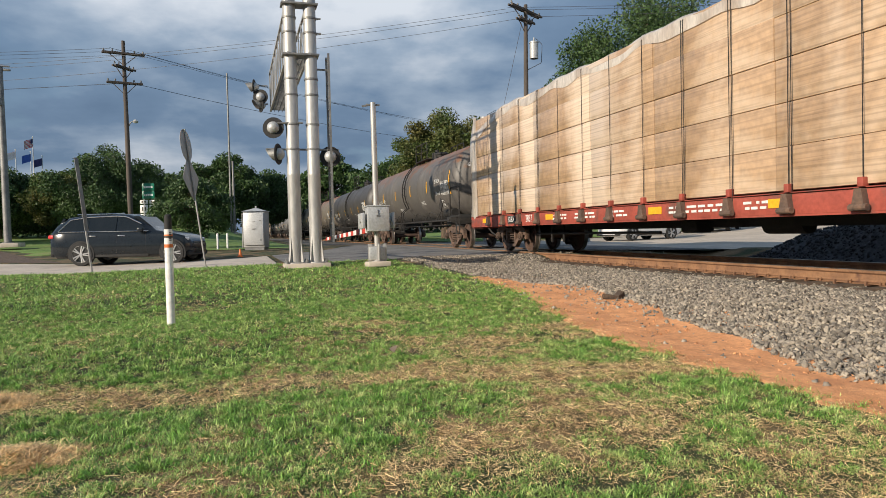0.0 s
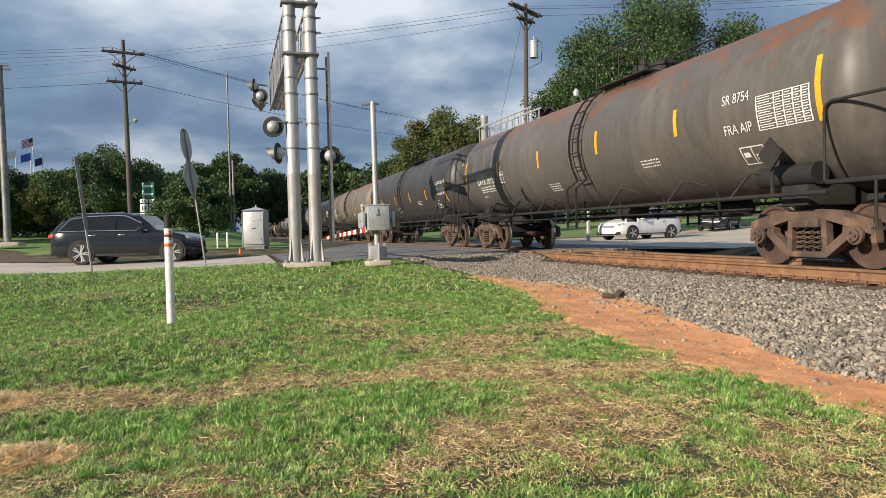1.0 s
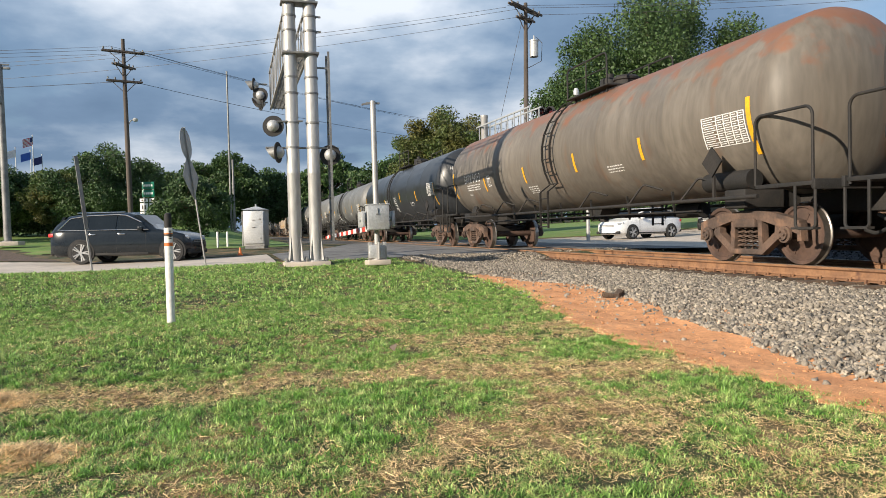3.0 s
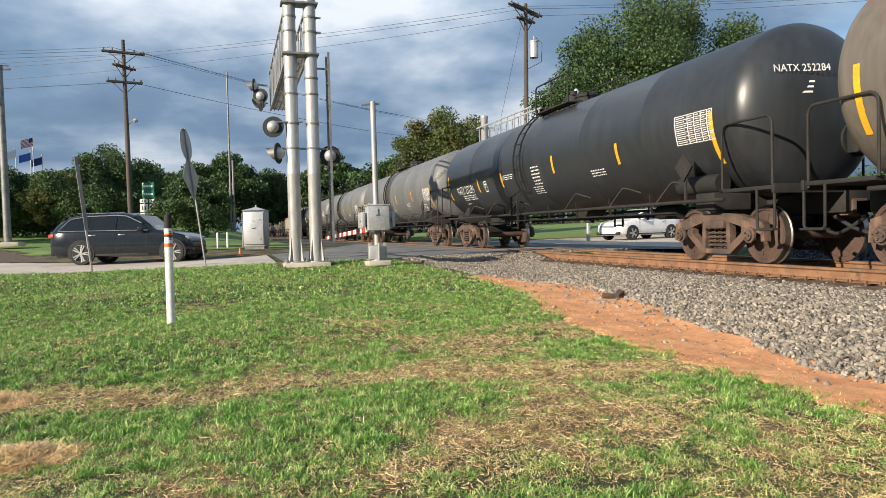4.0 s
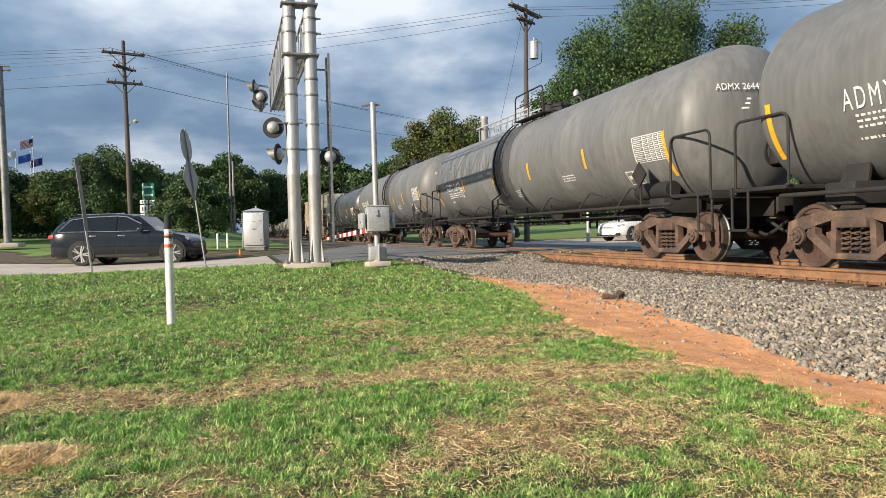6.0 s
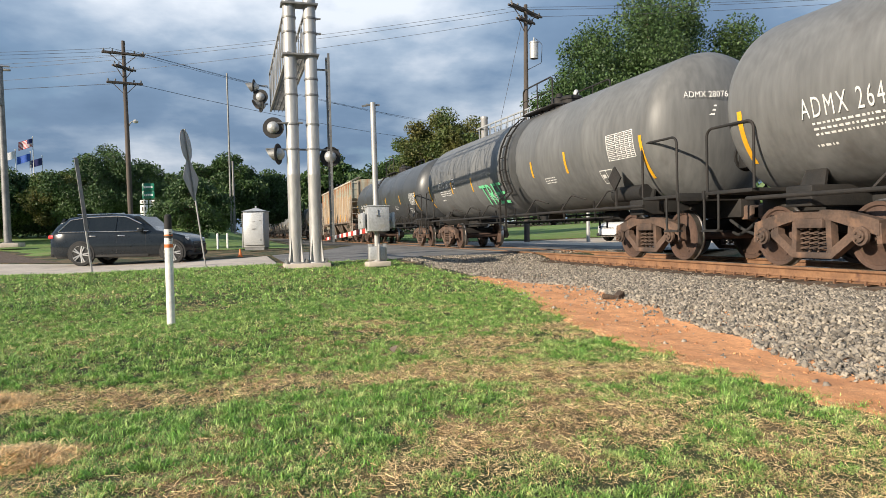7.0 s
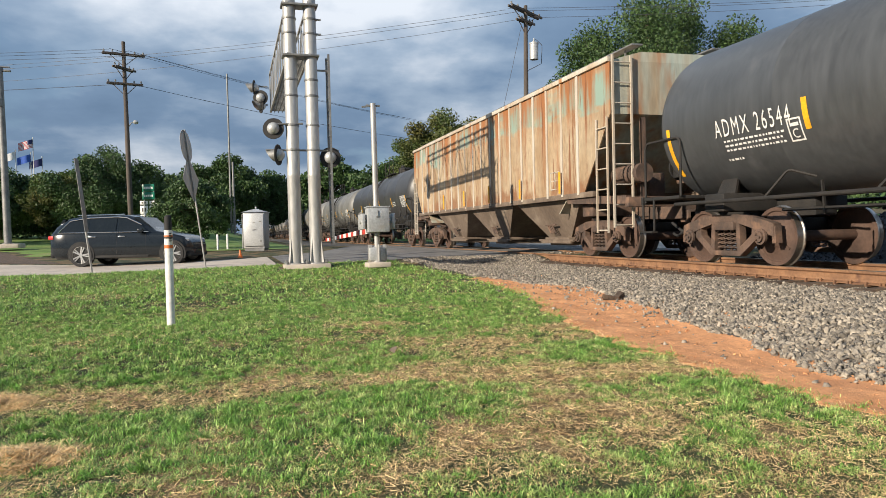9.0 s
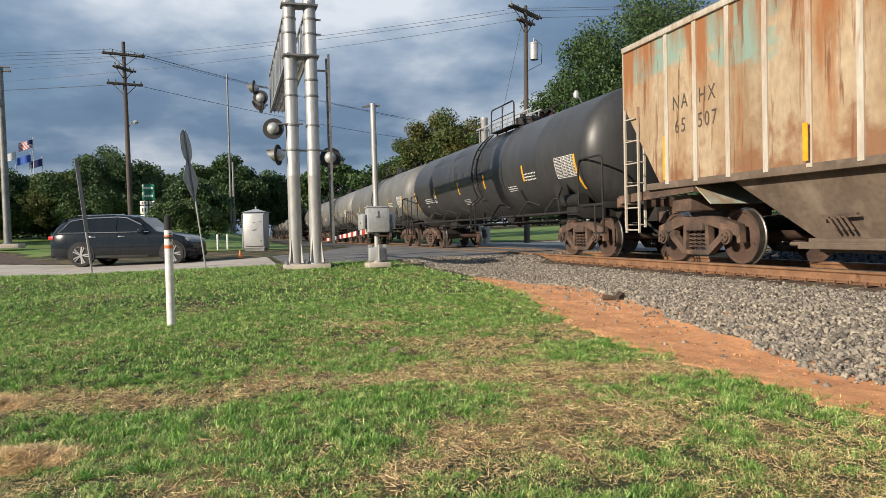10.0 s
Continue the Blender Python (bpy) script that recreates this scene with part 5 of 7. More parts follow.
    bm = bmesh.new()
    rod(bm, (7.5, -0.9, 1.75), (8.5, -0.9, 1.75), 0.2, seg=16)
    part("brake_reservoir", bm, M["rustiron"], car)
    bm = bmesh.new()
    box(bm, 0.5, 0.4, 0.5, 7.6, -0.2, 1.55, bevel=0.04)
    part("brake_valve", bm, M["rustiron"], car)
    bm = bmesh.new()
    box(bm, 0.3, 0.5, 0.35, 8.3, 0.3, 1.7, bevel=0.04)
    part("hand_brake_box", bm, M["rustiron"], car)
    # three discharge bays
    for cx in (-3.45, 0.65, 4.75):
        bm = bmesh.new()
        wide = 2.02
        loft(bm, [[(cx - wide, -1.42, z0), (cx + wide, -1.42, z0), (cx + wide, 1.42, z0), (cx - wide, 1.42, z0)],
                  [(cx - 0.62, -1.0, 0.42), (cx + 0.62, -1.0, 0.42), (cx + 0.62, 1.0, 0.42), (cx - 0.62, 1.0, 0.42)]])
        part("hopper_bay", bm, M["chute"], car, "dusty brown hopper bay", smooth=0)
        bm = bmesh.new()
        box(bm, 1.4, 2.2, 0.08, cx, 0, 0.40, bevel=0.01)
        box(bm, 1.7, 0.1, 0.08, cx, -1.1, 0.33, bevel=0.01)
        box(bm, 1.2, 2.0, 0.12, cx, 0, 0.30, bevel=0.01)
        rod(bm, (cx - 1.0, -1.12, 0.36), (cx + 1.0, -1.12, 0.36), 0.03, seg=8)
        part("outlet_gate", bm, M["chute"], car)
        bm = bmesh.new()
        for q in range(4):
            bar(bm, (cx - 0.2 + 0.09 * q, -1.24, 0.72), (cx - 0.1 + 0.09 * q, -1.2, 0.55), 0.03, 0.03)
        bar(bm, (cx - 0.3, -1.26, 0.74), (cx + 0.3, -1.26, 0.76), 0.03, 0.03)
        part("bay_vibrator_bracket", bm, M["rustiron"], car)
    # stencils
    for text, x, z in (("NA", -6.48, 2.75), ("HX", -5.76, 2.76), ("65", -6.48, 2.35), ("507", -5.76, 2.36)):
        words(text, 0.34, M["letterdark"], car, pose(x, -1.542, z), squeeze=0.8)
    for x, tall in ((-6.95, 0.77), (-3.63, 0.5), (-1.21, 0.5), (1.21, 0.5), (3.63, 0.5), (6.05, 0.5)):
        bm = bmesh.new()
        box(bm, 0.085, 0.01, tall, x, -1.618 if tall < 0.6 else -1.542, z0 + 0.05 + tall / 2)
        part("reflector_bar", bm, M["yellow"], car, smooth=0)
    bm = bmesh.new()
    for a in (0, 0.24, 0.48):
        box(bm, 0.025, 0.008, 0.42, 5.41 + a, -1.541, 1.79)
    for a in (0, 0.2, 0.4):
        box(bm, 0.5, 0.008, 0.025, 5.65, -1.541, 1.59 + a)
    part("stencil_frame", bm, M["hopper_rib"], car, smooth=0)
    for x in (6.8, -6.8):
        put_truck(car, x)
    return car


car = hopper_car(pose(-175.25, MID, 0))
TRAIN.append((car, -175.25))

REAR = [(0, 0, 0), (1, 0, 0), (2, 0, 0), (1, 0, 0), (0, 0, 0), (2, 0, 0), (1, 0, 0), (0, 0, 0), (1, 0, 0)]
shells = [
    (tank_material("tank paint black rear", (0.05, 0.05, 0.05), (0.038, 0.038, 0.04), (0.09, 0.085, 0.08), 0.62, 0.74, 0.42), "weathered black tank car at the rear"),
    (tank_material("tank paint grey rear", (0.16, 0.16, 0.152), (0.13, 0.128, 0.12), (0.09, 0.08, 0.07), 0.6, 0.74, 0.5), "grey tank car at the rear"),
    (tank_material("tank paint pale rear", (0.20, 0.20, 0.19), (0.165, 0.16, 0.15), (0.11, 0.09, 0.075), 0.6, 0.74, 0.5), "pale grey tank car at the rear"),
]
stain = mat("rear spill stain", (0.05, 0.05, 0.048), (0.07, 0.068, 0.064), 1.5, 0.55, streak=3.0)
TANK10 = -186.36 - 6.94
for j, (k, _, _) in enumerate(REAR):
    x = TANK10 - PITCH * j
    car = tank_car(pose(x, MID, 0), shells[k][0], shells[k][1], M["grime"], stain if k else None, data(-12) + [("c", -4.94, -21), ("d", 4.6, -14, 3, 0.8, 0.045)], bars=TANKS[4]["bars"])
    TRAIN.append((car, x))


# ---- the crossing's signals ----
def flasher(parent, x, y, z, heading, tilt=0, name="flashing_light"):
    """A round signal lamp: dark disc, visor and lens looking along heading (degrees, 0 is +x); housing behind."""
    m = pose(x, y, z, 0, tilt, heading) @ Matrix.Rotation(math.pi / 2, 4, "Y")
    hold = new(name)
    hold.empty_display_size = 0.1
    hold.parent, hold.matrix_basis = parent, Matrix()
    bm = bmesh.new()
    lathe(bm, [(0, -0.012), (0.245, -0.012), (0.25, 0), (0.245, 0.014), (0, 0.014)], 36, m)
    part("backing_disc", bm, M["black"], hold, "round black backing disc")
    bm = bmesh.new()
    lathe(bm, [(0.145, -0.014), (0.14, -0.05), (0.115, -0.10), (0.06, -0.14), (0, -0.15)], 24, m)
    part("lamp_housing", bm, M["silver"], hold, "silver lamp housing")
    bm = bmesh.new()
    lathe(bm, [(0, 0.04), (0.07, 0.034), (0.13, 0.016)], 24, m)
    part("lens", bm, M["lens"], hold, "dark red lens")
    bm = bmesh.new()
    rows = []
    for k in range(15):
        a = math.pi * (0.98 - 1.96 * k / 14)
        deep = 0.30 * (0.35 + 0.65 * (math.cos(a) * 0.5 + 0.5))
        u, v = -math.cos(a) * 0.15, math.sin(a) * 0.15
        rows.append([m @ Vector((u, v, 0.014)), m @ Vector((u, v, deep))])
    loft(bm, rows, close=False, caps=False)
    part("visor", bm, M["galvdark"], hold, "dull grey visor hood", smooth=60)
    return hold


def cantilever(m):
    s = thing("signal_cantilever", m, "tall twin-tube galvanised crossing signal with a truss arm", "crossing signal")
    H = 7.6
    bm = bmesh.new()
    box(bm, 0.8, 1.06, 0.18, 0, 0, 0.03, bevel=0.015)
    part("footing", bm, M["concrete"], s, "pale concrete footing")
    for y in (-0.24, 0.24):
        bm = bmesh.new()
        lathe(bm, [(0, 0.121), (0.26, 0.121), (0.26, 0.146), (0.1, 0.146)], 28, Matrix.Translation((0, y, 0)))
        lathe(bm, [(0.153, 0.12), (0.153, 2.2), (0.155, 2.21), (0.155, 2.25), (0.152, 2.26), (0.148, H)], 28, Matrix.Translation((0, y, 0)))
        part("mast_tube", bm, M["galv"], s, "galvanised round steel tube")
        for a in range(4):
            bm = bmesh.new()
            prism(bm, [(0.14, 0), (0.23, 0), (0.15, 0.62), (0.14, 0.62)], 0.018, Matrix.Translation((0, y, 0.148)) @ Matrix.Rotation(math.pi / 2 * a + math.pi / 4, 4, "Z"))
            part("gusset", bm, M["galv"], s, smooth=0)
    bm = bmesh.new()
    for y in (-0.46, 0, 0.46):
        for x in (-0.2, 0.2):
            rod(bm, (x, y, 0.12), (x, y, 0.22), 0.022, seg=6)
            rod(bm, (x, y, 0.15), (x, y, 0.185), 0.04, seg=6)
    part("anchor_bolts", bm, M["galvdark"], s)
    for z, t in ((5.06, 0.05), (6.26, 0.05)):
        bm = bmesh.new()
        box(bm, 0.40, 0.86, t, 0, 0, z, bevel=0.008)
        part("tie_plate", bm, M["galvdark"] if z > 2 else M["galv"], s)
    for z in (2.83, 3.42, 4.12, 4.5, 5.6, 5.95):
        for y in (-0.24, 0.24):
            bm = bmesh.new()
            lathe(bm, [(0.156, -0.025), (0.166, -0.02), (0.166, 0.02), (0.156, 0.025)], 24, Matrix.Translation((0, y, z)))
            if y > 0 and z > 5.3:
                box(bm, 0.05, 0.12, 0.035, 0.05, y + 0.2, z)
            part("clamp_band", bm, M["galvdark"], s)
    # truss arm over the road, walked on inside a rail
    L, ya, yb, za, zb = 7.3, -0.3, 0.2, 5.08, 6.3
    for y in (ya, yb):
        for z in (za, zb):
            bm = bmesh.new()
            bar(bm, (0.2, y, z), (-L, y, z), 0.055, 0.055)
            part("truss_chord", bm, M["galv"], s, smooth=0)
        n = 9
        for k in range(n + 1):
            xk = 0.1 - (L + 0.1) * k / n
            bm = bmesh.new()
            bar(bm, (xk, y, za), (xk, y, zb), 0.035, 0.035)
            part("truss_post", bm, M["galv"], s, smooth=0)
            if k < n:
                bm = bmesh.new()
                xn = 0.1 - (L + 0.1) * (k + 1) / n
                bar(bm, (xk, y, za if k % 2 else zb), (xn, y, zb if k % 2 else za), 0.02, 0.02)
                part("truss_diagonal", bm, M["galv"], s, smooth=0)
    bm = bmesh.new()
    for k in range(60):
        xk = 0.1 - L * k / 60
        bar(bm, (xk, ya, za), (xk, yb, za), 0.02, 0.03)
    for k in range(5):
        y = ya + (yb - ya) * k / 4
        bar(bm, (0.1, y, za - 0.01), (-L, y, za - 0.01), 0.015, 0.03)
    part("walkway_grating", bm, M["galvdark"], s, smooth=0)
    # ladder beside the right tube
    bm = bmesh.new()
    for x in (-0.2, 0.2):
        bar(bm, (x, 0.64, 0.6), (x, 0.64, 5.1), 0.05, 0.03)
    for k in range(15):
        rod(bm, (-0.2, 0.64, 0.75 + k * 0.305), (0.2, 0.64, 0.75 + k * 0.305), 0.014, seg=6)
    part("ladder", bm, M["galvdark"], s, "slim steel ladder", smooth=0)
    bm = bmesh.new()
    for z in (2.83, 4.75):
        bar(bm, (0, 0.3, z), (0, 0.66, z), 0.04, 0.04)
    part("ladder_bracket", bm, M["galvdark"], s)
    # lamps on the mast, with their brackets, and at the end of the arm
    bm = bmesh.new()
    rod(bm, (0, -0.85, 2.83), (0, 0.85, 2.83), 0.024, seg=8)
    rod(bm, (0.12, -0.75, 3.42), (0.1, 0.0, 3.45), 0.024, seg=8)
    rod(bm, (-L + 0.3, -0.85, 5.85), (-L + 0.3, -0.4, 5.85), 0.024, seg=8)
    rod(bm, (-L + 0.3, -0.75, 5.25), (-L + 0.3, -0.4, 5.25), 0.024, seg=8)
    part("lamp_bracket", bm, M["galvdark"], s)
    flasher(s, 0.05, -0.68, 3.33, 165, 4)
    flasher(s, -0.02, -0.58, 2.72, -115)
    flasher(s, 0.02, 0.64, 2.66, 168, 0)
    flasher(s, -L + 0.3, -0.82, 5.8, -105)
    flasher(s, -L + 0.3, -0.62, 5.22, -75, 0)
    flasher(s, -L + 0.45, -0.64, 5.45, 160, 0)
    return s


cantilever(pose(-17.25, 1.55, -0.16, 0, -0.9, 0.6))


def gate(m):
    g = thing("crossing_gate", m, "silver crossing gate mechanism on a post with its striped arm lowered", "crossing gate")
    bm = bmesh.new()
    box(bm, 0.55, 0.52, 0.12, 0, 0, 0.0, bevel=0.02)
    part("footing", bm, M["concrete"], g)
    bm = bmesh.new()
    lathe(bm, [(0.14, 0.06), (0.14, 0.40), (0.065, 0.42), (0.065, 3.75), (0, 3.77)], 20)
    for a in range(4):
        box(bm, 0.10, 0.03, 0.4, 0.17 * math.cos(a * 1.5708), 0.17 * math.sin(a * 1.5708), 0.27, 0, 0, a * 90, bevel=0.006)
    part("post", bm, M["galv"], g, "galvanised round post")
    bm = bmesh.new()
    box(bm, 0.22, 0.36, 0.30, 0.02, -0.02, 0.25, bevel=0.02)
    part("base_cover", bm, M["silver"], g)
    bm = bmesh.new()
    box(bm, 0.34, 0.50, 0.56, 0.20, -0.02, 1.03, bevel=0.015)
    box(bm, 0.36, 0.54, 0.03, 0.20, -0.02, 1.325, bevel=0.008)
    part("mechanism_box", bm, M["silver"], g, "silver mechanism box")
    bm = bmesh.new()
    rod(bm, (0.38, -0.04, 1.12), (0.38, -0.04, 1.24), 0.012, seg=6)
    box(bm, 0.012, 0.07, 0.03, 0.378, -0.04, 1.10)
    part("hasp", bm, M["galvdark"], g)
    for s in (-1, 1):
        bm = bmesh.new()
        box(bm, 0.55, 0.07, 0.36, 0.0, s * 0.35, 1.0, bevel=0.015)
        rod(bm, (0.1, s * 0.2, 1.0), (0.1, s * 0.42, 1.0), 0.05, seg=12)
        part("arm_bracket", bm, M["silver"], g)
    bm = bmesh.new()
    bar(bm, (0.0, -0.16, 3.7), (0.0, 0.16, 3.7), 0.05, 0.04)
    bar(bm, (0.0, -0.26, 3.66), (0.0, 0.05, 3.72), 0.04, 0.04)
    part("top_bracket", bm, M["galvdark"], g)
    arm = new("gate_arm")
    arm.empty_display_size = 0.2
    arm.parent, arm.matrix_basis = g, pose(-0.2, -0.14, 0.80, 0, -0.3, 0)
    tagged(arm, "red and white striped lowered arm")
    for k in range(18):
        bm = bmesh.new()
        box(bm, 0.415, 0.03, 0.13 - k * 0.002, -0.21 - k * 0.415, 0, 0, bevel=0.004)
        part("stripe", bm, M["redpaint"] if k % 2 else M["whitepaint"], arm, "red stripe" if k % 2 else "white stripe")
    return g


gate(pose(-16.32, 3.1, -0.08, 0, -1.6, 1))


def bungalow(m):
    b = thing("signal_cabinet", m, "pale grey metal signal cabinet with a peaked lid", "cabinet")
    bm = bmesh.new()
    box(bm, 0.85, 0.98, 1.66, 0, 0, 0.95, bevel=0.01)
    part("body", bm, M["silver"], b, "pale grey cabinet body")
    bm = bmesh.new()
    loft(bm, [[(-0.52, -0.56, 1.78), (0.52, -0.56, 1.78), (0.52, 0.56, 1.78), (-0.52, 0.56, 1.78)], [(-0.05, -0.06, 1.95), (0.05, -0.06, 1.95), (0.05, 0.06, 1.95), (-0.05, 0.06, 1.95)]])
    rod(bm, (0, 0, 1.9), (0, 0, 2.05), 0.04, seg=10)
    part("lid", bm, M["silver"], b, smooth=0)
    bm = bmesh.new()
    box(bm, 0.02, 0.9, 1.5, 0.485, 0, 0.97, bevel=0.006)
    part("door", bm, M["silver"], b)
    bm = bmesh.new()
    rod(bm, (0.52, -0.06, 0.95), (0.52, 0.1, 0.98), 0.014, seg=6)
    box(bm, 0.03, 0.1, 0.05, 0.5, 0.3, 1.35)
    box(bm, 0.03, 0.12, 0.03, 0.5, 0.02, 1.3)
    box(bm, 0.03, 0.06, 0.08, 0.5, 0.33, 0.45)
    part("handle", bm, M["galvdark"], b)
    bm = bmesh.new()
    box(bm, 0.8, 0.9, 0.14, 0, 0, 0.06)
    part("plinth", bm, M["galvdark"], b)
    bm = bmesh.new()
    rod(bm, (0.3, -0.56, 0.1), (0.3, -0.56, 1.7), 0.03, seg=8)
    part("conduit", bm, M["galvdark"], b)
    return b


bungalow(pose(-34.4, 0.82, -0.03, 0, -1.0, -16))


def sign_post(m, height, plates, label, wide=0.06):
    s = thing("road_sign", m, label, "road sign")
    bm = bmesh.new()
    loft(bm, [[(0.02, -wide / 2, z), (0.02, wide / 2, z), (0, wide / 2, z), (-0.01, wide / 5, z), (-0.01, -wide / 5, z), (0, -wide / 2, z)] for z in (-0.3, height)])
    part("post", bm, M["galv"], s, "steel channel post", smooth=0)
    bm = bmesh.new()
    for k in range(int(height / 0.3)):
        box(bm, 0.004, 0.014, 0.03, 0.0225, 0, 0.3 + k * 0.3)
    part("post_holes", bm, M["galvdark"], s, smooth=0)
    for shape, z, size in plates:
        bm = bmesh.new()
        k = 40 if shape == "round" else 4
        ring = [(size * math.cos(2 * math.pi * a / k + (0 if k == 40 else math.pi / 2)), size * math.sin(2 * math.pi * a / k + (0 if k == 40 else math.pi / 2)) + z) for a in range(k)]
        prism(bm, ring, 0.006, Matrix.Rotation(math.pi / 2, 4, "Z") @ Matrix.Translation((0, 0.022, 0)))
        part("sign_plate", bm, M["galv"], s, "bare metal back of a sign plate", smooth=0)
    return s


sign_post(pose(-19.5, -0.84, -0.17, 2, -6.2, 75), 3.62, [("round", 3.2, 0.42), ("diamond", 2.35, 0.62)], "leaning post with a round and a diamond sign, backs bare")
p = sign_post(pose(-20.3, -3.69, -0.18, 2, -5.4, 75), 2.95, [], "leaning bare steel sign post by the road", 0.08)
bm = bmesh.new()
box(bm, 0.012, 0.2, 1.9, 0.03, 0, 2.0)
part("sign_plate", bm, M["galvdark"], p, "narrow dark sign plate seen on edge", smooth=0)


def marker_post(m):
    s = thing("marker_post", m, "white plastic utility marker post with a black cap", "marker post")
    bm = bmesh.new()
    lathe(bm, [(0.048, -0.3), (0.048, 1.13), (0, 1.13)], 24)
    part("tube", bm, M["whitepaint"], s, "white plastic tube")
    bm = bmesh.new()
    lathe(bm, [(0.043, 1.12), (0.043, 1.26), (0.038, 1.295), (0.02, 1.31), (0, 1.312)], 24)
    part("cap", bm, M["black"], s, "black plastic cap")
    for z, h, mt in ((0.93, 0.02, M["orange"]), (1.06, 0.008, M["orange"]), (1.04, 0.012, M["letterdark"])):
        bm = bmesh.new()
        lathe(bm, [(0.0492, -h), (0.0496, 0), (0.0492, h)], 24, Matrix.Translation((0, 0, z)))
        part("band", bm, mt, s, "orange warning band" if mt is M["orange"] else "dark printed band")
    bm = bmesh.new()
    for k in range(5):
        box(bm, 0.003, 0.03, 0.012, 0.049, 0.01, 1.0 + k * 0.022)
    part("printed_lines", bm, M["letterdark"], s, smooth=0)
    return s


marker_post(pose(-9.17, -0.81, -0.38, 0, 0.0, 20))

bm = bmesh.new()
cone = thing("traffic_cone", pose(-26.6, 0.05, -0.11), "small orange traffic cone on the road edge", "traffic cone")
box(bm, 0.19, 0.19, 0.03, 0, 0, 0.015, bevel=0.005)
part("base", bm, M["orange"], cone)
bm = bmesh.new()
lathe(bm, [(0.07, 0.03), (0.022, 0.27), (0.018, 0.28), (0, 0.28)], 20)
part("cone_body", bm, M["orange"], cone)

# a clod of broken timber and stone on the ballast
bm = bmesh.new()
box(bm, 0.22, 0.07, 0.06, 0, 0, 0.03, 0, 8, 12, bevel=0.014)
box(bm, 0.13, 0.1, 0.1, 0.13, -0.02, 0.05, 0, -22, 60, bevel=0.02)
for v in bm.verts:
    v.co += Vector((random.uniform(-0.012, 0.012) for _ in range(3)))
solid("timber_scrap", bm, M["tie"], "broken dark timber scrap lying on the ballast", "debris", m=pose(-8.95, 5.0, -0.36, 0, 0, 60))
HERE = ground_z(-7.1, 1.75)
bm = bmesh.new()
loft(bm, [[(-0.05, -0.02, 0), (-0.02, -0.035, 0.03), (0.03, -0.03, 0.02), (0.06, 0, 0.0)], [(-0.05, 0.02, 0.02), (-0.02, 0.03, 0.06), (0.03, 0.03, 0.05), (0.06, 0.01, 0.03)]], close=False, caps=False)
solid("dead_leaf", bm, M["chute"], "curled brown dead leaf on the grass", "leaf", m=pose(-6.55, 1.37, float(ground_z(-6.55, 1.37)) + 0.05))


# ---- vehicles ----
M["suv"] = mat("dark grey car paint", (0.012, 0.016, 0.02), (0.014, 0.018, 0.022), 2.0, 0.14, 0.0)
M["whitecar"] = mat("white car paint", (0.78, 0.78, 0.77), (0.74, 0.74, 0.73), 2.0, 0.3, coat=0.8)
M["blackcar"] = mat("black car paint", (0.012, 0.012, 0.014), (0.016, 0.016, 0.018), 2.0, 0.14)
M["glass"] = mat("dark tinted glass", (0.01, 0.013, 0.015), (0.013, 0.016, 0.018), 1.0, 0.1)
M["tyre"] = mat("black tyre rubber", (0.02, 0.02, 0.02), (0.03, 0.029, 0.028), 6.0, 0.85)
M["rim"] = mat("silver alloy", (0.6, 0.6, 0.6), (0.5, 0.5, 0.5), 3.0, 0.3, 0.8)
M["chrome"] = mat("chrome trim", (0.75, 0.75, 0.75), (0.65, 0.65, 0.65), 3.0, 0.15, 1.0)
M["taillight"] = mat("red tail lamp", (0.55, 0.02, 0.02), (0.4, 0.015, 0.015), 4.0, 0.45)
M["headlight"] = mat("clear head lamp", (0.55, 0.57, 0.6), (0.4, 0.42, 0.45), 4.0, 0.12, 0.4, coat=0.6)


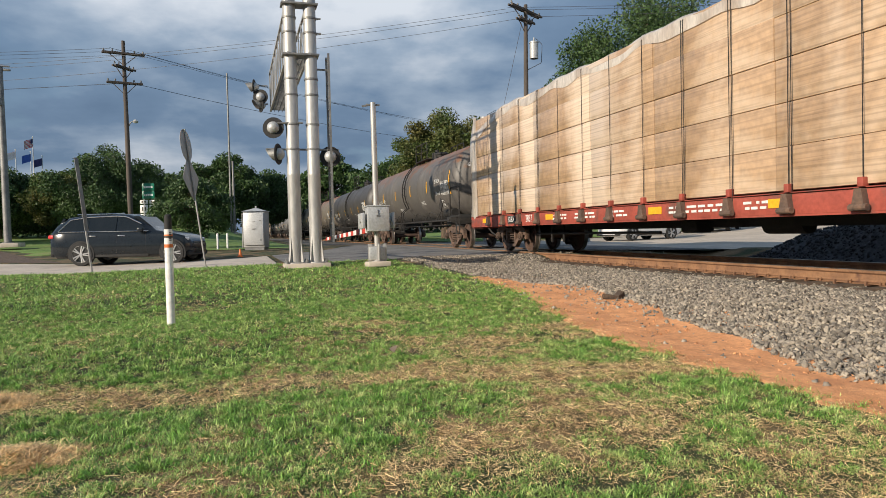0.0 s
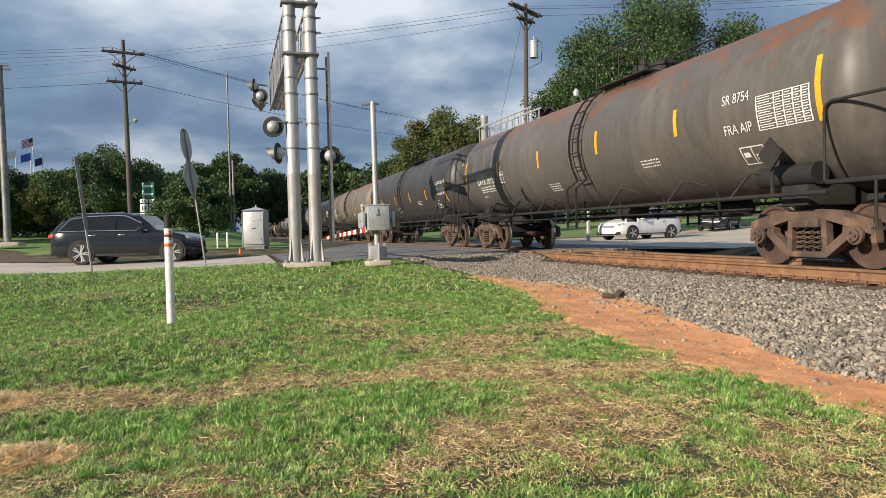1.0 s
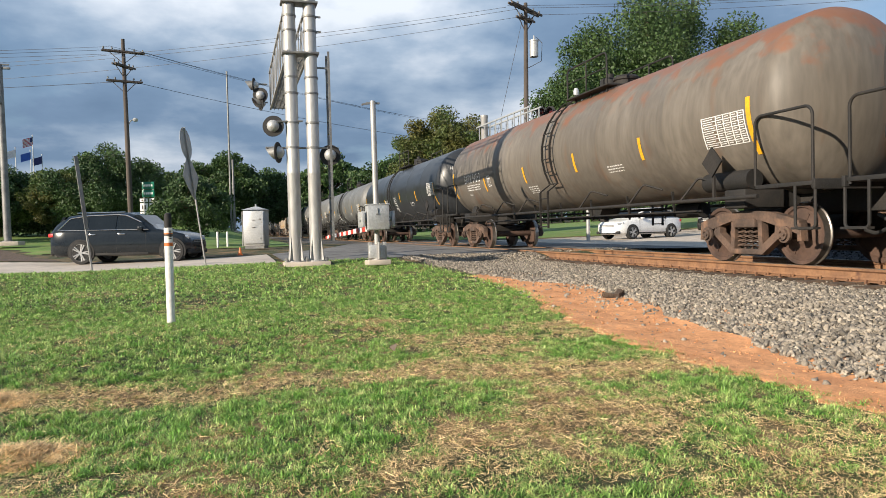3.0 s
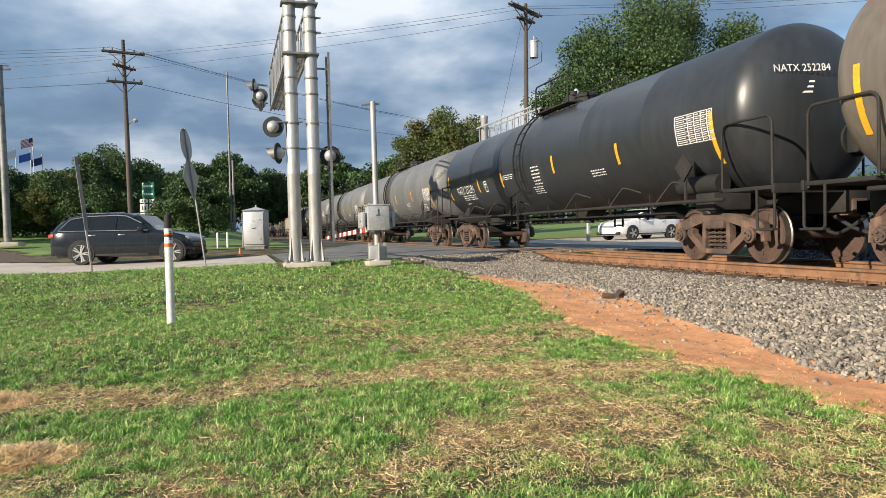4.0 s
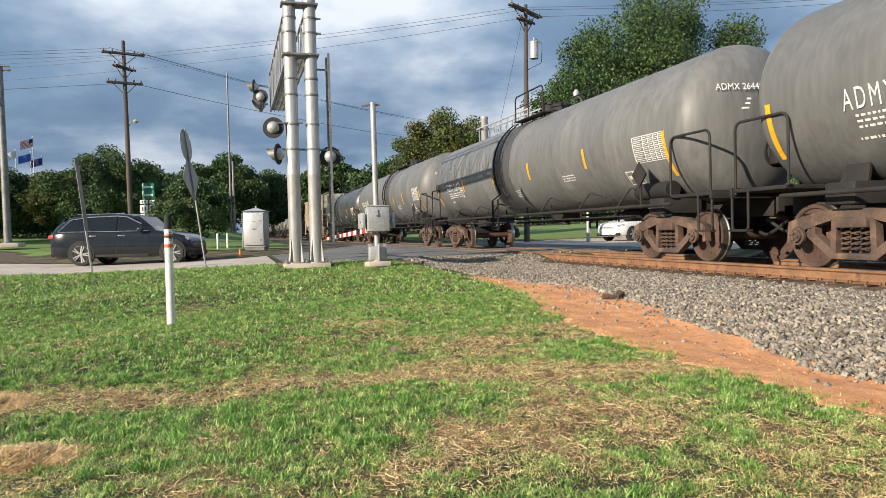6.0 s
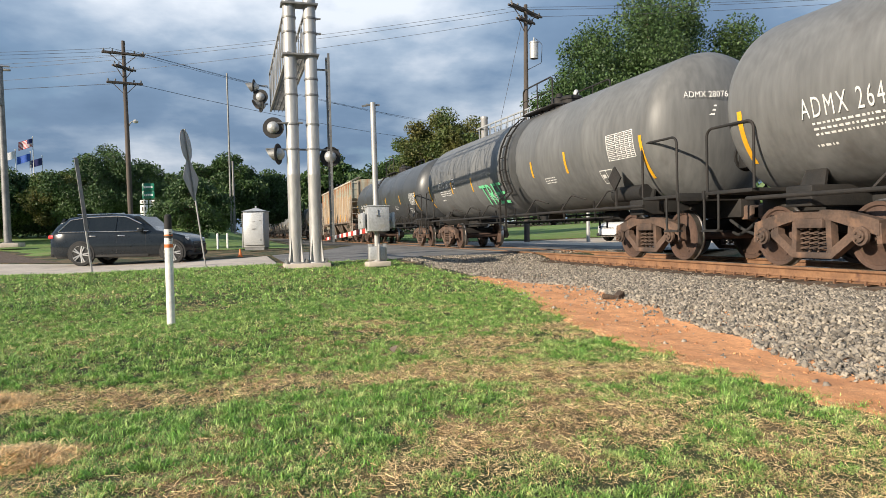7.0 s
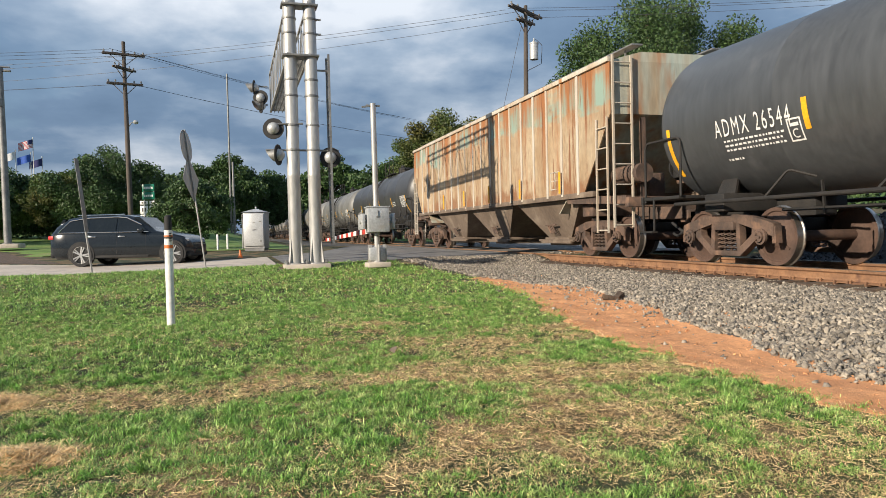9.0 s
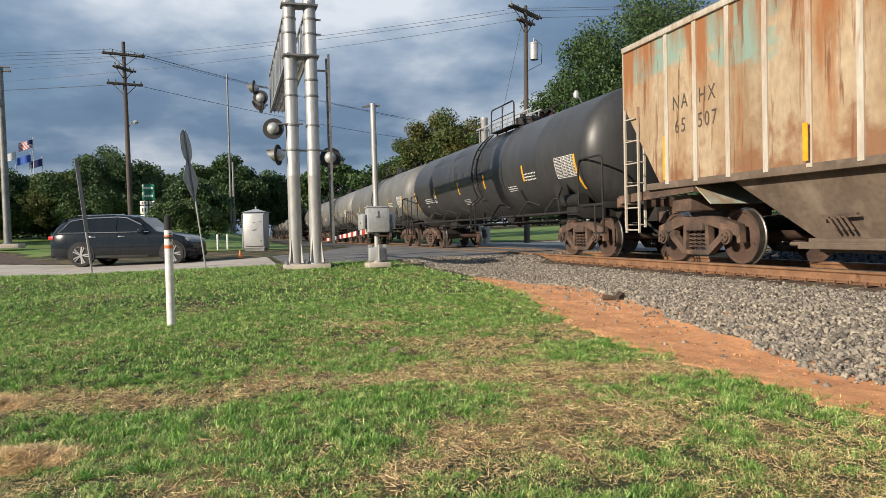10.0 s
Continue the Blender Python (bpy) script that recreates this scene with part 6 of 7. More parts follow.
def automobile(name, m, paint, label, L=4.75, H=1.62, W=1.92, base=2.9, fore=0.0, wheel_size=1.0):
    """A five-door car; its origin is on the road below its middle, its nose towards +x."""
    v = thing(name, m, label, "car")
    f = L / 4.75
    # stations along the car: x, deck height, roof height, half width at the sill, half width of the roof
    st = [(-2.37, 0.86, 0.86, 0.74, 0.7), (-2.30, 1.0, 1.02, 0.86, 0.78), (-2.12, 1.06, 1.30, 0.93, 0.70), (-1.75, 1.06, 1.53, 0.95, 0.66), (-1.2, 1.05, 1.60, 0.96, 0.66),
          (-0.4, 1.03, 1.62, 0.96, 0.66), (0.25, 1.01, 1.58, 0.96, 0.66), (0.75, 1.0, 1.38, 0.96, 0.70), (1.2, 1.0, 1.08, 0.955, 0.80), (1.7, 0.98, 1.0, 0.94, 0.82), (2.1, 0.88, 0.90, 0.88, 0.78), (2.3, 0.74, 0.75, 0.76, 0.7), (2.37, 0.6, 0.61, 0.64, 0.6)]
    k = H / 1.62
    bm = bmesh.new()
    rings = []
    for x, d, r, w, rw in st:
        lo = 0.24 if abs(x) < 2.2 else 0.34
        half = [(w * 0.86, lo), (w, lo + 0.12), (w * 1.0, 0.62), (w * 0.985, d * 0.93), (w * 0.95, d), (rw + (w * 0.95 - rw) * 0.12, d + (r - d) * 0.86), (rw * 0.9, r * 0.995), (rw * 0.45, r + 0.01)]
        ring = [(x * f, -a * W / 1.92, b * k) for a, b in half] + [(x * f, a * W / 1.92, b * k) for a, b in reversed(half)]
        rings.append(ring)
    loft(bm, rings)
    # wheel arches: the flank stays whole; dark discs on it paint the shaded hollows
    part("body", bm, paint, v, smooth=50)
    for s in (-1, 1):
        for wx in (fore - base / 2, fore + base / 2):
            bm = bmesh.new()
            arch = 0.415 * wheel_size
            lathe(bm, [(0, -0.02), (arch, -0.02), (arch, 0.012), (0.0, 0.012)], 32, Matrix.Translation((wx, s * (W / 2 + 0.002), 0.37 * wheel_size)) @ Matrix.Rotation(math.pi / 2 * (-s), 4, "X"))
            for vert in bm.verts:
                vert.co.z = max(vert.co.z, 0.22)
            part("wheel_arch", bm, M["tyre"], v, "dark wheel arch")
            wheel = new("wheel")
            wheel.empty_display_size = 0.1
            wheel.parent, wheel.matrix_basis = v, pose(wx, s * (W / 2 - 0.1), 0.365 * wheel_size) @ Matrix.Diagonal((wheel_size, 1, wheel_size, 1))
            bm = bmesh.new()
            ax = Matrix.Rotation(math.pi / 2 * (-s), 4, "X")
            lathe(bm, [(0.265, -0.1), (0.35, -0.11), (0.365, -0.08), (0.365, 0.11), (0.35, 0.135), (0.275, 0.14), (0.265, 0.1)], 36, ax)
            part("tyre", bm, M["tyre"], wheel)
            bm = bmesh.new()
            lathe(bm, [(0.272, 0.13), (0.262, 0.135), (0.255, 0.1), (0.25, 0.03), (0, 0.03)], 30, ax)
            part("rim_barrel", bm, M["galvdark"], wheel)
            bm = bmesh.new()
            for a in range(10):
                an = 2 * math.pi * (a // 2) / 5 + (0.16 if a % 2 else -0.16)
                ca, sa = math.cos(an), math.sin(an)
                bar(bm, (0.04 * ca, s * 0.122, 0.04 * sa), (0.262 * ca, s * 0.13, 0.262 * sa), 0.028, 0.034)
            rod(bm, (0, s * 0.1, 0), (0, s * 0.136, 0), 0.05, seg=14)
            part("rim", bm, M["rim"], wheel)
        # side glazing with its bright surround
        for pts in ([(-1.95, 1.09), (-1.62, 1.42), (-1.02, 1.50), (-1.02, 1.09)], [(-0.97, 1.09), (-0.97, 1.505), (-0.1, 1.52), (-0.1, 1.08)], [(-0.03, 1.08), (-0.03, 1.52), (0.2, 1.49), (0.72, 1.27), (0.98, 1.07)]):
            bm = bmesh.new()
            for flip in (0,):
                ring = []
                for x, z in pts:
                    q = (z - 1.05) / 0.5
                    ring.append((x * f, s * (0.925 - 0.235 * q) * W / 1.92, z * k))
                prism_o = [bm.verts.new(p) for p in ring]
                prism_i = [bm.verts.new((p[0], p[1] - s * 0.03, p[2])) for p in ring]
                bm.faces.new(prism_o), bm.faces.new(prism_i[::-1])
                for a in range(len(ring)):
                    b = (a + 1) % len(ring)
                    bm.faces.new((prism_o[a], prism_i[a], prism_i[b], prism_o[b]))
            part("side_window", bm, M["glass"], v, smooth=0)
        bm = bmesh.new()
        path = [(-2.0, 1.08), (-1.66, 1.45), (-1.05, 1.53), (-0.1, 1.55), (0.22, 1.52), (0.75, 1.29)]
        pipe(bm, [(x * f, s * (0.935 - 0.235 * (z - 1.05) / 0.5) * W / 1.92, z * k) for x, z in path], 0.02, 6)
        pipe(bm, [(-2.0 * f, s * 0.915 * W / 1.92, 1.075 * k), (1.0 * f, s * 0.915 * W / 1.92, 1.06 * k)], 0.012, 6)
        part("window_trim", bm, M["chrome"], v, "bright window surround")
        bm = bmesh.new()
        box(bm, 0.18, 0.16, 0.13, 0.78 * f, s * (W / 2 + 0.06), 1.1 * k, bevel=0.04)
        part("wing_mirror", bm, paint, v)
        for hx in (-0.85, 0.12):
            bm = bmesh.new()
            box(bm, 0.24, 0.03, 0.035, hx * f, s * (W / 2 + 0.0), 0.93 * k, bevel=0.01)
            part("door_handle", bm, M["chrome"], v)
        for dx in (-0.99, -0.06, 0.92):
            bm = bmesh.new()
            bar(bm, (dx * f, s * (W / 2 - 0.002), 0.42), (dx * f, s * (W / 2 - 0.012), 1.02 * k), 0.008, 0.008)
            part("door_gap", bm, M["black"], v, smooth=0)
        bm = bmesh.new()
        box(bm, 2.0, 0.02, 0.09, 0, s * W / 2 * 0.975, 0.34, bevel=0.008)
        part("sill_trim", bm, M["chrome"] if False else M["tyre"], v)
        bm = bmesh.new()
        rod(bm, (-1.5 * f, s * 0.6, 1.62 * k), (0.1 * f, s * 0.6, 1.625 * k), 0.018, seg=6)
        part("roof_rail", bm, M["chrome"], v)
        bm = bmesh.new()
        box(bm, 0.24, 0.5, 0.13, -2.2 * f, s * 0.66, 0.93 * k, 0, 0, s * 22, bevel=0.03)
        part("tail_lamp", bm, M["taillight"], v, "red tail lamp")
        bm = bmesh.new()
        box(bm, 0.34, 0.42, 0.11, 2.06 * f, s * 0.64, 0.80 * k, 0, 14, -s * 24, bevel=0.03)
        part("headlight", bm, M["headlight"], v, "clear headlight")
    bm = bmesh.new()
    prism(bm, [(0.42, 1.535), (0.62, 1.53), (1.18, 1.08), (1.06, 1.07)], 1.36, Matrix.Diagonal((f, W / 1.92, k, 1)))
    part("windscreen", bm, M["glass"], v, smooth=0)
    bm = bmesh.new()
    prism(bm, [(-2.24, 1.09), (-2.15, 1.09), (-1.86, 1.5), (-1.96, 1.5)], 1.3, Matrix.Diagonal((f, W / 1.92, k, 1)))
    part("rear_window", bm, M["glass"], v, smooth=0)
    bm = bmesh.new()
    for q in range(5):
        box(bm, 0.03, 1.0, 0.025, 2.35 * f, 0, 0.5 + q * 0.06)
    part("grille", bm, M["galvdark"], v)
    bm = bmesh.new()
    box(bm, 0.14, 1.7, 0.16, 2.28 * f, 0, 0.36, bevel=0.05)
    box(bm, 0.14, 1.7, 0.16, -2.28 * f, 0, 0.40, bevel=0.05)
    part("bumper", bm, M["tyre"], v)
    return v


automobile("suv", pose(-26.9, -3.60, -0.25, 0, 0, 73.5), M["suv"], "dark grey sport utility car waiting at the crossing", 4.82, 1.74, 1.96, 3.08, 0.28, 1.08)
automobile("white_car", pose(-34.0, 20.8, -0.1, 0, 0, -76), M["whitecar"], "white sport utility car on the road beyond the tracks", 4.65, 1.64, 1.9, 2.82)
automobile("dark_car", pose(-40.2, 30.6, 0.2, 0, 0, -50), M["blackcar"], "black car standing on the road beyond", 4.7, 1.6, 1.9, 2.8)


# ---- trees, poles, distance ----
M["leaf_a"] = mat("mid green leaves", (0.044, 0.09, 0.024), (0.068, 0.118, 0.032), 0.5, 0.6, island=0.55, trans=0.2)
M["leaf_b"] = mat("dark green leaves", (0.044, 0.09, 0.028), (0.07, 0.122, 0.034), 0.4, 0.6, island=0.55, trans=0.15)
M["leaf_c"] = mat("turning yellow-green leaves", (0.07, 0.115, 0.028), (0.125, 0.118, 0.03), 0.35, 0.6, island=0.5, trans=0.25)


def leaves(n, centres, radii, size, seed, flat=0.75):
    """Corners and faces of n leaf blades gathered in clumps."""
    g = np.random.default_rng(seed)
    pick = g.choice(len(centres), n, p=radii ** 2 / (radii ** 2).sum())
    d = g.normal(size=(n, 3))
    d /= np.linalg.norm(d, axis=1)[:, None]
    rad = radii[pick] * g.uniform(0.1, 1.12, n) ** 0.6
    p = centres[pick] + d * rad[:, None] * np.array([1, 1, flat])
    a = g.normal(size=(n, 3)) + d * 0.4
    a /= np.linalg.norm(a, axis=1)[:, None]
    b = np.cross(a, g.normal(size=(n, 3)))
    b /= np.linalg.norm(b, axis=1)[:, None]
    s = (size * g.uniform(0.6, 1.35, n))[:, None]
    v = np.stack([p - a * s * 0.5, p + b * s * 0.3, p + a * s * 0.55, p - b * s * 0.3], 1).reshape(-1, 3)
    return v, np.arange(n * 4).reshape(-1, 4)


def tree(name, x, y, z, wide, high, low, leaf, n, size, seed, label, squash=1.0, category="tree"):
    """Trunk and limbs, and a crown of leaf clumps of that width between low and high."""
    g = np.random.default_rng(seed)
    t = thing(name, pose(x, y, z), label, category)
    bm = bmesh.new()
    r0 = 0.035 * high
    pts = [Vector((0, 0, -0.3)), Vector((0.1 * g.normal(), 0.1 * g.normal(), low + 0.2)), Vector((0.3 * g.normal(), 0.3 * g.normal(), low + (high - low) * 0.5)), Vector((0.4 * g.normal(), 0.4 * g.normal(), high * 0.9))]
    for k, (a, b) in enumerate(zip(pts, pts[1:])):
        rod(bm, a, b, r0 * (1 - 0.3 * k), r0 * (0.7 - 0.28 * k), 10)
    k = 110
    u = g.normal(size=(k, 3))
    u /= np.linalg.norm(u, axis=1)[:, None]
    rr = g.uniform(0.2, 1.0, k) ** 0.5
    mid = (high + low) / 2
    # an uneven egg: broader below the middle, clumps of unlike size
    cz = u[:, 2] * rr * (high - low) / 2 * 0.86
    shrink = 1 - 0.32 * np.clip(cz / ((high - low) / 2), 0, 1)
    c = np.stack([u[:, 0] * rr * wide / 2 * 0.9 * shrink, u[:, 1] * rr * wide / 2 * 0.9 * shrink, mid + cz], -1)
    rad = g.uniform(0.05, 0.13, k) * wide * squash
    for q in range(0, k, 6):
        s = pts[1] if q % 2 else pts[2]
        e = Vector(c[q])
        rod(bm, s, s.lerp(e, 0.55) + Vector((0, 0, 0.1)), r0 * 0.34, r0 * 0.2, 6)
        rod(bm, s.lerp(e, 0.55) + Vector((0, 0, 0.1)), e, r0 * 0.2, r0 * 0.08, 6)
    part("trunk", bm, M["bark"], t, "brown trunk with limbs")
    v, f = leaves(n, c, rad, size, seed + 1)
    crown = raw("crown", v, f, [leaf])
    crown.parent = t
    return t


tree("broad_tree", -44.2, 28.2, 0.3, 19.0, 17.0, 1.5, M["leaf_a"], 170000, 0.19, 21, "tall broad green tree behind the tracks")
tree("broad_tree", -62.5, 18.2, 0.2, 11.6, 12.0, 1.0, M["leaf_c"], 70000, 0.22, 31, "rounded tree with leaves turning yellow-brown")
tree("broad_tree", -74.0, 16.5, 0.2, 11.5, 9.6, 1.0, M["leaf_a"], 22000, 0.34, 33, "green tree further along the tracks")
tree("small_tree", -54.5, -8.8, 0.75, 9.0, 6.3, 0.5, M["leaf_b"], 75000, 0.15, 41, "bushy dark green ornamental tree behind the road")
tree("small_tree", -55.5, -11.8, 0.8, 5.8, 5.0, 0.4, M["leaf_c"], 34000, 0.15, 43, "yellowish green small tree beside another")
tree("small_tree", -57.5, -16.3, 1.0, 8.0, 4.8, 0.6, M["leaf_b"], 36000, 0.17, 45, "green small tree on the lawn")
tree("small_tree", -50.0, -18.5, 0.9, 5.4, 4.5, 0.6, M["leaf_a"], 14000, 0.2, 46, "green small tree beside the lamp pole")
tree("small_tree", -40.8, -2.4, 0.2, 4.6, 3.8, 0.2, M["leaf_b"], 18000, 0.14, 47, "low dark shrub tree beyond the crossing")
tree("broad_tree", -84.0, -1.6, 0.6, 10.5, 9.6, 1.0, M["leaf_a"], 36000, 0.28, 51, "tall green tree in the distance")
tree("broad_tree", -88.0, 3.2, 0.4, 10.0, 8.2, 1.0, M["leaf_b"], 34000, 0.28, 53, "dark green tree in the distance")
tree("broad_tree", -70.0, -5.4, 1.0, 7.0, 5.8, 0.6, M["leaf_b"], 18000, 0.26, 54, "dark green tree behind the crossing")
tree("broad_tree", -78.0, -19.0, 1.5, 9.0, 5.6, 0.8, M["leaf_a"], 7000, 0.45, 55, "green tree below the flags")
tree("broad_tree", -112.0, 14.0, 0.5, 14.0, 12.5, 1.0, M["leaf_a"], 8000, 0.7, 57, "far green tree behind the train")

# far woods, one belt all round, one low hedge by the lawn
g = np.random.default_rng(77)
cs, rs = [], []
for k in range(420):
    a = g.uniform(math.radians(118), math.radians(215))
    d = g.uniform(120, 190)
    x, y = d * math.cos(a), d * math.sin(a)
    if abs(y - MID) < 7 and x > -400:
        y += 14
    h = g.uniform(4, 9) * d / 130
    cs.append((x, y, g.uniform(0.4, 1) * h)), rs.append(g.uniform(2.0, 4.0) * d / 130)
v, f = leaves(70000, np.array(cs), np.array(rs), 1.0, 78, 0.8)
tagged(raw("far_woods", v, f, [M["leaf_b"]]), "distant dark green woods", "woods", kind="stuff")
cs = [(-60 + 0.35 * i * 0.2, -24 + 0.5 * i, 1.5) for i in range(26)]
v, f = leaves(7000, np.array(cs), np.full(26, 0.75), 0.2, 79, 0.8)
tagged(raw("hedge", v, f, [M["leaf_b"]]), "clipped dark green hedge on the lawn", "hedge", kind="stuff")


def utility_pole(m, high, label, arms, lamp=None, can=None):
    p = thing("utility_pole", m, label, "utility pole", "utility poles")
    bm = bmesh.new()
    lathe(bm, [(0.165, -0.5), (0.15, high * 0.4), (0.105, high), (0, high + 0.02)], 14)
    part("pole", bm, M["polewood"], p, "brown wooden pole")
    for z, ln, rz in arms:
        bm = bmesh.new()
        m2 = Matrix.Rotation(radians(rz), 4, "Z")
        for s in (-1, 1):
            bar(bm, m2 @ Vector((s * 0.11, -ln / 2, z)), m2 @ Vector((s * 0.11, ln / 2, z)), 0.09, 0.11)
            bar(bm, m2 @ Vector((s * 0.11, s * ln * 0.33, z - 0.03)), m2 @ Vector((0, 0, z - 0.75)), 0.03, 0.04)
        part("crossarm", bm, M["polewood"], p, smooth=0)
        for q in (-0.46, -0.26, 0.26, 0.46):
            bm = bmesh.new()
            lathe(bm, [(0.015, 0), (0.015, 0.06), (0.055, 0.07), (0.06, 0.12), (0.035, 0.15), (0.045, 0.18), (0, 0.21)], 10, Matrix.Translation(m2 @ Vector((0, q * ln, z + 0.05))))
            part("insulator", bm, M["galvdark"], p)
    if can:
        cx, cy, cz = can
        bm = bmesh.new()
        lathe(bm, [(0.24, 0), (0.24, 0.85), (0.26, 0.86), (0.26, 0.93), (0.1, 1.0), (0, 1.0)], 18, Matrix.Translation((cx, cy, cz)))
        rod(bm, (cx, cy, cz + 0.95), (cx, cy, cz + 1.2), 0.05, 0.03, seg=8)
        part("transformer", bm, M["silver"], p, "pale grey transformer can")
        bm = bmesh.new()
        pipe(bm, [(cx, cy + 0.1, cz + 1.15), (cx + 0.1, cy + 0.45, cz + 0.8), (cx, cy + 0.45, cz - 0.2), (0, 0.15, cz - 0.6)], 0.018, 6)
        part("lead_wire", bm, M["wire"], p)
    if lamp:
        lx, ly, lz = lamp
        bm = bmesh.new()
        pipe(bm, [(0, 0, lz - 0.5), (lx * 0.5, ly * 0.5, lz - 0.05), (lx, ly, lz)], 0.03, 6)
        part("lamp_arm", bm, M["galvdark"], p)
        bm = bmesh.new()
        lathe(bm, [(0, 0.1), (0.1, 0.08), (0.17, -0.02), (0.12, -0.12), (0, -0.16)], 14, Matrix.Translation((lx, ly, lz)))
        part("lamp_head", bm, M["silver"], p)
    return p


utility_pole(pose(-48.95, -6.5, 0.2, 0.5, 0, 0), 12.9, "tall wooden utility pole with crossarms behind the road",
             [(12.1, 2.5, 17), (11.2, 1.9, 60), (10.25, 2.1, 17)], lamp=(0.15, 0.55, 7.85))
utility_pole(pose(-37.3, 15.65, -0.1, -0.9, 0, 0), 13.3, "wooden utility pole with a transformer beyond the tracks",
             [(12.95, 3.2, 36), (12.4, 1.6, 36)], can=(0.1, 0.45, 10.3))


def steel_pole(m, high, r, label, name="lamp_pole"):
    p = thing(name, m, label, "pole")
    bm = bmesh.new()
    lathe(bm, [(r * 1.5, 0), (r * 1.5, 0.06), (r, 0.07), (r * 0.8, high), (0, high + 0.02)], 16)
    part("shaft", bm, M["galvdark"], p, "dull galvanised shaft")
    bm = bmesh.new()
    box(bm, r * 7, r * 7, 0.25, 0, 0, -0.1, bevel=0.03)
    part("footing", bm, M["concrete"], p)
    return p


p = steel_pole(pose(-45.2, -12.44, 0.52, 0.5, 0, 0), 9.9, 0.2, "grey steel lamp pole on a concrete footing")
bm = bmesh.new()
rod(bm, (0, 0, 9.9), (0, 0.5, 9.9), 0.05, seg=8)
box(bm, 0.16, 0.5, 0.12, 0, 0.3, 9.7, bevel=0.03)
rod(bm, (0.22, 0.0, 7.7), (0.22, 0.0, 8.1), 0.13, seg=12)
part("bracket", bm, M["galvdark"], p)
steel_pole(pose(-73.2, -0.6, 0.9, 0, 0, 0), 15.7, 0.1, "thin tall steel mast in the distance", "antenna_mast")
steel_pole(pose(-72.4, -0.3, 0.9, 0, 0, 0), 7.0, 0.12, "thick steel pole in the distance", "steel_post")

# flags on poles
M["flag_blue"] = mat("blue flag cloth", (0.03, 0.10, 0.42), (0.04, 0.12, 0.5), 2.0, 0.7)
M["flag_red"] = mat("red flag cloth", (0.50, 0.04, 0.05), (0.42, 0.03, 0.05), 2.0, 0.7)
M["flag_white"] = mat("white flag cloth", (0.75, 0.75, 0.76), (0.66, 0.66, 0.68), 2.0, 0.7)
M["flag_navy"] = mat("navy flag cloth", (0.02, 0.03, 0.12), (0.03, 0.03, 0.14), 2.0, 0.7)


def flag(m, high, kind, label):
    """A flag on its pole; the cloth hangs in rigid waves."""
    p = thing("flagpole", m, label, "flag", "flags on poles")
    bm = bmesh.new()
    lathe(bm, [(0.06, 0), (0.035, high), (0.07, high + 0.03), (0.05, high + 0.1), (0, high + 0.12)], 10)
    part("pole", bm, M["silver"], p)

    banner = new("banner")
    banner.empty_display_size = 0.2
    banner.parent, banner.matrix_basis = p, pose(0, 0, high - 0.1)
    BANNERS.append((banner, high - 0.1))

    def cloth(name, x0, x1, z0, z1, material):
        bm = bmesh.new()
        for q in (0, 0.012):
            loft(bm, [[(0.13 * math.sin(u * 3.4) + q, -0.74 * u, -0.27 * u + 0.74 * z) for z in (z0, z1)] for u in [x0 + (x1 - x0) * k / 12 for k in range(13)]], close=False, caps=False)
        part(name, bm, material, banner, smooth=60)

    if kind == "striped":
        for k in range(13):
            cloth("stripe", 0.68 if k < 7 else 0.0, 1.8, -1.17 + (12 - k) * 0.09, -1.08 + (12 - k) * 0.09, M["flag_red"] if k % 2 == 0 else M["flag_white"])
        cloth("canton", 0.0, 0.68, -0.63, 0.0, M["flag_navy"])
    else:
        cloth("cloth", 0.0, 1.65, -1.05, 0.0, M["flag_blue"] if kind == "blue" else (M["flag_white"] if kind == "white" else M["flag_navy"]))
    return p


BANNERS = []
flag(pose(-84.2, -20.5, 1.9), 9.6, "striped", "red and white striped flag with a navy canton")
flag(pose(-83.0, -20.45, 1.9), 7.9, "blue", "bright blue flag on a pole")
flag(pose(-84.4, -22.2, 1.9), 8.3, "white", "white flag on a pole")
flag(pose(-85.2, -19.9, 1.9), 7.7, "navy", "dark blue flag on a pole")


# route signs behind the car
def route_sign(m):
    s = thing("route_sign", m, "green and white route signs on a steel post", "road sign")
    bm = bmesh.new()
    bar(bm, (0, -0.3, 0), (0, -0.3, 3.4), 0.06, 0.06)
    bar(bm, (0, 0.3, 0), (0, 0.3, 3.4), 0.06, 0.06)
    part("posts", bm, M["galv"], s)
    for z, h, w in ((3.35, 0.46, 0.78), (2.85, 0.46, 0.78)):
        bm = bmesh.new()
        box(bm, 0.02, w, h, 0.05, 0, z, bevel=0.004)
        part("green_panel", bm, M["green_sign"], s, "green direction panel")
        bm = bmesh.new()
        for q in range(5):
            box(bm, 0.008, 0.09, 0.13, 0.064, -0.24 + q * 0.12, z)
        part("lettering", bm, M["letter"], s, smooth=0)
    for y in (-0.3, 0.3):
        for z, h in ((2.42, 0.22), (1.98, 0.5), (1.55, 0.24)):
            bm = bmesh.new()
            box(bm, 0.02, 0.5, h, 0.05, y, z, bevel=0.004)
            part("route_panel", bm, M["whitepaint"], s, "white route panel")
            bm = bmesh.new()
            for q in (-0.1, 0.08):
                box(bm, 0.008, 0.09, h * 0.5, 0.064, y + q, z)
            part("route_mark", bm, M["letterdark"], s, smooth=0)
    return s


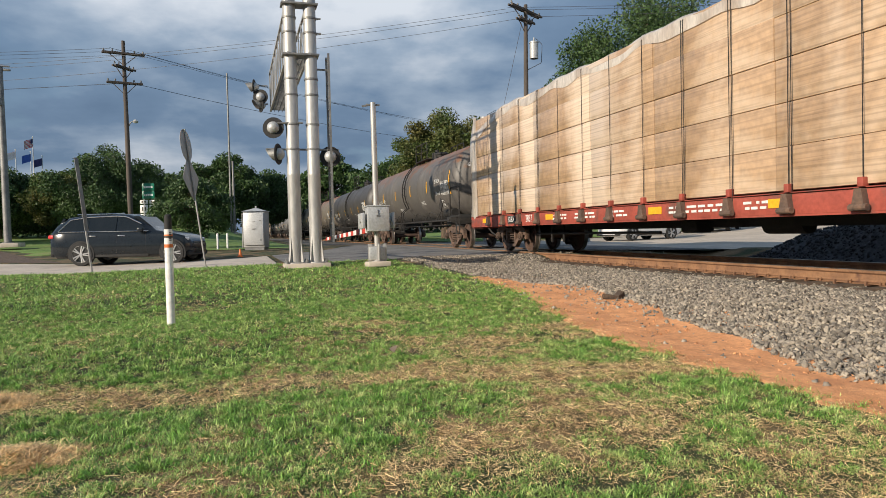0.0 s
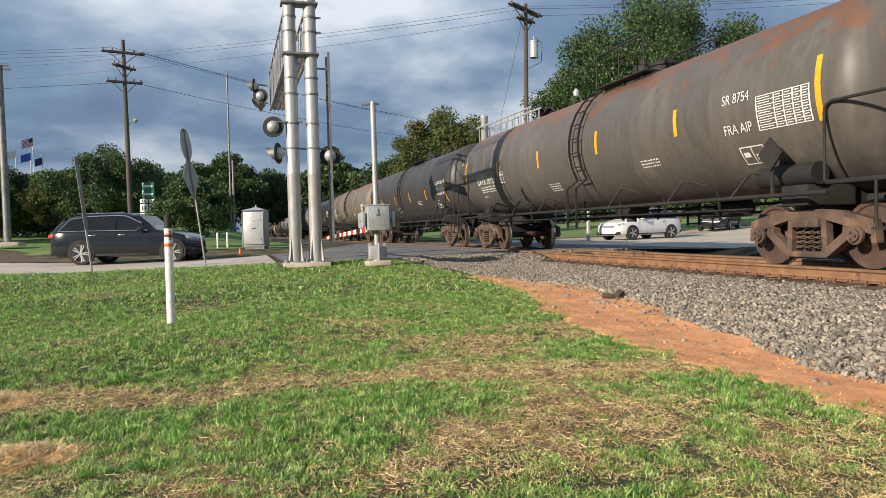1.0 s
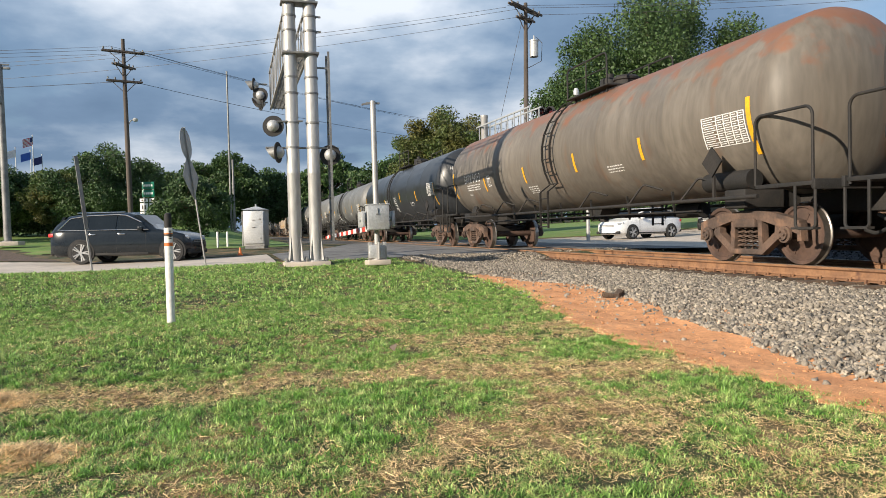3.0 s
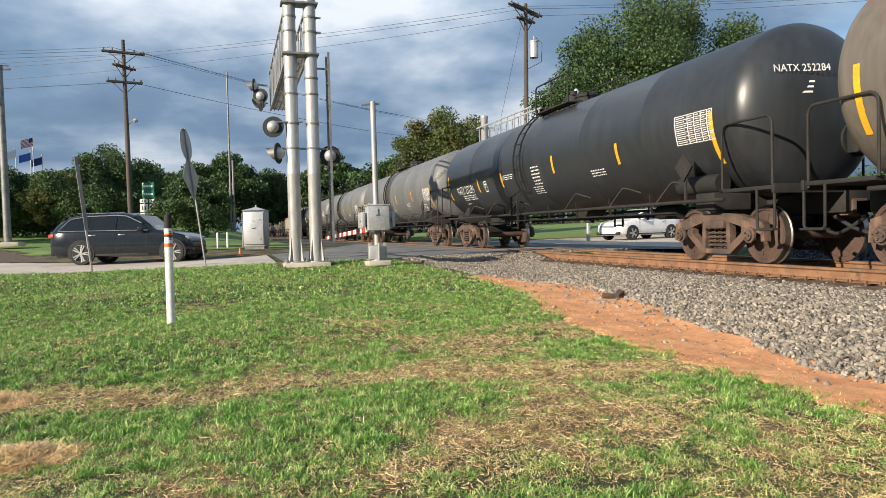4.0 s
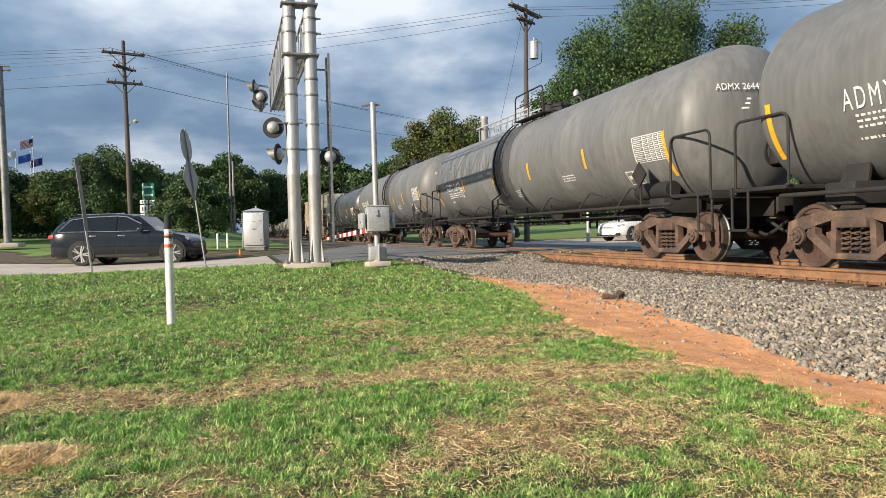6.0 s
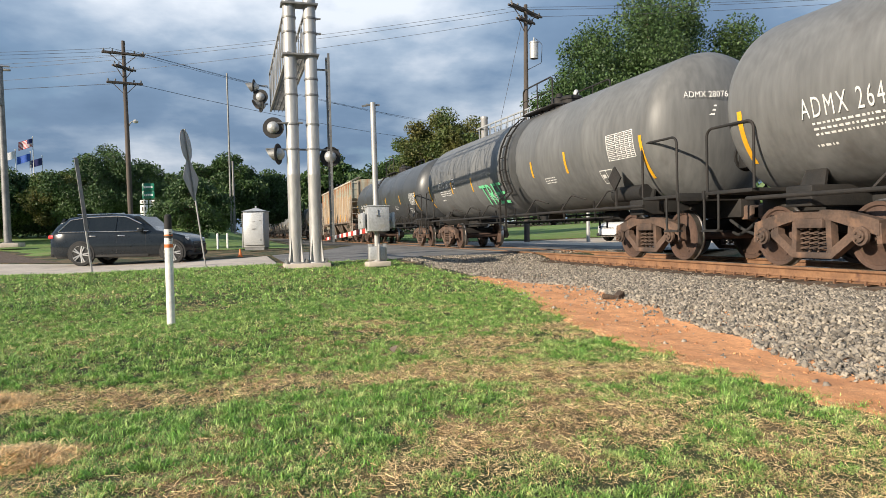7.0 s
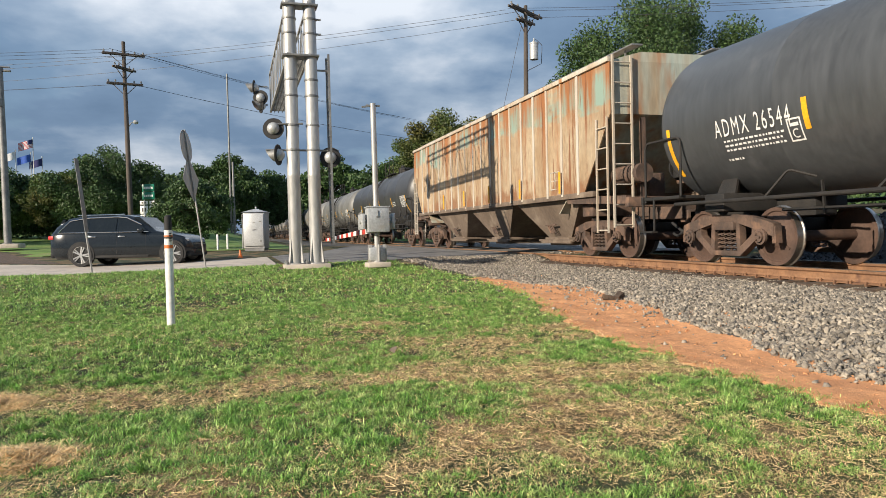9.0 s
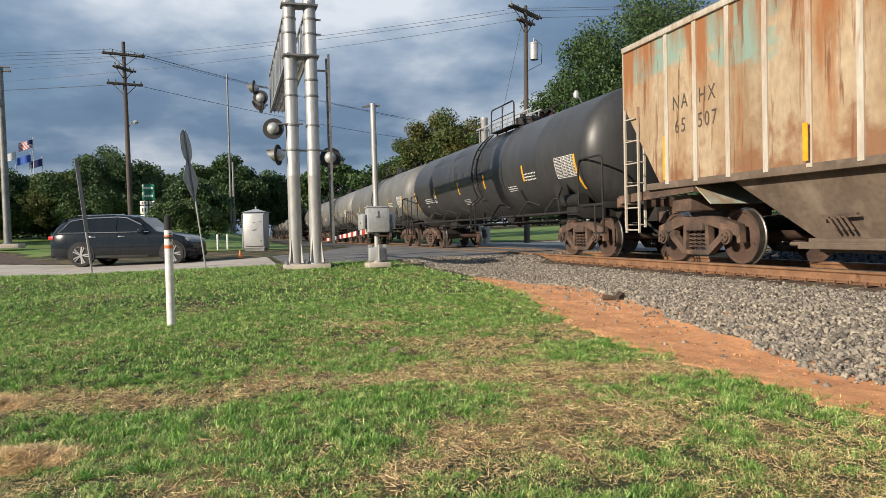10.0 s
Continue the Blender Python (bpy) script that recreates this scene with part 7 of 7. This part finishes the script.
M["green_sign"] = mat("green sign sheeting", (0.0, 0.16, 0.09), (0.0, 0.13, 0.075), 3.0, 0.4)
route_sign(pose(-48.4, -5.35, 0.5, 0, 0, -18))
bm = bmesh.new()
lathe(bm, [(0.05, 0), (0.05, 0.75), (0.03, 0.8), (0, 0.8)], 12)
bol = solid("bollard", bm, M["whitepaint"], "short white bollard beyond the crossing", "bollard", m=pose(-37.5, -1.0, 0.0), group="white bollards")
copy_thing(bol, pose(-39.0, -0.55, 0.0))


# the far side's cantilever signal, seen over the train
def far_signal(m):
    s = thing("far_signal_cantilever", m, "silver cantilever crossing signal beyond the tracks", "crossing signal")
    bm = bmesh.new()
    lathe(bm, [(0.2, 0), (0.2, 6.9), (0.22, 6.95), (0.2, 7.05), (0, 7.1)], 18)
    part("mast_tube", bm, M["galv"], s)
    for y in (-0.3, 0.3):
        for z in (5.5, 6.4):
            bm = bmesh.new()
            bar(bm, (-0.4, y, z), (6.6, y, z), 0.07, 0.07)
            part("truss_chord", bm, M["silver"], s, smooth=0)
        for k in range(9):
            bm = bmesh.new()
            bar(bm, (k * 0.8, y, 5.5), (k * 0.8, y, 6.4), 0.045, 0.045)
            part("truss_post", bm, M["silver"], s, smooth=0)
    flasher(s, 6.0, 0.6, 6.3, -20)
    flasher(s, 6.2, 1.0, 6.3, -40)
    return s


far_signal(pose(-38.0, 13.5, -0.05, 0, 0, 2))
lampost = thing("street_lamp", pose(-33.5, 17.5, -0.1), "street lamp with a curved arm and a pale globe head", "street lamp")
bm = bmesh.new()
lathe(bm, [(0.1, 0), (0.07, 6.4), (0, 6.4)], 12)
part("shaft", bm, M["galv"], lampost)
bm = bmesh.new()
pipe(bm, [(0, 0, 6.3), (0.2, -0.2, 6.9), (0.4, -0.5, 7.3), (0.75, -0.9, 7.52)], 0.04, 6)
part("lamp_arm", bm, M["galv"], lampost)
bm = bmesh.new()
lathe(bm, [(0, 0.2), (0.08, 0.18), (0.16, 0.02), (0.13, -0.18), (0, -0.25)], 14, Matrix.Translation((0.8, -0.95, 7.5)))
part("lamp_head", bm, M["silver"], lampost)


# overhead wires
def wire(a, b, sag, r=0.011):
    a, b = Vector(a), Vector(b)
    bm = bmesh.new()
    n = 18
    pts = [a.lerp(b, k / n) - Vector((0, 0, sag * 4 * (k / n) * (1 - k / n))) for k in range(n + 1)]
    tube(bm, pts, r, 5)
    return solid("overhead_wire", bm, M["wire"], "dark overhead cable strung between poles", "cable", group="overhead wires", smooth=60)


L1, R1 = Vector((-48.95, -6.5, 12.3)), Vector((-37.35, 15.7, 12.95))
for k, (dy, dz) in enumerate(((-0.9, 0.3), (0.2, 0.2), (0.9, 0.0))):
    wire(L1 + Vector((0, dy, dz)), (-60, -70, 12.5 + dz), 0.8)
    wire(L1 + Vector((0.2, dy, dz)), (-110, 60, 17 + dz), 2.2)
for k, (dy, dz) in enumerate(((-0.9, 0.05), (0.3, 0.0), (0.9, -0.35))):
    wire(R1 + Vector((0.3 * dy, dy, dz)), (-62 - k, -38, 12.8 + dz * 2.5), 1.2)
    wire(R1 + Vector((0, dy, dz)), (-24, 62, 15.5), 0.8)
wire(L1 + Vector((0, -0.6, -1.9)), (-60, -70, 9.6), 0.7, 0.015)
wire(L1 + Vector((0, 0.6, -1.9)), (-95, 50, 12.5), 1.6, 0.015)
wire(R1 + Vector((0, 0, -0.5)), (-39.5, 14.4, 4.5), 0.0, 0.012)


# ---- the lawn's blades, straw and litter ----
def dryness(x, y):
    """0 in lush turf, 1 in the worn, dry patches."""
    n = np.array([noise.noise(Vector((a * 0.9, b * 0.7, 3.0))) + 0.7 * noise.noise(Vector((a * 2.6, b * 2.2, 9.0))) + 0.5 * noise.noise(Vector((a * 7.0, b * 6.0, 4.0))) for a, b in zip(x, y)])
    wave = 0.12 * np.sin(y * 1.7) + 0.07 * np.sin(y * 4.3 + 1.0)
    rut = 1.05 * np.exp(-((x + 5.72 - 0.1 * y + wave) / 0.30) ** 2)
    rut2 = 0.62 * np.exp(-((x + 7.4 - 0.2 * (y - 1.2) + wave) / 0.42) ** 2) * smooth01((y - 0.2) / 1.2)
    worn = 0.32 * np.exp(-((x + 4.75) / 0.95) ** 2 - ((y - 2.1) / 1.15) ** 2)
    near = 0.36 * smooth01((x + 4.6) / 0.5) + 0.18 * smooth01((y - 0.8) / 1.6) * smooth01((x + 8.0) / 2.0)
    green = 0.45 * np.exp(-((x + 5.0) / 0.28) ** 2 - ((y + 0.1) / 1.0) ** 2)
    return np.clip(0.04 + 0.95 * n + rut + rut2 + worn + near - green, 0, 1)


def lawn_blades(name, n, x0, x1, y0, y1, tall, wide, seed):
    g = np.random.default_rng(seed)
    x, y = g.uniform(x0, x1, n), g.uniform(y0, y1, n)
    keep = (y < clay_edge(x) + g.normal(0, 0.09, n) - 0.02) & (y < 5.0 + g.normal(0, 0.1, n)) & (x > near_edge(y) + 0.12 + g.uniform(0, 0.1, n))
    keep &= ~((np.abs(x + 17.25) < 0.5) & (np.abs(y - 1.55) < 0.66))
    x, y = x[keep], y[keep]
    n = len(x)
    d = dryness(x, y)
    tuft = np.array([noise.noise(Vector((p * 6.5, q * 6.5, 1.0))) + 0.6 * noise.noise(Vector((p * 15.0, q * 15.0, 6.0))) for p, q in zip(x, y)])
    straw = g.random(n) < np.clip(0.07 + 0.8 * d ** 1.1 - 0.5 * tuft, 0, 0.88)
    keep = g.random(n) < np.where(straw, 0.8, np.clip(0.85 + 0.55 * tuft, 0.45, 1))
    x, y, d, straw, tuft = x[keep], y[keep], d[keep], straw[keep], tuft[keep]
    n = len(x)
    z = ground_z(x, y) - 0.004
    h = tall * g.uniform(0.5, 1.25, n) * (1 - 0.5 * d) * np.clip(1.0 + 1.15 * tuft, 0.3, 2.0)
    a = g.uniform(0, 2 * math.pi, n)
    lean = g.uniform(0.3, 3.2, n) * np.where(straw, 2.2, 1.0)
    ca, sa = np.cos(a), np.sin(a)
    w = wide * g.uniform(0.6, 1.3, n)
    hz = h / np.sqrt(1 + lean ** 2)
    base = np.stack([x, y, z], -1)
    turned = a + g.uniform(-0.9, 0.9, n)
    side = np.stack([-np.sin(turned) * w, np.cos(turned) * w, np.zeros(n)], -1) / 2
    out = np.stack([ca, sa, np.zeros(n)], -1)
    up = np.array([0, 0, 1.0])
    mid = base + out * (lean * hz * 0.32)[:, None] + up * (hz * 0.6)[:, None]
    tip = base + out * (lean * hz)[:, None] + up * hz[:, None]
    v = np.stack([base, mid + side, tip, mid - side], 1).reshape(-1, 3)
    i = np.arange(n) * 4
    f = np.concatenate([np.stack([i, i + 1, i + 3], -1), np.stack([i + 3, i + 1, i + 2], -1)])
    return tagged(raw(name, v, f, [M["blade"], M["straw"]], np.tile(straw.astype(int), 2)), "mown lawn grass, green with dry straw-coloured patches", "grass", kind="stuff")


lawn_blades("grass_near", 560000, -6.6, -2.6, -2.6, 4.3, 0.046, 0.0048, 1)
lawn_blades("grass_middle", 360000, -11.0, -6.6, -3.8, 4.6, 0.046, 0.0066, 2)
lawn_blades("grass_far", 300000, -21.5, -11.0, -8.5, 5.0, 0.055, 0.014, 3)
lawn_blades("grass_behind", 25000, -2.6, 4.0, -6.0, 3.6, 0.07, 0.012, 4)
lawn_blades("grass_beside", 20000, -6.6, -2.6, -8.0, -2.6, 0.07, 0.012, 6)


def straw_mat(name, n, x0, x1, y0, y1, ln, wide, seed):
    """Dry clippings that lie flat where the turf is worn."""
    g = np.random.default_rng(seed)
    x, y = g.uniform(x0, x1, n), g.uniform(y0, y1, n)
    d = dryness(x, y)
    keep = (g.random(n) < 0.03 + 0.7 * d ** 2.2) & (y < clay_edge(x) + g.normal(0, 0.06, n))
    x, y, d = x[keep], y[keep], d[keep]
    n = len(x)
    z = ground_z(x, y) + g.uniform(0.002, 0.028, n)
    t = g.uniform(0, math.pi, n)
    half = (ln * g.uniform(0.4, 1.3, n) / 2)[:, None]
    a = np.stack([np.cos(t), np.sin(t), g.normal(0, 0.3, n)], -1) * half
    s = np.stack([-np.sin(t), np.cos(t), g.normal(0, 0.5, n)], -1) * wide / 2
    c = np.stack([x, y, z], -1)
    v = np.stack([c - a - s, c - a + s, c + a + s * 0.5, c + a - s * 0.5], 1).reshape(-1, 3)
    return tagged(raw(name, v, np.arange(n * 4).reshape(-1, 4), [M["straw"]]), "flat mat of dry straw-coloured thatch in the lawn", "thatch", kind="stuff")


straw_mat("thatch_near", 150000, -6.6, -2.3, -3.0, 4.2, 0.05, 0.003, 11)
straw_mat("thatch_middle", 90000, -9.5, -6.6, -4.0, 4.6, 0.06, 0.0042, 12)


def hay_heap(x, y, wide, n, seed, high):
    """Matted dry clippings."""
    g = np.random.default_rng(seed)
    r, a = wide * np.sqrt(g.random(n)), g.uniform(0, 2 * math.pi, n)
    px, py = x + r * np.cos(a) * 0.8, y + r * np.sin(a) * 1.3
    pz = ground_z(px, py) + high * (1 - r / wide) * g.random(n) + 0.01
    t, q = g.uniform(0, math.pi, n), g.normal(0, 0.25, n)
    ln = g.uniform(0.04, 0.16, n)
    d = np.stack([np.cos(t), np.sin(t), q], -1) * ln[:, None] / 2
    s = np.stack([-np.sin(t), np.cos(t), 0 * t], -1) * 0.0022
    c = np.stack([px, py, pz], -1)
    v = np.stack([c - d - s, c - d + s, c + d + s, c + d - s], 1).reshape(-1, 3)
    return tagged(raw("hay_clump", v, np.arange(n * 4).reshape(-1, 4), [M["straw"]]), "matted heap of dry straw-coloured clippings on the lawn", "clippings", kind="stuff")


hay_heap(-4.5, -1.3, 0.34, 3600, 5, 0.09)
hay_heap(-5.9, -1.85, 0.3, 1800, 6, 0.05)


# the pattern truck has served
for o in list(TRUCK.children) + [TRUCK]:
    bpy.data.objects.remove(o)


def motions():
    for car, x in TRAIN:
        walk(car, [(t, pose(x + SPEED * t, MID, 0)) for t in (0, 2.5, 5, 7.5, 10)])
    # the flags swing out as the wind rises
    for k, (banner, z) in enumerate(BANNERS):
        lag = 6 * k
        walk(banner, [(t, pose(0, 0, z, 0, 0, a)) for t, a in ((0, 68), (1.2, 55 + lag), (2.6, 64), (4.4, 48), (5.6, 54 - lag), (7.0, 14 + lag), (8.4, 20), (10, 10 + lag))])
    # every wheelset turns alike: one pair of turning wheelsets is keyed, and the rest share their keys
    keyed = {}
    for w, x in WHEELS:
        if x not in keyed:
            walk(w, [(k / FPS, Matrix.Translation((x, 0, WHEEL_R)) @ Matrix.Rotation(SPEED / WHEEL_R * k / FPS, 4, "Y")) for k in range(int(10 * FPS) + 1)])
            keyed[x] = w.animation_data
        else:
            w.rotation_mode = "QUATERNION"
            w.animation_data_create()
            w.animation_data.action = keyed[x].action
            w.animation_data.action_slot = keyed[x].action_slot


motions()
